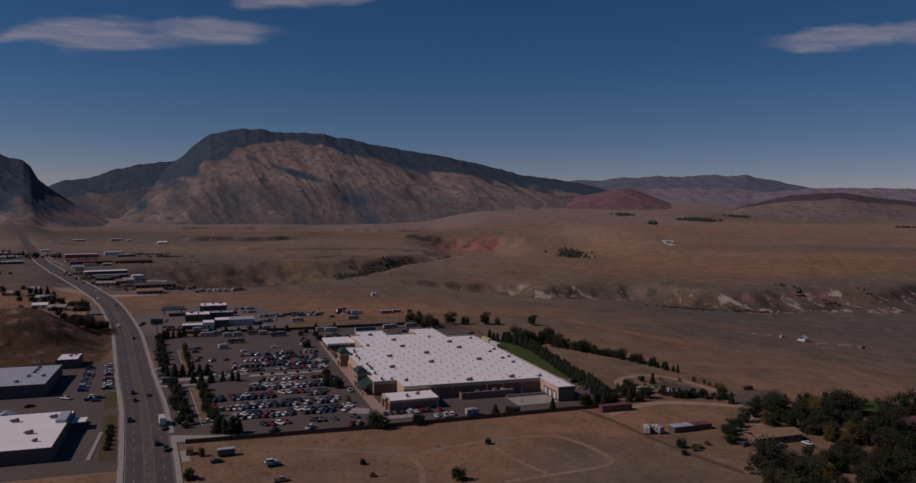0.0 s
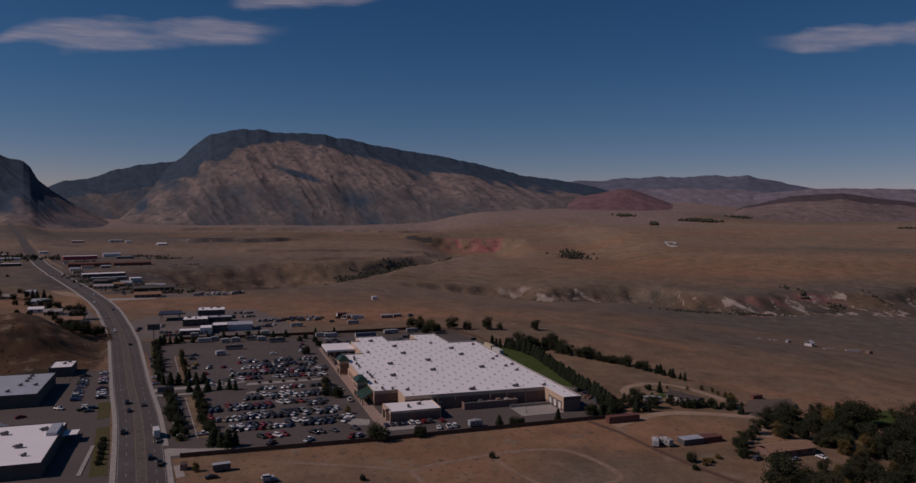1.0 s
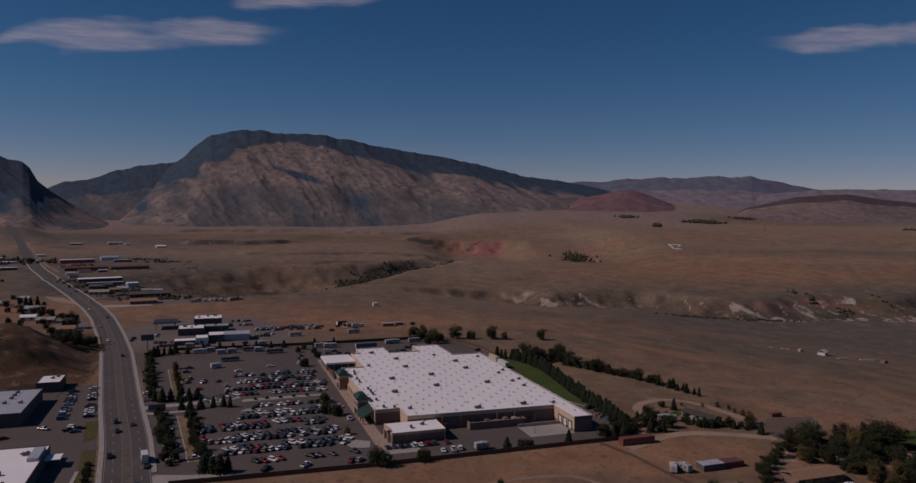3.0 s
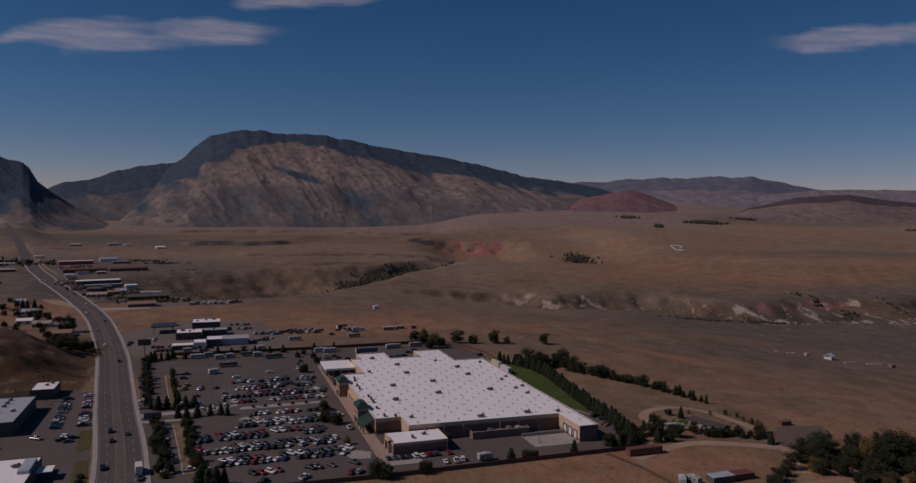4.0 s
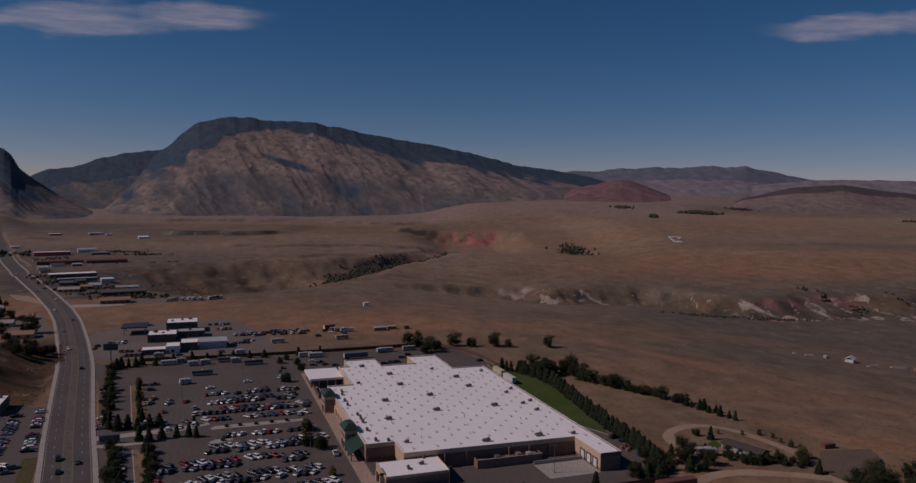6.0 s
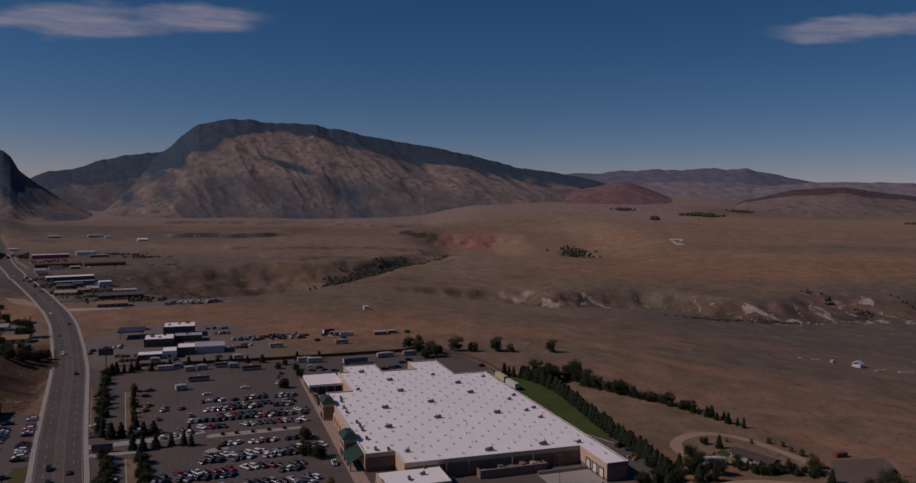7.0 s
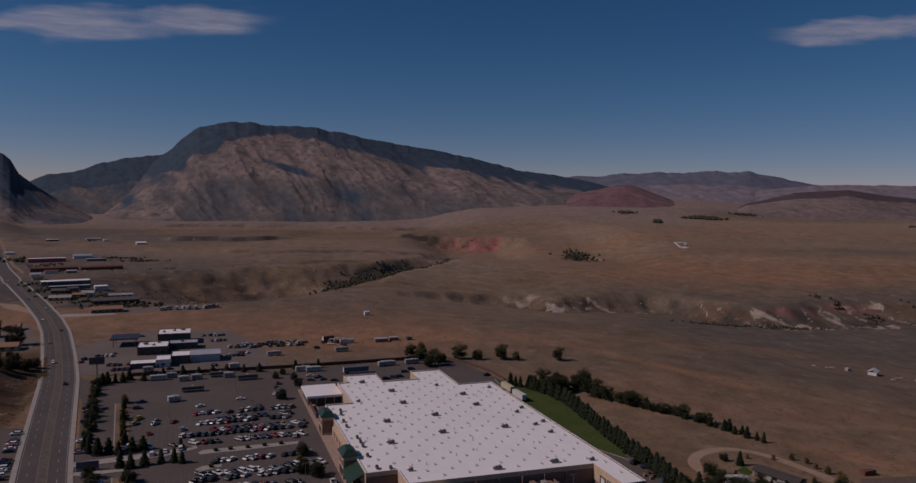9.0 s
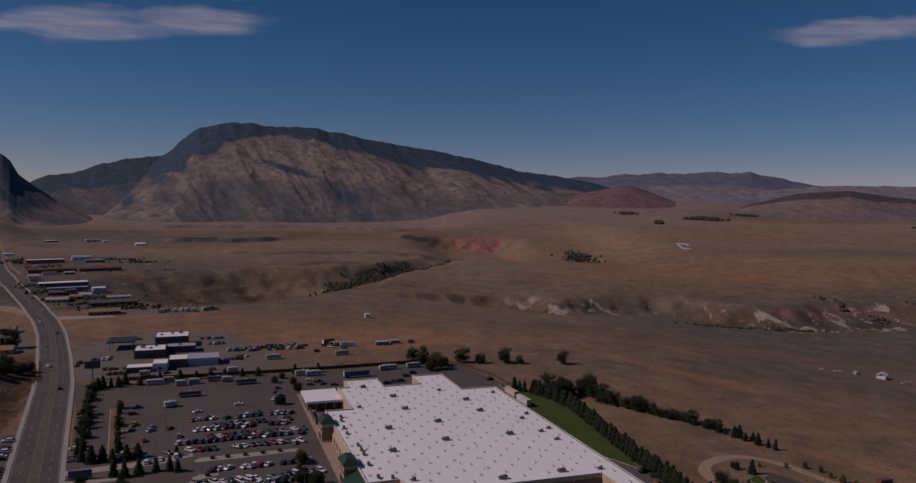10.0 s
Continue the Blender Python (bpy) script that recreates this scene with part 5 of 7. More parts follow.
def build_box_truck():
    tr = thing("box_truck", "white box truck with dark tyres on the highway", "truck")
    part("cargo_box", boxes((-4.2, -1.25, 0.9, 2.2, 1.25, 3.7), bevel=0.05), M_WHITE, tr, "white cargo box")
    part("chassis", boxes((-4.1, -0.9, 0.55, 4.0, 0.9, 0.88)), M_TYRE, tr)
    part("cab", side_body([(2.3, 0.6), (2.3, 2.5), (3.4, 2.5), (3.9, 1.6), (4.5, 1.4), (4.55, 0.6)], 2.2), M_DARKWALL, tr)
    part("windscreen", boxes((3.45, -0.95, 1.75, 3.75, 0.95, 2.4)), M_GLASS, tr)
    for x in (-2.8, 3.5):
        for y in (-1.05, 1.05):
            part("wheel", wheel_at(x, y, 0.48, 0.3), M_TYRE, tr)
    return tr


bt = build_box_truck()
bt.matrix_basis = pose(float(np.interp(337, Y_ROAD, _c)) + 6.2, 340, 0.12, 0, 0, 97)


def build_motorhome(length, label, wall, stripe):
    mh = thing("motorhome", label, "motorhome", "recreational vehicles")
    h = length / 2
    part("body", side_body([(-h, 0.6), (-h, 3.1), (h - 1.6, 3.15), (h - 0.3, 2.9), (h, 1.9), (h + 0.05, 0.6)], 2.5, 0.12), wall, mh)
    part("stripe", boxes((-h + 0.2, -1.262, 1.1, h - 0.5, 1.262, 1.45)), stripe, mh)
    part("windscreen", boxes((h - 0.5, -1.05, 1.95, h + 0.02, 1.05, 2.65)), M_GLASS, mh)
    for k in range(int(length // 2.2)):
        x = -h + 1.2 + 2.0 * k
        if x < h - 1.4:
            for y in (-1.258, 1.258):
                part("window", boxes((x, y - 0.01, 1.8, x + 1.0, y + 0.01, 2.4)), M_GLASS, mh)
    part("roof_unit", boxes((-0.6, -0.5, 3.13, 0.6, 0.5, 3.45), bevel=0.06), M_WHITE, mh)
    for x in (-h * 0.5, h * 0.62):
        for y in (-1.05, 1.05):
            part("wheel", wheel_at(x, y, 0.45, 0.28), M_TYRE, mh)
    return mh


def build_semi_trailer(length, label, wall):
    st = thing("semi_trailer", label, "trailer", "trailers")
    h = length / 2
    part("cargo_box", boxes((-h, -1.28, 1.1, h, 1.28, 4.0), bevel=0.04), wall, st)
    part("door", boxes((-h - 0.04, -1.2, 1.15, -h - 0.003, -0.02, 3.9)), M_WHITE, st)
    part("door", boxes((-h - 0.04, 0.02, 1.15, -h - 0.003, 1.2, 3.9)), M_WHITE, st)
    part("chassis", boxes((-h + 0.3, -0.6, 0.8, h - 0.3, 0.6, 1.09)), M_TYRE, st)
    for x in (h * 0.55, h * 0.58):
        for y in (-0.5, 0.5):
            part("landing_leg", boxes((x - 0.06, y - 0.06, 0, x + 0.06, y + 0.06, 0.8)), M_STEEL, st)
    for x in (-h + 1.4, -h + 2.7):
        for y in (-1.05, 1.05):
            part("wheel", wheel_at(x, y, 0.5, 0.35), M_TYRE, st)
    return st


homes = [build_motorhome(9.5, "white motorhome with dark windows parked by the fence", M_OFFWHITE, M_GREYMETAL), build_motorhome(11.5, "long dark grey motorhome parked in the lot", M_DARKWALL, M_WHITE),
         build_motorhome(6.2, "small white camper van parked in the lot", M_OFFWHITE, M_DARKWALL)]
spots = [(0, -1, 556, 2), (2, 20, 552, 3), (1, 33, 555, 1), (1, 48, 543, 4), (1, 18, 524, 2), (2, 9, 506, 15), (2, 6, 560, 0), (2, 38, 552, 0), (0, 82, 556, 4), (0, 88, 553, 0), (0, 136, 556, -5), (0, 152, 557, 3), (2, 132, 555, 8), (2, 13, 550, 3),
         (2, 42, 576, 2), (2, -8, 580, 1), (0, 69, 606, 4), (0, 115, 607, 6), (2, 118, 640, 10), (2, 122, 636, 12)]
for n, (k, x, y, turn) in enumerate(spots):
    m = pose(x, y, PARK_Z, 0, 0, turn)
    if n in (0, 3, 5):
        homes[k].matrix_basis = m
    else:
        copy_thing(homes[k], m)
build_semi_trailer(15.5, "blue-grey semi trailer parked behind the store", M_BLUE).matrix_basis = pose(112, 542, PARK_Z, 0, 0, 3)
build_semi_trailer(12.5, "cream semi trailer parked along the back wall", material("cream_panel", (0.55, 0.48, 0.32), None, 0.5, 0.6)).matrix_basis = pose(184.9, 476, PARK_Z, 0, 0, -88)
build_semi_trailer(12.5, "white semi trailer parked along the back wall", M_WHITE).matrix_basis = pose(184.4, 459, PARK_Z, 0, 0, -88)
copy_thing(homes[2], pose(115, 313.5, PARK_Z, 0, 0, 3))
build_semi_trailer(9, "rust red delivery trailer by the dealer lot", M_RUST).matrix_basis = pose(112, 646, PARK_Z, 0, 0, 20)


# ---- trees ----
def clumps(name, places, mat):
    """Many small uneven leaf clumps in one mesh: (x, y, z, size, flatness)."""
    base = np.array([(1, 0, 0), (0, 1, 0), (-1, 0, 0), (0, -1, 0), (0, 0, 1), (0, 0, -0.8)], float)
    tri = [(0, 1, 4), (1, 2, 4), (2, 3, 4), (3, 0, 4), (1, 0, 5), (2, 1, 5), (3, 2, 5), (0, 3, 5)]
    r = np.random.default_rng(len(places))
    v, f = [], []
    for i, (x, y, z, s, flat) in enumerate(places):
        a = r.random() * 6.28
        c, sn = math.cos(a), math.sin(a)
        q = base * (0.65 + 0.7 * r.random((6, 1))) * s
        q[:, 2] *= flat
        q = np.c_[q[:, 0] * c - q[:, 1] * sn + x, q[:, 0] * sn + q[:, 1] * c + y, q[:, 2] + z]
        v.extend(q.tolist())
        f.extend([(a0 + 6 * i, b0 + 6 * i, c0 + 6 * i) for a0, b0, c0 in tri])
    return mesh_from(name, v, f, mat)


def build_conifer(seed, slim):
    r = random.Random(seed)
    tr = thing("conifer", "dark green conifer tree with a tapered crown", "tree", "conifers")
    part("trunk", tube(0.16, 0.03, 0, 7.4, 7), M_BARK, tr)
    pl = []
    for k in range(26):
        z = 0.5 + 7.1 * k / 26
        rad = (1 - (z - 0.4) / 7.4) ** 0.85 * slim * r.uniform(0.62, 1.15) + 0.12
        n = max(4, int(11 * rad / slim) + 3)
        for j in range(n):
            a = 6.283 * (j + r.random()) / n
            for q in (0.5, 0.95):
                d = rad * q * r.uniform(0.8, 1.12)
                pl.append((d * math.cos(a), d * math.sin(a), z - 0.22 * d + r.uniform(-0.12, 0.12), r.uniform(0.3, 0.55), 0.75))
    ob = new("crown", clumps("crown", pl, M_CONIFER))
    ob.parent = tr
    return tr


def limb(bm, p, q, r0, r1):
    d = q - p
    m = Matrix.Translation((p + q) / 2) @ d.to_track_quat("Z", "Y").to_matrix().to_4x4()
    bmesh.ops.create_cone(bm, cap_ends=True, segments=6, radius1=r0, radius2=r1, depth=d.length, matrix=m)


def build_leafy(seed, height, spread, mat, label, word="tree"):
    r = random.Random(seed)
    tr = thing("leafy_tree" if word == "tree" else word, label, "tree" if word == "tree" else "shrub", "leafy trees" if word == "tree" else "shrubs")
    bm = bmesh.new()
    fork = Vector((r.uniform(-0.2, 0.2), r.uniform(-0.2, 0.2), height * 0.32))
    limb(bm, Vector((0, 0, 0)), fork, height * 0.032, height * 0.022)
    lobes = []
    for k in range(26):
        a = 6.283 * (k + r.random() * 0.7) / 26 * 5
        d = spread * r.uniform(0.25, 0.85)
        q = Vector((d * math.cos(a), d * math.sin(a), height * r.uniform(0.14, 0.8)))
        limb(bm, fork, q, height * 0.013, height * 0.004)
        lobes.append((q, spread * r.uniform(0.16, 0.42)))
    lobes.append((Vector((0, 0, height * 0.82)), spread * 0.48))
    part("trunk", bm, M_BARK, tr)
    pl = []
    for c, rad in lobes:
        for _ in range(80):
            d = Vector((r.gauss(0, 1), r.gauss(0, 1), r.gauss(0, 0.85))).normalized() * rad * r.uniform(0.3, 1.45)
            p = c + d
            if p.z > height * 0.06:
                pl.append((p.x, p.y, p.z, r.uniform(0.02, 0.055) * spread + 0.06, 0.8))
    ob = new("crown", clumps("crown", pl, mat))
    ob.parent = tr
    return tr


CONIFERS = [build_conifer(3, 2.1), build_conifer(5, 2.6), build_conifer(9, 1.7)]
LEAFY = [build_leafy(2, 7.5, 3.2, M_LEAF, "dark green leafy tree with an uneven crown"), build_leafy(4, 9.0, 4.0, M_LEAF, "broad dark green leafy tree"), build_leafy(7, 6.0, 3.2, M_LEAF, "rounded green leafy tree"),
         build_leafy(11, 6.5, 2.8, M_AUTUMN, "yellowing leafy tree in autumn colour"), build_leafy(13, 2.0, 1.5, M_LEAF, "low dark green shrub in a bed", "shrub"), build_leafy(17, 1.8, 1.4, M_AUTUMN, "low yellowing shrub on dry soil", "shrub"),
         build_leafy(19, 6.5, 3.0, M_OLIVE, "olive green leafy tree with a loose crown")]
used = set()


def plant(ob, x, y, scale, z=None, wide=1.0):
    turn = (x * 37.1 + y * 61.7) % 360
    z = float(land(x, y)) - 0.05 if z is None else z
    m = pose(x, y, z, 0, 0, turn) @ Matrix.Diagonal((scale * wide, scale * wide, scale, 1))
    if ob.name not in used:
        used.add(ob.name)
        ob.matrix_basis = m
        return ob
    keep = ob.scale.copy()
    ob.scale = (1, 1, 1)
    c = copy_thing(ob, m)
    ob.scale = keep
    return c


rng = random.Random(30)
# beside the highway
for k in range(24):
    t = k / 23
    plant(rng.choice(CONIFERS[:2] + [LEAFY[0], LEAFY[2], LEAFY[2]]), -33.5 + 10 * t + rng.uniform(-1.3, 1.3), 556 - 118 * t + rng.uniform(-2, 2), rng.uniform(0.5, 0.8), wide=rng.uniform(1.0, 1.25))
for x, y in [(-28, 556), (-24, 557), (-20, 556), (-30, 552), (-22, 434), (-18, 431), (-14, 432), (-10, 429), (-5, 431)]:
    plant(rng.choice(CONIFERS), x, y, rng.uniform(0.75, 1.0))
for k in range(30):
    t = k / 29
    plant(rng.choice([CONIFERS[1], LEAFY[6], LEAFY[6], LEAFY[2], LEAFY[0]]), -17 + 7 * t + rng.uniform(-2.4, 2.4), 408 - 76 * t + rng.uniform(-1.5, 1.5), rng.uniform(0.5, 0.78), wide=rng.uniform(1.0, 1.3))
for k in range(18):
    t = k / 17
    plant(rng.choice([LEAFY[5], LEAFY[3], LEAFY[4], CONIFERS[0]]), -15.5 + 6 * t + rng.uniform(-1, 1), 512 - 72 * t + rng.uniform(-1.5, 1.5), rng.uniform(0.45, 0.8))
for k in range(30):
    t = k / 29
    plant(rng.choice([CONIFERS[1], LEAFY[2], LEAFY[2], LEAFY[6], LEAFY[0], LEAFY[4]]), -4.5 + 8 * t + rng.uniform(-1.8, 1.8), 402 - 76 * t + rng.uniform(-1.5, 1.5), rng.uniform(0.45, 0.75), wide=rng.uniform(1.0, 1.3))
for x, y, s in [(-8, 413, 0.9), (-4, 411, 0.8), (1, 413, 0.8), (7, 414, 0.75), (12, 413, 0.8), (15, 411, 0.7), (3, 320, 0.9), (6, 318, 0.85), (9, 317, 1.0), (12, 318, 0.8), (14, 430, 0.6), (-1, 433, 0.8)]:
    plant(rng.choice(CONIFERS), x, y, s, wide=1.2)
for x, y in [(28, 421.5), (34, 421.5), (41, 421.5), (48, 422), (55, 422.4), (26, 402.5)]:
    plant(LEAFY[4], x, y, 0.6, 0.2)
for x, y, s in [(62, 406, 1.0), (60, 386, 1.05), (64, 381, 1.1), (63, 495, 1.0), (64, 542, 0.75), (74, 536, 0.8), (74, 520, 0.85), (69, 551, 0.7)]:
    plant(LEAFY[2], x, y, s * 0.95)
plant(LEAFY[3], 64, 350, 0.6)
plant(LEAFY[3], 60, 399, 0.5)
# along the far fence
for x, y in [(-17, 561), (-9, 557), (1, 566), (12, 565), (21, 564), (29, 562), (37, 565), (47, 563.5), (56, 562), (78, 563), (92, 562)]:
    plant(rng.choice(CONIFERS[:2]), x, y, rng.uniform(0.65, 0.85), wide=1.25)
for x, y, k, s in [(160, 566, 6, 0.9), (165, 548, 6, 1.1), (168, 560, 3, 0.8), (186, 562, 6, 1.1), (197, 557, 2, 0.75), (213, 553, 6, 1.05), (250, 542, 6, 0.9), (157, 579, 6, 0.9), (166, 583, 3, 0.85), (172, 556, 2, 0.7), (159, 545, 6, 0.7), (222, 548, 6, 0.6)]:
    plant(LEAFY[k], x, y, s * 1.6)
# screen of conifers behind the lawn
line = [(191, 487), (198, 480), (204, 464), (206, 446), (203, 424), (198, 392), (195, 368), (194, 352), (192, 336), (190, 322)]
for a, b in zip(line, line[1:]):
    n = max(3, int(math.dist(a, b) / 2.6))
    for k in range(n):
        t = (k + rng.random() * 0.5) / n
        plant(CONIFERS[rng.choice((0, 2, 2))], a[0] + (b[0] - a[0]) * t + rng.uniform(-0.7, 0.7), a[1] + (b[1] - a[1]) * t, rng.uniform(0.8, 1.1), wide=1.15)
for _ in range(20):
    plant(LEAFY[rng.choice((0, 1, 2))], rng.uniform(204, 234), rng.uniform(460, 486), rng.uniform(0.8, 1.3))
for k in range(30):
    t = k / 29
    plant(rng.choice(CONIFERS) if t > 0.68 else rng.choice(CONIFERS[:2] + LEAFY[:3] * 2 + LEAFY[6:]), 226 + 38 * t + 4 * math.sin(t * 3.1) + rng.uniform(-1.5, 1.5), 452 - 89 * t + rng.uniform(-1.5, 1.5), rng.uniform(0.5, 0.95) * (1.22 - 0.47 * t), wide=rng.uniform(1.0, 1.35))
# the farmstead
for _ in range(26):
    t = rng.random()
    plant(rng.choice([LEAFY[0], LEAFY[2], CONIFERS[0], CONIFERS[1], LEAFY[4]]), 186 + 24 * t + rng.uniform(-5, 5), 322 - 6 * t + rng.uniform(-8, 12), rng.uniform(0.5, 0.95))
for k in range(36):
    t = rng.random()
    plant(rng.choice([LEAFY[0], LEAFY[2], LEAFY[2], CONIFERS[1], LEAFY[4]]), 208 + 40 * t + rng.uniform(-3, 3), 336 - 30 * t + rng.uniform(-4, 2.5) - 5 * math.sin(3.1 * t), rng.uniform(0.4, 0.65))
for x, y, k, s in [(231, 342, 0, 0.8), (228, 348, 2, 0.6), (212, 337, 2, 0.9), (253, 312, 3, 0.95), (250, 308, 2, 0.9), (246, 296, 0, 0.8), (240, 348, 3, 0.3), (250, 344, 3, 0.35), (258, 342, 3, 0.45), (261, 337, 3, 0.4), (260, 331, 3, 0.35), (260, 325, 3, 0.5), (246, 318, 3, 0.4)]:
    plant((CONIFERS[:2] + LEAFY[2:3] + LEAFY[3:4])[k], x, y, s)
# cottonwoods round the houses
for _ in range(250):
    x, y = rng.uniform(182, 330), rng.uniform(180, 292)
    edge = 283 - 0.22 * abs(x - 262) - max(0, 236 - x) * 1.05
    if y < edge - 4 and not (203 < x < 243 and 222 < y < 256 or 283 < x < 311 and 228 < y < 260) and not y > 240 + 0.9 * (x - 206):
        plant(LEAFY[rng.choice((0, 1, 1, 6, 2, 2, 6, 3))], x, y, rng.uniform(0.75, 1.0) if (200 < x < 250 and y > 196 or x > 280 and 200 < y < 230) else rng.uniform(1.1, 1.6))
for x, y, k, s in [(206, 248, 0, 0.9), (210, 254, 2, 0.9), (215, 258, 0, 0.8), (203, 244, 2, 0.7), (222, 262, 2, 0.8), (230, 268, 1, 0.8), (240, 274, 1, 0.9), (250, 281, 1, 0.9), (262, 284, 1, 1.0), (276, 280, 1, 1.0), (290, 277, 1, 0.95), (304, 272, 1, 0.9),
                   (248, 236, 3, 0.8), (245, 228, 3, 0.7), (238, 222, 0, 0.7), (230, 214, 3, 0.7), (222, 208, 2, 0.7), (214, 204, 3, 0.6), (240, 214, 2, 0.8), (286, 224, 2, 0.6), (296, 222, 6, 0.6), (306, 226, 2, 0.6), (180, 246, 2, 0.7), (183, 241, 3, 0.5), (176, 238, 2, 0.4), (193, 246, 5, 0.9), (187, 243, 5, 1.0)]:
    plant(LEAFY[k], x, y, s)
# lone trees of the dry field and the near fence
for x, y, k, s in [(83, 240, 2, 0.85), (107, 273, 2, 0.45), (54, 265, 2, 0.4), (55, 252, 5, 0.8), (-3, 292, 3, 0.55), (-7, 268, 0, 0.6), (68, 308.5, 2, 1.25), (71, 305, 1, 0.7), (87, 307, 2, 0.85), (89, 309, 2, 0.7), (132, 309.5, 2, 0.75), (136, 310, 2, 0.6)]:
    plant(LEAFY[k], x, y, s)
for x, y in [(125, 309.5), (155, 311), (178, 312), (182, 310), (186, 313)]:
    plant(rng.choice(CONIFERS), x, y, 0.75, wide=1.2)
# by the back corner of the loading yard
for x, y, k, s in [(173, 313.5, 0, 0.75), (176, 316, 2, 0.8), (180, 314, 0, 0.85), (184, 317, 2, 0.9), (187, 320, 0, 0.9), (178, 319, 2, 0.7), (190, 316, 2, 0.8)]:
    plant(LEAFY[k], x, y, s)
# left of the highway
for x, y, k, s in [(-88, 578, 2, 1.3), (-82, 586, 2, 1.35), (-92, 588, 0, 1.2), (-77, 596, 2, 1.3), (-84, 600, 0, 1.25), (-74, 606, 2, 1.1), (-96, 596, 2, 1.1), (-101, 690, 1, 1.6), (-108, 700, 2, 1.1), (-95, 640, 2, 0.8), (-112, 664, 0, 0.9),
                   (-120, 690, 2, 0.9), (-138, 765, 1, 1.2), (-146, 776, 0, 1.1), (-132, 772, 2, 1.1), (-150, 760, 2, 1.0), (-118, 745, 0, 0.8), (-160, 790, 1, 1.0), (-172, 800, 2, 0.9), (-182, 836, 0, 1.0), (-196, 850, 2, 0.9), (-175, 858, 1, 0.9),
                   (-128, 718, 2, 0.9), (-142, 706, 0, 0.9), (-156, 730, 2, 0.9), (-205, 880, 0, 1.0), (-190, 900, 2, 0.9), (-150, 840, 2, 0.8)]:
    plant(LEAFY[k], x, y, s)
for x, y in [(-163, 846), (-158, 852), (-168, 850)]:
    plant(CONIFERS[0], x, y, 1.15)
for x, y in [(-128, 760), (-134, 742), (-40, 340), (-39.5, 334), (-39, 328), (-38.6, 322), (-38.2, 316), (-39.6, 331), (-38, 310)]:
    plant(CONIFERS[1] if y > 400 else LEAFY[4], x, y, 0.9)


# ---- buildings round about ----
def low_building(name, label, x0, y0, x1, y1, h, wall, roof, units=(), z=None, turn=0.0, windows=True, pitch=0.0, along="x", parapet=True):
    """Built about its own middle: walls, roof, parapet, glazing, door."""
    cx, cy = (x0 + x1) / 2, (y0 + y1) / 2
    z = float(land(cx, cy)) if z is None else z
    b = thing(name, label, "building", "", pose(cx, cy, z, 0, 0, turn))
    w, d = (x1 - x0) / 2, (y1 - y0) / 2
    part("wall", boxes((-w, -d, -0.4, w, d, h - 0.02)), wall, b)
    if pitch:
        part("roof", gable(-w, -d, w, d, h, h + pitch, 0.5, along), roof, b)
    else:
        part("roof", boxes((-w + 0.05, -d + 0.05, h - 0.019, w - 0.05, d - 0.05, h + 0.12)), roof, b)
        if parapet:
            part("parapet", boxes((-w - 0.12, -d - 0.12, h - 0.5, w + 0.12, -d + 0.1, h + 0.45), (-w - 0.12, d - 0.1, h - 0.5, w + 0.12, d + 0.12, h + 0.45),
                                  (-w - 0.121, -d + 0.1, h - 0.5, -w + 0.1, d - 0.1, h + 0.44), (w - 0.1, -d + 0.1, h - 0.5, w + 0.121, d - 0.1, h + 0.44)), wall, b)
    if windows:
        n = max(1, int(2 * w / 5))
        for k in range(n):
            x = -w + (k + 0.5) * 2 * w / n
            part("window", boxes((x - 1.1, -d - 0.06, 1.0, x + 1.1, -d - 0.003, 2.5)), M_GLASS, b)
        m = max(1, int(2 * d / 6))
        for k in range(m):
            y = -d + (k + 0.5) * 2 * d / m
            part("window", boxes((w + 0.003, y - 1.1, 1.0, w + 0.06, y + 1.1, 2.5)), M_GLASS, b)
        part("door", boxes((-w + 0.6, -d - 0.07, 0.0, -w + 1.7, -d - 0.004, 2.2)), M_DARKWALL, b)
    for ux, uy, kind in units:
        roof_unit(b, ux - cx, uy - cy, h + 0.12, kind)
    return b


shop = low_building("shop", "long grey shop with a white flat roof", -100, 302, -55.6, 354, 5.1, M_DARKWALL, M_ROOF, [(-76, 342, "large"), (-62, 344, "large"), (-67, 323, "large"), (-63, 312, "small"), (-82, 315, "large")], windows=False)
part("porch_roof", gable(-9, 26, -1, 31, 4.2, 6.4, 0.4, "y"), M_GREYMETAL, shop)
part("side_awning", boxes((22.4, 13, 3.2, 28, 20, 3.5)), M_ROOF, shop)
part("awning_post", boxes((27.4, 13.3, 0, 27.7, 13.6, 3.2)), M_UNIT, shop)
part("awning_post", boxes((27.4, 19.4, 0, 27.7, 19.7, 3.2)), M_UNIT, shop)
part("rooftop_housing", boxes((17.6, 7.6, 5.2, 21.6, 21.6, 6.5), bevel=0.08), M_GREYMETAL, shop, "pale grey rooftop housing")
part("rear_step", boxes((20, -24, 0, 22.3, -20, 2.8)), M_UNIT, shop)
low_building("shop", "grey shop with a pale grey flat roof", -118, 405, -77, 452, 6.0, M_DARKWALL, M_GREYMETAL, [(-88, 425, "small"), (-81, 424, "small"), (-91, 413, "small"), (-87, 434, "small"), (-87, 440, "small"), (-87, 446, "small")], windows=False)
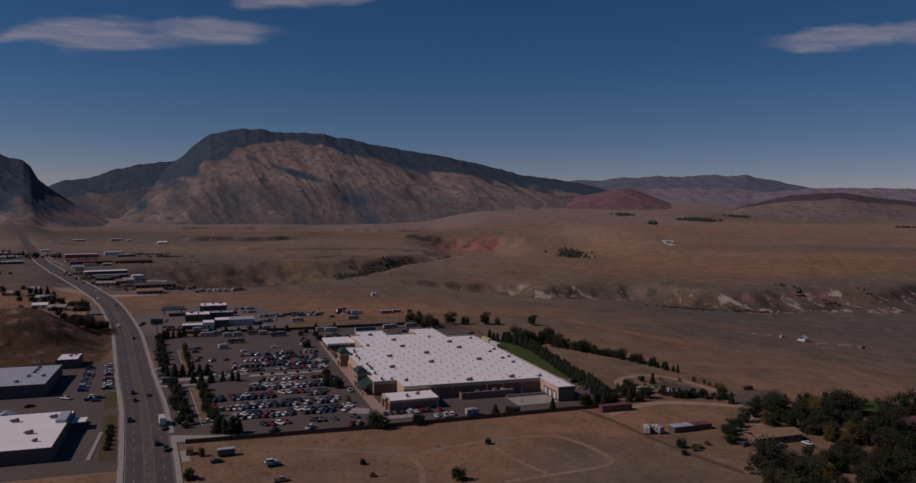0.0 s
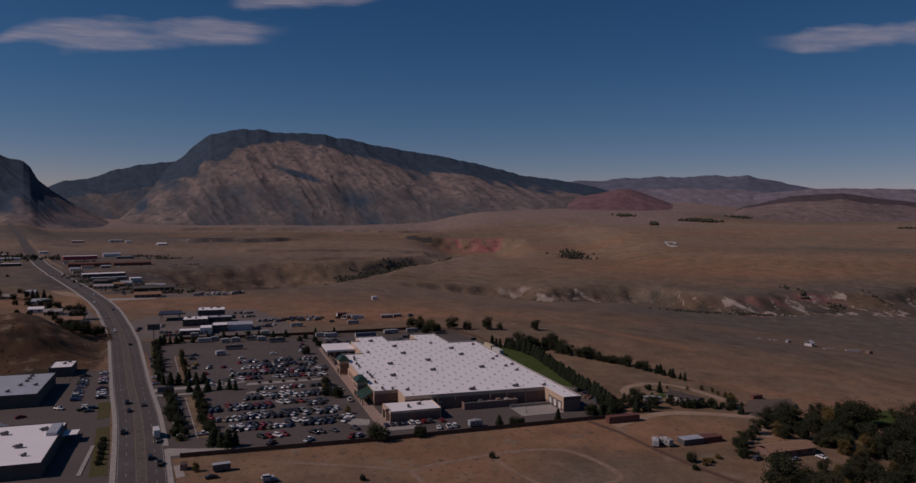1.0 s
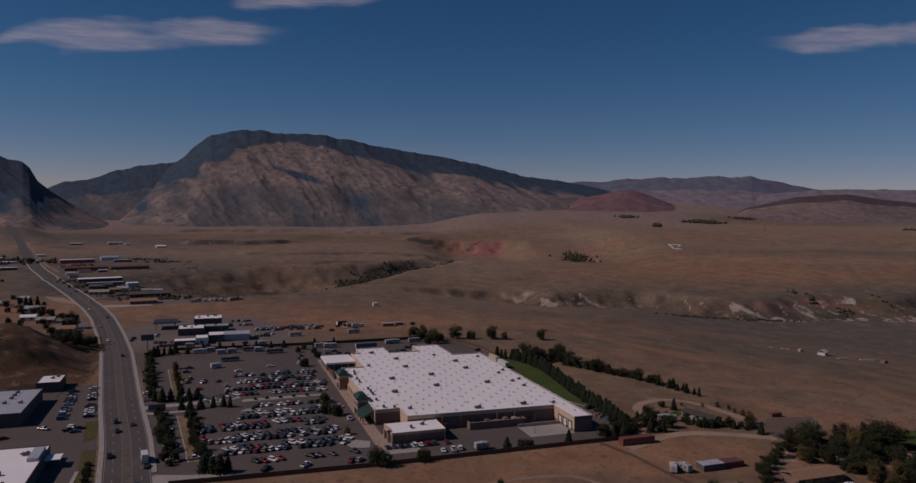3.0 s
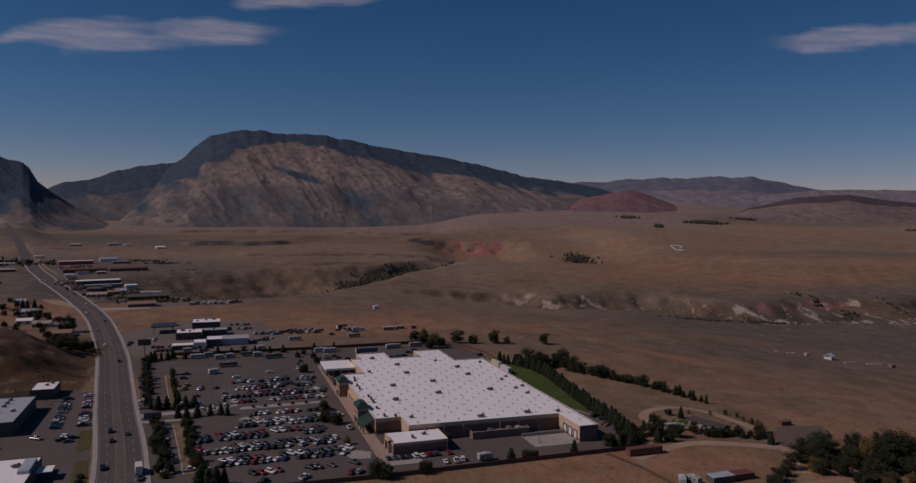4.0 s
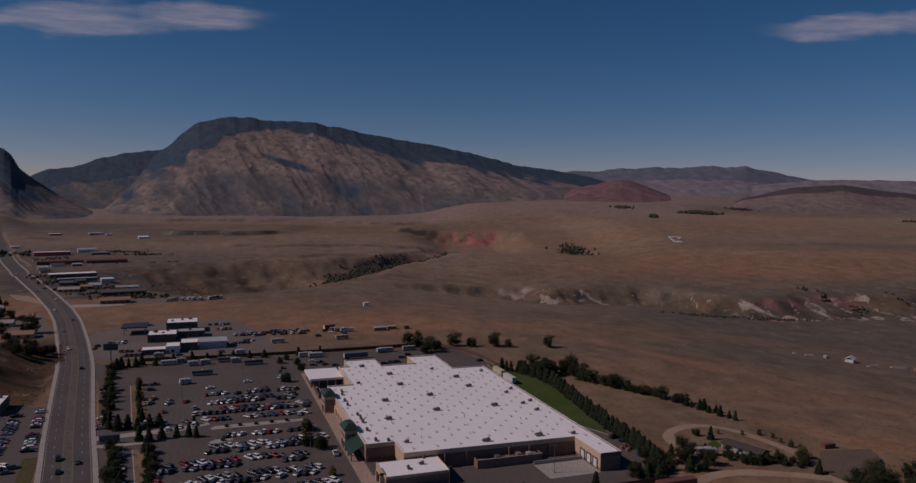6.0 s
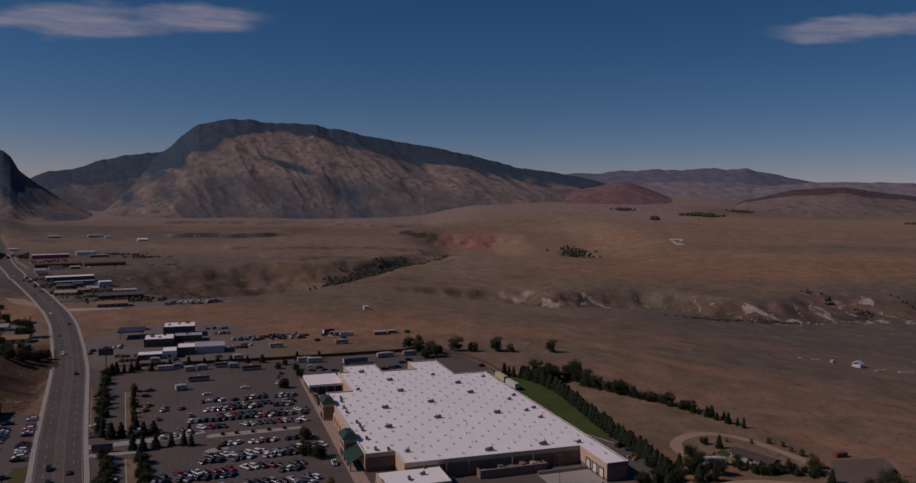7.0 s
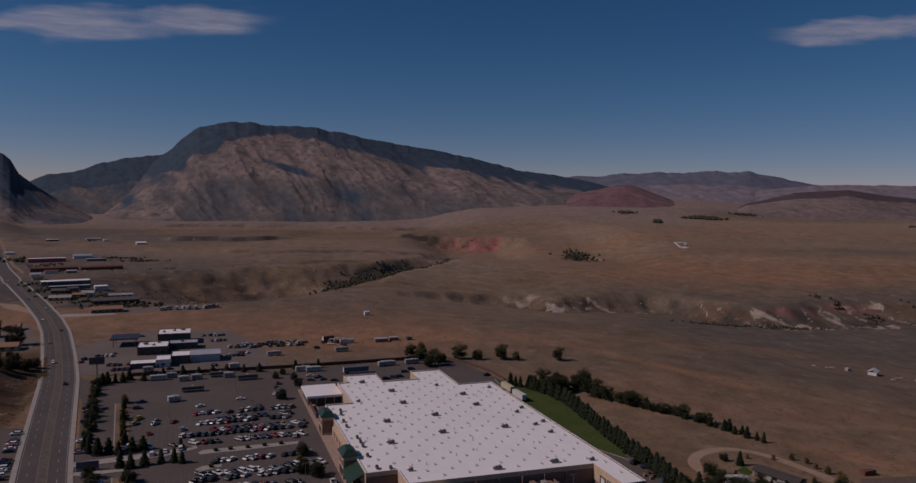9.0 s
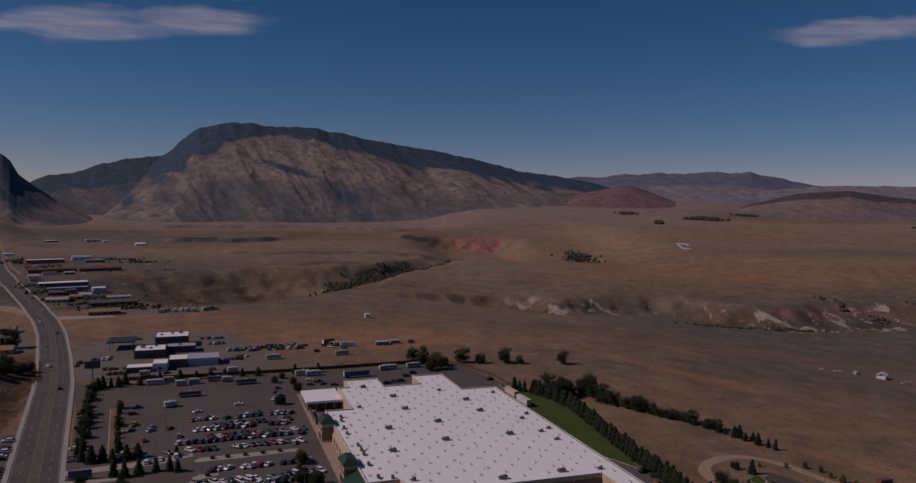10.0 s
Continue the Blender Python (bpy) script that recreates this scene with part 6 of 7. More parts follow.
low_building("shop", "small dark shop with a white flat roof", -83.5, 469, -72, 487, 5.0, M_DARKWALL, M_ROOF, [(-77, 479, "small"), (-75, 483, "small")], windows=False)
# dealers behind the lot
def canopy(x0, y0, x1, y1, h, roof, label):
    b = thing("canopy", label, "canopy", "", pose((x0 + x1) / 2, (y0 + y1) / 2, 0.06))
    w, d = (x1 - x0) / 2, (y1 - y0) / 2
    part("roof", boxes((-w, -d, h - 0.9, w, d, h), bevel=0.05), roof, b)
    for x in (-w + 2, w - 2):
        for y in (-d + 2, d - 2):
            part("post", boxes((x - 0.25, y - 0.25, 0, x + 0.25, y + 0.25, h - 0.9)), M_STEEL, b)
    return b


canopy(-38, 662, -20, 682, 6.0, material("navy_canopy", (0.03, 0.032, 0.06), None, 0.5, 0.6), "dark navy fuel canopy on four posts")
low_building("dealer_building", "dark two-storey dealer building with a white roof", -7, 664, 15, 684, 7.5, M_DARKWALL, M_ROOF, [(-3, 672, "small"), (4, 676, "small"), (10, 678, "large")], windows=True)
low_building("dealer_building", "dark dealer workshop with a white roof", -18, 630, 1, 648, 5.2, M_DARKWALL, M_ROOF, [(-13, 640, "large"), (-5, 644, "small"), (-8, 636, "small")])
low_building("dealer_building", "low dark link building between workshops", 1.2, 644, 20, 656, 4.2, M_DARKWALL, M_GREYMETAL, [(10, 650, "small")])
low_building("shed", "long low white open shed", -19, 589, -4.6, 598, 3.4, M_DARKWALL, M_ROOF, parapet=False)
low_building("shed", "square white-roofed shed beside the fence", -4.2, 590, 4, 602, 4.8, M_WHITE, M_ROOF, parapet=False)
low_building("shed", "white-roofed workshop beside the fence", 4.4, 597, 15.5, 612, 5.0, M_DARKWALL, M_ROOF, windows=False)
low_building("metal_barn", "grey metal barn with a low gable", 16, 599, 34, 614, 5.0, M_GREYMETAL, M_GREYMETAL, pitch=1.3, windows=False)
# farmstead
low_building("farmhouse", "long dark-roofed farmhouse between trees", 225, 320, 243, 327, 2.6, M_OFFWHITE, M_DARKROOF, pitch=1.4, turn=-73, windows=True)
low_building("shed", "low shed with a pale metal roof", 189, 262.5, 199, 267.5, 2.5, M_DARKWALL, M_GREYMETAL, parapet=False, windows=False)
low_building("shed", "low rust-red shed with an open side", 199.6, 263, 208.5, 268, 2.3, M_RUST, M_RUST, parapet=False, windows=False)
low_building("farmhouse", "brown house with a tan shingle roof", 213, 239, 235, 248, 2.8, M_BROWN, M_SHINGLE, pitch=1.5)
low_building("farmhouse", "brick-red roofed house among cottonwoods", 286, 240, 308, 254, 2.8, M_BROWN, material("maroon_shingles", (0.12, 0.055, 0.05), (0.09, 0.045, 0.042), 0.6, 0.9), pitch=2.4, turn=-12)
low_building("container", "long rust-brown metal container by the trees", 175, 299, 191, 302.5, 3.0, M_RUST, M_RUST, parapet=False, windows=False)
low_building("container", "small rust-red container on the grass", 273.5, 319.5, 279.5, 322, 1.9, M_RUST, M_RUST, parapet=False, windows=False)
copy_thing(homes[0], pose(216, 326, 0, 0, 0, -20))
copy_thing(homes[2], pose(178, 267, 0, 0, 0, 60))
copy_thing(homes[2], pose(182.5, 266, 0, 0, 0, 100))
put_car(212, 234.5, 20, rng, 0.0, "blue", "suv")
put_car(207, 240, 15, rng, 0.0, "grey", "suv")
put_car(221, 235, 10, rng, 0.0, "silver", "sedan")
put_car(233, 234, 100, rng, 0.0, "white", "sedan")
slab("pavement", [(266, 315), (290, 311), (283, 300), (250, 283), (249, 298)], 0.05, M_PAD, "bare packed grey soil yard beside the drive")
slab("parking_lot", [(-106, 668), (-88, 672), (-91, 704), (-108, 770), (-126, 780), (-118, 700)], 0.05, M_OLDLOT, "grey gravel yard behind the roadside trees", "parking lot")
slab("lawn", [(284, 262), (318, 262), (322, 278), (296, 282)], 0.05, M_GRASS, "green lawn behind the maroon-roofed house", "lawn")
slab("lawn", [(225, 337), (232, 340.5), (230.5, 334), (226, 331.5)], 0.05, M_GRASS, "small green lawn beside the farmhouse", "lawn")
# homestead on the lower terrace
low_building("farmhouse", "small white house alone on the terrace", 501, 514, 510, 520, 2.8, M_WHITE, M_WHITE, pitch=2.0, windows=True, turn=30)
low_building("shed", "long low white shed on the terrace", 530, 498, 542, 500.2, 1.3, M_OFFWHITE, M_OFFWHITE, parapet=False, windows=False, turn=-22)
low_building("shed", "small pale shed on the terrace", 491, 527, 494, 530, 2.2, M_OFFWHITE, M_GREYMETAL, parapet=False, windows=False)
low_building("shed", "small brown shed on the terrace", 545, 490, 549, 494, 2.4, M_BROWN, M_BROWN, parapet=False, windows=False)
for x, y in [(470, 540), (478, 535), (484, 536), (515, 505), (522, 507), (505, 500)]:
    low_building("trailer_wreck", "pale derelict trailer on the dry terrace", x, y, x + rng.uniform(1.5, 4), y + 1.4, 0.7, M_OFFWHITE, M_OFFWHITE, parapet=False, windows=False, turn=-25)
# sheds and trailers on the orange soil behind the far fence
low_building("shed", "low open shed with a pale roof", 145, 633, 155, 638, 2.6, M_BROWN, M_GREYMETAL, parapet=False, windows=False)
low_building("shed", "small open shed with a pale roof", 157, 637, 164, 641, 2.4, M_BROWN, M_GREYMETAL, parapet=False, windows=False)
low_building("shed", "small dark shed on bare soil", 170, 635, 174, 639, 2.4, M_DARKWALL, M_DARKWALL, parapet=False, windows=False)
low_building("hut", "small white hut on the dry slope", 166, 768, 171, 773, 3.4, M_WHITE, M_WHITE, parapet=False, windows=False)
for k in range(3):
    low_building("box_trailer", "rust red box trailer with a pale end", 112 + 4.2 * k, 640 - 2.6 * k, 121 + 4.2 * k, 642.4 - 2.6 * k, 2.8, M_RUST if k < 2 else M_WHITE, M_GREYMETAL, parapet=False, windows=False, turn=6)
# along the highway towards the canyon
FAR = [("motel", "long bright red motel row with a white roof", -232, 1392, -180, 1404, 6.0, M_REDROOF, M_ROOF, 0), ("motel", "long dark red lodge row", -200, 1240, -141, 1252, 4.5, M_RUST, M_RUST, 2.0), ("motel", "dark red lodge wing with a low roof", -138, 1246, -84, 1257, 4.2, M_RUST, M_RUST, 1.8),
       ("motel", "pale lodge row with a grey roof", -178, 1452, -150, 1462, 5.0, M_WHITE, M_GREYMETAL, 2.5), ("warehouse", "low green-grey warehouse by the highway", -150, 1392, -122, 1402, 4.0, M_UNIT, M_GREYMETAL, 0),
       ("warehouse", "long storage building with a white roof", -156, 1068, -104, 1084, 5.0, M_DARKWALL, M_ROOF, 0), ("warehouse", "small shop building with a white roof", -96, 1046, -82, 1058, 4.5, M_WHITE, M_ROOF, 0), ("house", "small white house by the highway", -186, 1170, -174, 1178, 3.0, M_WHITE, M_GREYMETAL, 2.0),
       ("house", "tan house with a pale roof", -122, 925, -102, 938, 3.2, M_TAN, M_CONCRETE, 1.8), ("house", "brown lodge with a low tan roof", -72, 830, -46, 843, 3.4, M_BROWN, M_SHINGLE, 2.2), ("house", "long dark brown lodge", -78, 889, -36, 902, 3.6, M_RUST, M_DARKWALL, 2.4),
       ("house", "low pale house beside dark trees", -70, 950, -58, 958, 3.0, M_WHITE, M_CONCRETE, 1.6), ("house", "small brown house near the gully", -104, 948, -92, 956, 3.0, M_BROWN, M_SHINGLE, 1.8), ("shed", "long low grey storage shed", -140, 1030, -98, 1038, 3.4, M_UNIT, M_GREYMETAL, 0), ("shed", "red and white shed by the lodge", -176, 1205, -160, 1212, 3.4, M_WHITE, M_RUST, 1.6), ("shed", "low dark shed by the lodge", -150, 1208, -138, 1214, 3.0, M_DARKWALL, M_GREYMETAL, 1.2), ("house", "grey house near the gully", -98, 965, -86, 975, 3.2, M_WHITE, M_GREYMETAL, 2.0), ("house", "dark house beside trees", -130, 985, -116, 995, 3.2, M_DARKWALL, M_DARKWALL, 2.0), ("house", "white farm building far off", -310, 1970, -285, 1985, 4, M_DARKWALL, M_ROOF, 0),
       ("house", "long white building far off", -232, 2003, -200, 2012, 4, M_WHITE, M_ROOF, 0), ("house", "pale building far off", -190, 1960, -178, 1968, 4, M_WHITE, M_ROOF, 0), ("house", "white roofed house far off", -112, 1842, -92, 1855, 4, M_WHITE, M_ROOF, 2.0),
       ("house", "white house far along the highway", -330, 1392, -296, 1404, 4, M_WHITE, M_ROOF, 0), ("house", "long white shed far along the highway", -312, 1268, -268, 1276, 4, M_DARKWALL, M_ROOF, 0), ("house", "white shed beside the highway", -300, 1560, -286, 1570, 4, M_WHITE, M_ROOF, 0),
       ("house", "grey-roofed house behind the cut bank", -114, 668, -96, 680, 3.2, M_TAN, M_SHINGLE, 2.0), ("house", "white house behind the cut bank", -134, 722, -120, 732, 3.2, M_TAN, M_CONCRETE, 2.0), ("house", "tan house behind the cut bank", -124, 752, -112, 762, 3.2, M_TAN, M_SHINGLE, 2.0),
       ("house", "pale house behind the trees", -160, 800, -144, 810, 3.2, M_WHITE, M_GREYMETAL, 2.0), ("house", "white house among trees by the highway", -150, 742, -138, 750, 3.2, M_WHITE, M_ROOF, 1.8)]
FAR += [("shed", "small dark shed among thickets", -118, 1010, -108, 1018, 3.0, M_DARKWALL, M_DARKWALL, 1.4), ("house", "pale house with a dark roof", -176, 1128, -164, 1138, 3.2, M_TAN, M_DARKROOF, 1.8), ("shed", "grey machine shed by the gully", -66, 985, -50, 993, 3.6, M_GREYMETAL, M_GREYMETAL, 1.2),
        ("house", "white cabin in a row by the lodge", -216, 1300, -208, 1308, 3.0, M_WHITE, M_DARKROOF, 1.6), ("house", "brown cabin in a row by the lodge", -196, 1306, -188, 1314, 3.0, M_BROWN, M_DARKROOF, 1.6), ("house", "low tan house across the highway", -196, 848, -184, 858, 3.0, M_TAN, M_CONCRETE, 1.6),
        ("house", "white house across the highway", -182, 884, -172, 893, 3.0, M_WHITE, M_GREYMETAL, 1.8), ("shed", "dark barn far across the highway", -352, 1470, -334, 1482, 5.0, M_DARKWALL, M_ROOF, 0), ("shed", "long dark shed across the highway", -338, 1300, -300, 1308, 4.0, M_DARKWALL, M_DARKWALL, 0)]
for nm, label, x0, y0, x1, y1, h, wall, roof, pitch in FAR:
    low_building(nm, label, x0, y0, x1, y1, h, wall, roof, pitch=pitch, turn=14 if y0 > 1000 else (8 if x0 > -95 else 0), windows=y0 < 1000, parapet=False)
for k in range(9):
    copy_thing(homes[(2, 0, 2, 2, 0, 0, 2, 1, 2)[k]], pose(-12 + 6.2 * k + rng.uniform(-2.5, 2.5), 836 + 0.4 * k + rng.uniform(-3, 3), 0.06, 0, 0, 62 + rng.uniform(-30, 30)))
slab("parking_lot", [(-80, 822), (-20, 826), (50, 822), (50, 846), (-20, 858), (-60, 862)], 0.06, M_OLDLOT, "grey gravel yard of a trailer park", "parking lot")
slab("pavement", [(-105, 820), (-88, 812), (-48, 818), (-52, 826), (-92, 832)], 0.1, M_CONCRETE, "pale concrete forecourt beside the highway")
slab("pavement", [(-165, 920), (-145, 905), (-118, 850), (-124, 846), (-150, 880)], 0.05, M_DIRT, "pale gravel pull-out beside the highway")


# ---- fences, poles, signs ----
def fence(line, h, label, step=2.4):
    f = thing("fence", label, "fence", "fences")
    for a, b in zip(line, line[1:]):
        a, b = Vector(a), Vector(b)
        n = max(1, int((b - a).length / (step * 6)))
        for k in range(n):
            p, q = a.lerp(b, k / n), a.lerp(b, (k + 1) / n)
            d = (q - p).normalized()
            nn = Vector((-d.y, d.x)) * 0.04
            part("panel", prism([(p.x + nn.x, p.y + nn.y), (q.x + nn.x, q.y + nn.y), (q.x - nn.x, q.y - nn.y), (p.x - nn.x, p.y - nn.y)], 0.05, h), M_FENCE, f)
            part("post", boxes((p.x - 0.09, p.y - 0.09, 0, p.x + 0.09, p.y + 0.09, h + 0.12)), M_FENCE, f)
    return f


fence([(-9, 309), (30, 307.5), (70, 306), (110, 306.5), (160, 307), (184, 307)], 1.9, "dark weathered wooden fence along the lot")
fence([(-16, 570), (20, 567.5), (70, 566), (120, 567), (174, 569)], 2.2, "dark wooden fence behind the lot")
fence([(174, 569), (186, 545), (192, 520), (193, 500)], 2.0, "low dark fence behind the store drive")
fence([(167, 304), (172, 285), (174, 262), (178, 236), (184, 214)], 1.3, "low brown wooden fence across the dry field")


def light_pole(x, y, h=11.0):
    p = thing("lamp_post", "tall thin grey lamp post in the lot", "lamp post", "lamp posts", pose(x, y, PARK_Z))
    part("base", tube(0.35, 0.35, 0, 0.8, 8), M_CONCRETE, p)
    part("pole", tube(0.12, 0.07, 0.8, h, 6), M_STEEL, p)
    part("head", boxes((-1.1, -0.2, h, -0.2, 0.2, h + 0.18)), M_UNIT, p)
    part("head", boxes((0.2, -0.2, h, 1.1, 0.2, h + 0.18)), M_UNIT, p)
    return p


first = light_pole(8, 472)
for x, y in [(45, 456), (30, 383), (58, 366), (146, 327), (100, 318), (40, 520)]:
    copy_thing(first, pose(x, y, PARK_Z))


def power_pole(x, y, h=13.0):
    p = thing("power_pole", "weathered wooden power pole with crossarm", "power pole", "power poles", pose(x, y, float(land(x, y)) - 0.1))
    part("pole", tube(0.28, 0.18, 0, h, 6), M_FENCE, p)
    part("crossarm", boxes((-1.6, -0.1, h - 1.2, 1.6, 0.1, h - 0.9)), M_FENCE, p)
    return p


pp = power_pole(*xy(1900, 495), 22)
for u, v in [(2050, 150), (2000, 640), (2100, 860), (1960, 330)]:
    x, y = xy(u, v)
    copy_thing(pp, pose(x, y, float(land(x, y)) - 0.1))

bb = thing("billboard", "dark roadside billboard on a steel post", "sign", "", pose(-36, 578, 0))
part("post", tube(0.4, 0.35, 0, 7.0, 10), M_STEEL, bb)
part("panel", boxes((-4.2, -0.3, 7.0, 4.2, 0.3, 11.0), bevel=0.04), M_DARKWALL, bb)
part("catwalk", boxes((-4.2, -1.0, 6.7, 4.2, 0.9, 6.85)), M_STEEL, bb)
sg = thing("entrance_sign", "dark blue store sign on a low base", "sign", "", pose(-19.5, 413.5, 0))
part("base", boxes((-4, -0.6, 0, 4, 0.6, 1.0)), M_CONCRETE, sg)
part("panel", boxes((-4, -0.4, 1.0, 4, 0.4, 3.6)), material("slate_blue_sign", (0.05, 0.06, 0.10), None, 0.6, 0.5), sg)
# small yards of the dirt field
ys = thing("utility_cabinet", "dark utility trailer on the dry field", "trailer", "", pose(6, 290, 0, 0, 0, 6))
part("body", boxes((-3.2, -1.2, 0.6, 3.2, 1.2, 2.8), bevel=0.06), M_DARKWALL, ys)
part("roof", boxes((-3.25, -1.25, 2.81, 3.25, 1.25, 2.9)), M_GREYMETAL, ys)
for x in (-1, 1):
    for y in (-1.1, 1.1):
        part("wheel", wheel_at(x, y, 0.35), M_TYRE, ys)
put_car(21.8, 276.4, 8, rng, 0.0, "white", "suv")
put_car(22.6, 272.8, 6, rng, 0.0, "blue", "pickup")
put_car(23.5, 257, 10, rng, 0.0, "beige", "pickup")
put_car(2.6, 283, 5, rng, 0.0, "black", "sedan")
put_car(-6, 268, 20, rng, 0.0, "black", "suv")
slab("pavement", [(-11, 300), (-8.5, 301), (-6.5, 288), (-9.5, 287)], 0.06, M_CONCRETE, "small pale concrete pad by the highway")
low_building("shed", "small brown roadside shed", -8.5, 294, -6, 298, 2.2, M_BROWN, M_FENCE, parapet=False, windows=False)

# whitewashed figure of stones on the far slope
wf = thing("stone_figure", "whitewashed stone outline laid on the far slope", "landmark")
cu, cv = 1640, 474
frame_lines = [((-60, -4), (-60, 11)), ((-60, -4), (60, -15)), ((60, -15), (60, 10)), ((0, 5), (55, 10))]
for (a0, b0), (a1, b1) in frame_lines:
    bm = bmesh.new()
    n = 10
    row = []
    d = Vector((a1 - a0, b1 - b0)).normalized()
    for k in range(n + 1):
        u_ = cu + a0 + (a1 - a0) * k / n
        v_ = (cv + b0 + (b1 - b0) * k / n) * u_ / cu
        for s in (-1, 1):
            w = 15.0 if abs(d.x) < 0.5 else 2.6
            px, py = xy(u_ - d.y * w * s, v_ + d.x * w * s)
            row.append(bm.verts.new((px, py, float(land(px, py)) + 0.7)))
    for k in range(n):
        bm.faces.new((row[2 * k], row[2 * k + 1], row[2 * k + 3], row[2 * k + 2]))
    bmesh.ops.solidify(bm, geom=bm.faces[:], thickness=0.9)
    part("stone_line", bm, M_STONE, wf)


# ---- brush, groves and rocks of the open land ----
def scatter(name, label, spots, mat, category="brush"):
    me = clumps(name, spots, mat)
    return tagged(new(name, me), label, category, kind="stuff")


gen = np.random.default_rng(5)


def spots_at(u, v, size, flat=0.75, lift=0.3):
    x, y = xy(np.asarray(u), np.asarray(v))
    z = land(x, y)
    s = np.broadcast_to(size, np.shape(u))
    return [(float(a), float(b), float(c + lift * d), float(d), flat) for a, b, c, d in zip(x, y, z, s)]


M_SAGE = material("sagebrush", (0.12, 0.10, 0.07), (0.15, 0.12, 0.082), 0.05, 0.95, spec=0.1)
# leaf tone lifted towards grey, so haze over the groves sits in the colour
M_GROVE = material("grove_leaves", (0.046, 0.046, 0.032), (0.066, 0.062, 0.042), 0.05, 0.95, spec=0.1)
M_ROCK = material("pale_cliff_rock", (0.27, 0.21, 0.17), (0.19, 0.14, 0.115), 0.05, 0.95, spec=0.1)
M_REDROCK = material("red_cliff_rock", (0.30, 0.12, 0.09), (0.23, 0.10, 0.08), 0.03, 0.95, spec=0.1)
# sagebrush by chance over the open land
n = 1500
u = gen.uniform(590, 1900, n) ** 1.0
v = gen.uniform(-0.55, 0.66, n) * u
keep = (np.abs(xy(u, v)[0] - road_centre(xy(u, v)[1])) > 25) & ~((xy(u, v)[0] < 205) & (xy(u, v)[1] < 730))
dens = fbm(u, v, 160, 3, 22) > -0.1
keep &= dens
scatter("sagebrush", "scattered grey-green sagebrush on the dry land", spots_at(u[keep], v[keep], gen.uniform(0.25, 0.75, n)[keep]), M_SAGE)
# brush of the near field
n = 700
x, y = gen.uniform(-5, 330, n), gen.uniform(150, 305, n)
ok = (fbm(x, y, 30, 3, 33) > 0.15)
scatter("sagebrush", "low dry brush on the fenced field", [(float(a), float(b), float(land(a, b)) + 0.1, float(c), 0.7) for a, b, c in zip(x[ok], y[ok], gen.uniform(0.12, 0.38, n)[ok])], M_SAGE)
# tufts on the cut bank beside the highway
n = 2600
x, y = gen.uniform(-235, -60, n), gen.uniform(455, 640, n)
ok = fbm(x, y, 24, 3, 41) > -0.15
scatter("dry_tufts", "dark dry brush tufts on the brown cut bank", [(float(a), float(b), float(land(a, b)) + 0.1, float(c), 0.7) for a, b, c in zip(x[ok], y[ok], gen.uniform(0.2, 0.65, n)[ok])], material("dry_brush", (0.06, 0.042, 0.026), (0.09, 0.062, 0.036), 0.1, 0.95, spec=0.1))
# trees and brush down in the canyon, in the bank's clefts and far groves
sp = []
for k0, k1, num, width, size in ((0.0, 3.6, 260, 65, 1.2), (3.9, 6.2, 520, 18, 3.4), (6.2, 7.6, 90, 9, 2.4)):
    t = gen.uniform(k0, k1, num)
    cu_ = np.interp(t, range(len(CANYON)), [q[0] for q in CANYON])
    cv_ = np.interp(t, range(len(CANYON)), [q[1] for q in CANYON])
    sp += spots_at(cu_ + gen.normal(0, width, num), cv_ + gen.normal(0, width * 0.6, num), gen.uniform(0.5, 1.0, num) * size, 0.9, 0.5)
sp += spots_at(gen.normal(1690, 48, 150), gen.normal(268, 15, 150), gen.uniform(2.0, 4.5, 150), 0.9, 0.5)
for cu_, cv_, du, dv, num, size in [(2790, 915, 20, 50, 260, 8), (3000, 1150, 15, 40, 90, 6), (2560, 682, 8, 8, 26, 9), (2900, 650, 14, 32, 80, 6), (2500, 1560, 20, 50, 40, 6),
                                    
                                    (1050, 490, 8, 4, 12, 3), (1015, 520, 12, 7, 18, 3), (1075, 478, 6, 3, 8, 3.4), (1030, 585, 12, 6, 12, 2.6), (958, 300, 4, 40, 90, 2.0), (955, 385, 4, 34, 70, 2.0), (960, -700, 30, 70, 160, 4.5), (1250, -780, 30, 80, 120, 5), (1300, -880, 30, 60, 100, 5)]:
    sp += spots_at(gen.normal(cu_, du, num), gen.normal(cv_, dv * 0.6, num), gen.uniform(0.5, 1.1, num) * size, 0.85, 0.5)
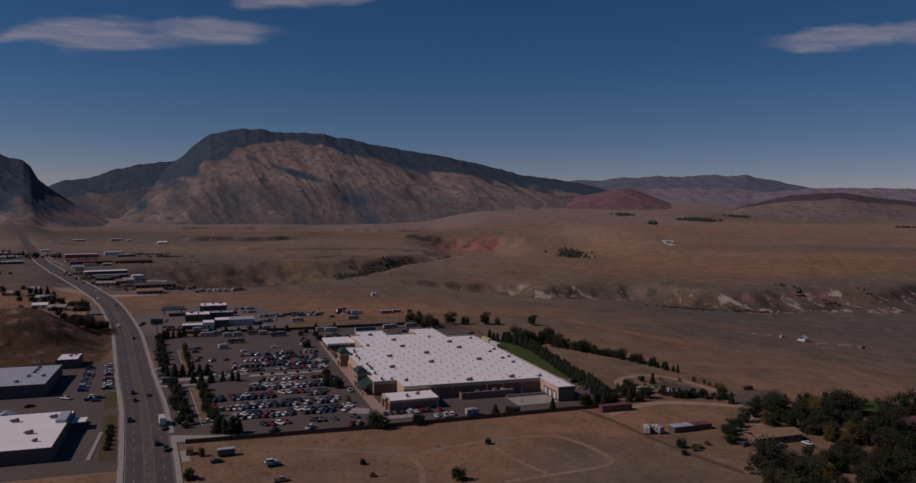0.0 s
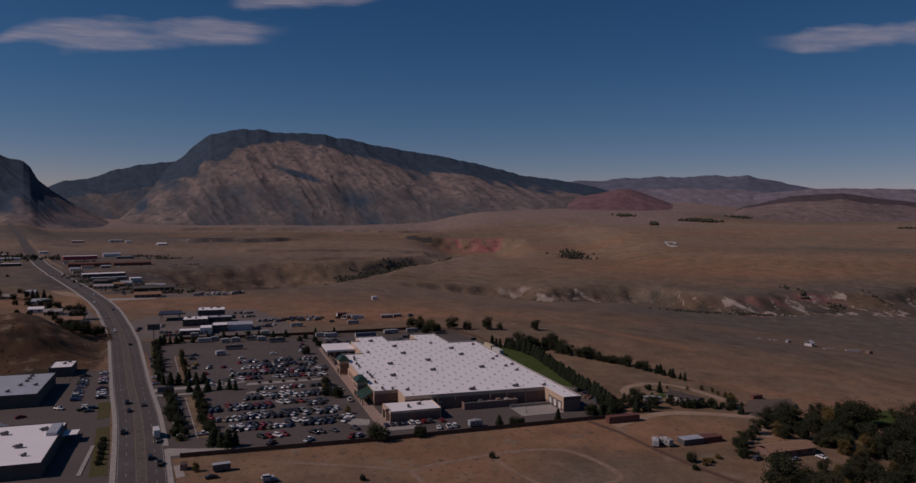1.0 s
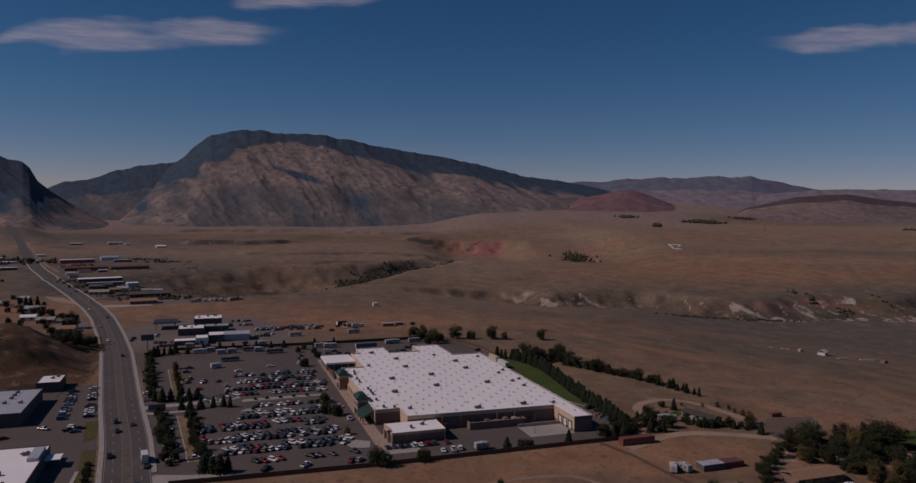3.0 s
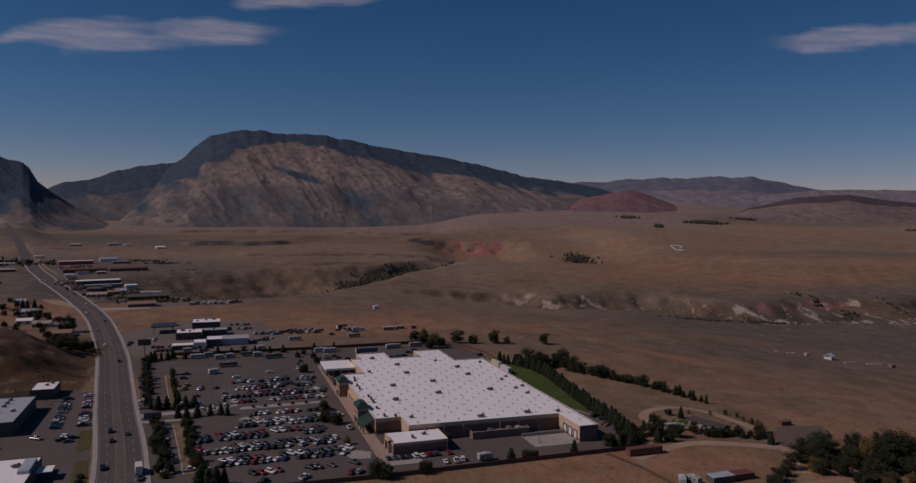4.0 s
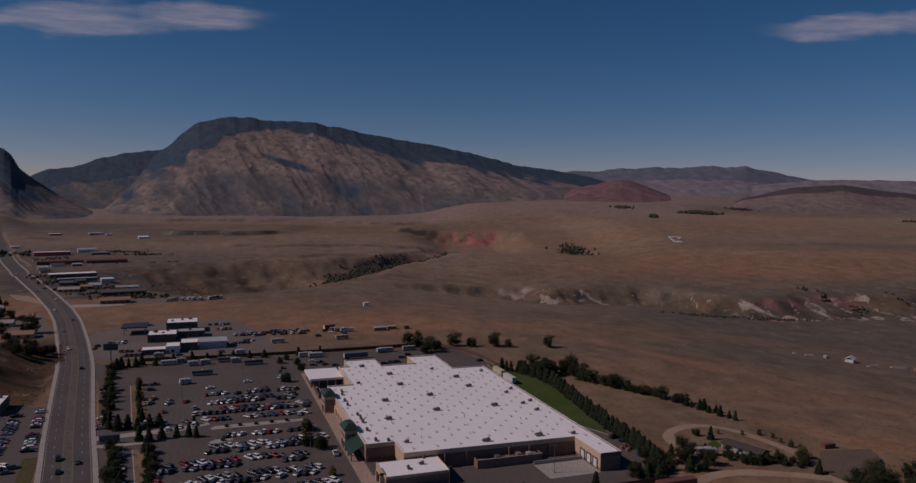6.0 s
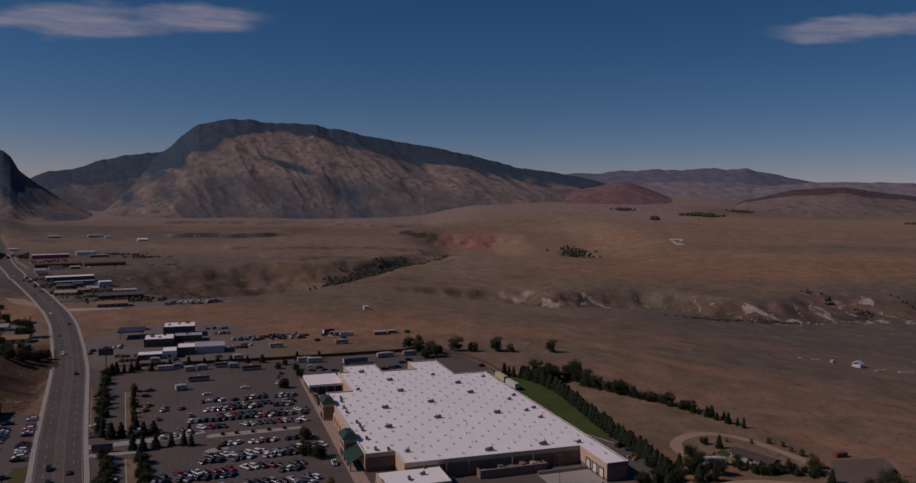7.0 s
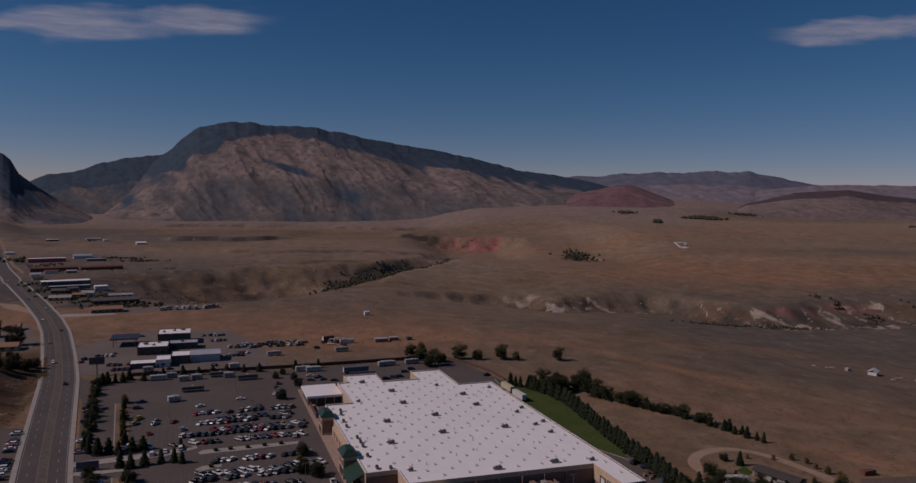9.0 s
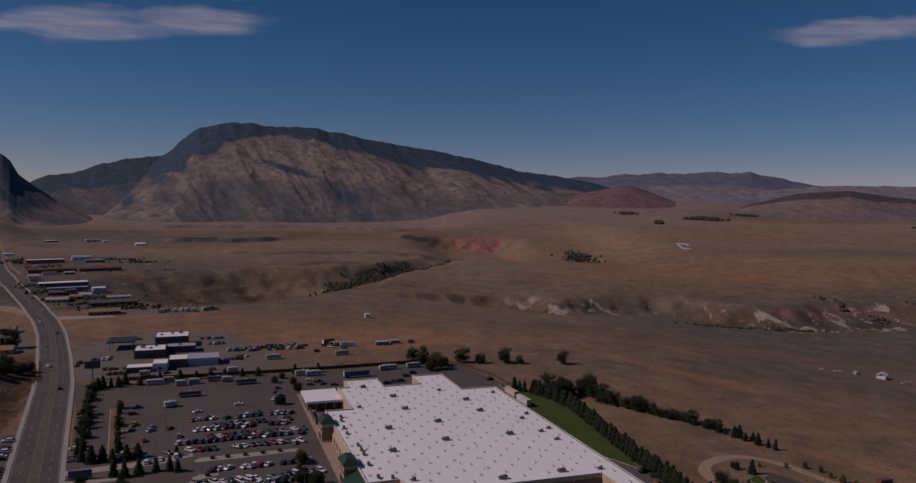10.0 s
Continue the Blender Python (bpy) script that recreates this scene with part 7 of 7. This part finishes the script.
# thickets between the buildings beside the highway: place, reach along and across, number
for tx, ty, dx, dy, num in [(-142, 1006, 10, 8, 34), (-128, 1040, 9, 6, 20), (-102, 944, 16, 7, 46), (-75, 958, 14, 8, 44), (-53, 874, 14, 5, 36), (-34, 866, 12, 5, 30), (-158, 1072, 9, 8, 26), (-70, 1392, 26, 9, 46), (-96, 1440, 20, 9, 40),
                            (-120, 1456, 10, 6, 22), (-216, 1984, 9, 8, 16), (-190, 1330, 10, 12, 22), (-168, 1230, 8, 8, 14), (-112, 1000, 9, 5, 18), (-90, 905, 10, 5, 20)]:
    px, py = gen.normal(tx, dx, num), gen.normal(ty, dy, num)
    sp += [(float(a), float(b), float(land(a, b)) + 0.9, float(c), 0.85) for a, b, c in zip(px, py, gen.uniform(1.1, 2.7, num))]
scatter("grove", "dark green cottonwoods and junipers in folds of the land", sp, M_GROVE, "trees")
# rock ledges of the river bank
sp, sr = [], []
for v0, v1, num in ((40, 150, 26), (185, 215, 8), (240, 300, 6), (330, 480, 18), (560, 720, 8)):
    v = gen.uniform(v0, v1, num)
    b = bank_line(v)
    sp += spots_at(b + gen.uniform(5, 50, num), v, gen.uniform(0.8, 2.6, num), 0.6, -0.1)
v = gen.uniform(270, 400, 18)
sr += spots_at(bank_line(v) + gen.uniform(5, 45, 18), v, gen.uniform(1.0, 2.2, 18), 0.5, -0.2)
u = gen.normal(2110, 26, 50)
sr += spots_at(u, gen.normal(40, 45, 50), gen.uniform(1.5, 3.5, 50), 0.7, -0.3)
scatter("rock_ledges", "pale eroded rock ledges along the river bank", sp, M_ROCK, "rocks")
scatter("red_rocks", "broken red sandstone outcrop", sr, M_REDROCK, "rocks")

# stall lines of the lot, one sheet of paint
v, f = [], []
for y0, x0, x1 in [(475, -6, 66), (464, -6, 66), (447, -6, 66), (433, -6, 66), (408, 24, 66), (391.5, 0, 66), (374, 0, 56), (357, 2, 62), (340.5, 10, 64)]:
    for x in np.arange(x0, x1, 2.75):
        b = len(v)
        v += [(x - 1.43, y0 - 5.2, 0.065), (x - 1.3, y0 - 5.2, 0.065), (x - 1.3, y0 + 5.2, 0.065), (x - 1.43, y0 + 5.2, 0.065)]
        f.append((b, b + 1, b + 2, b + 3))
tagged(new("stall_lines", mesh_from("stall_lines", v, f, M_FADED)), "faded white parking stall lines", "road marking", kind="stuff")
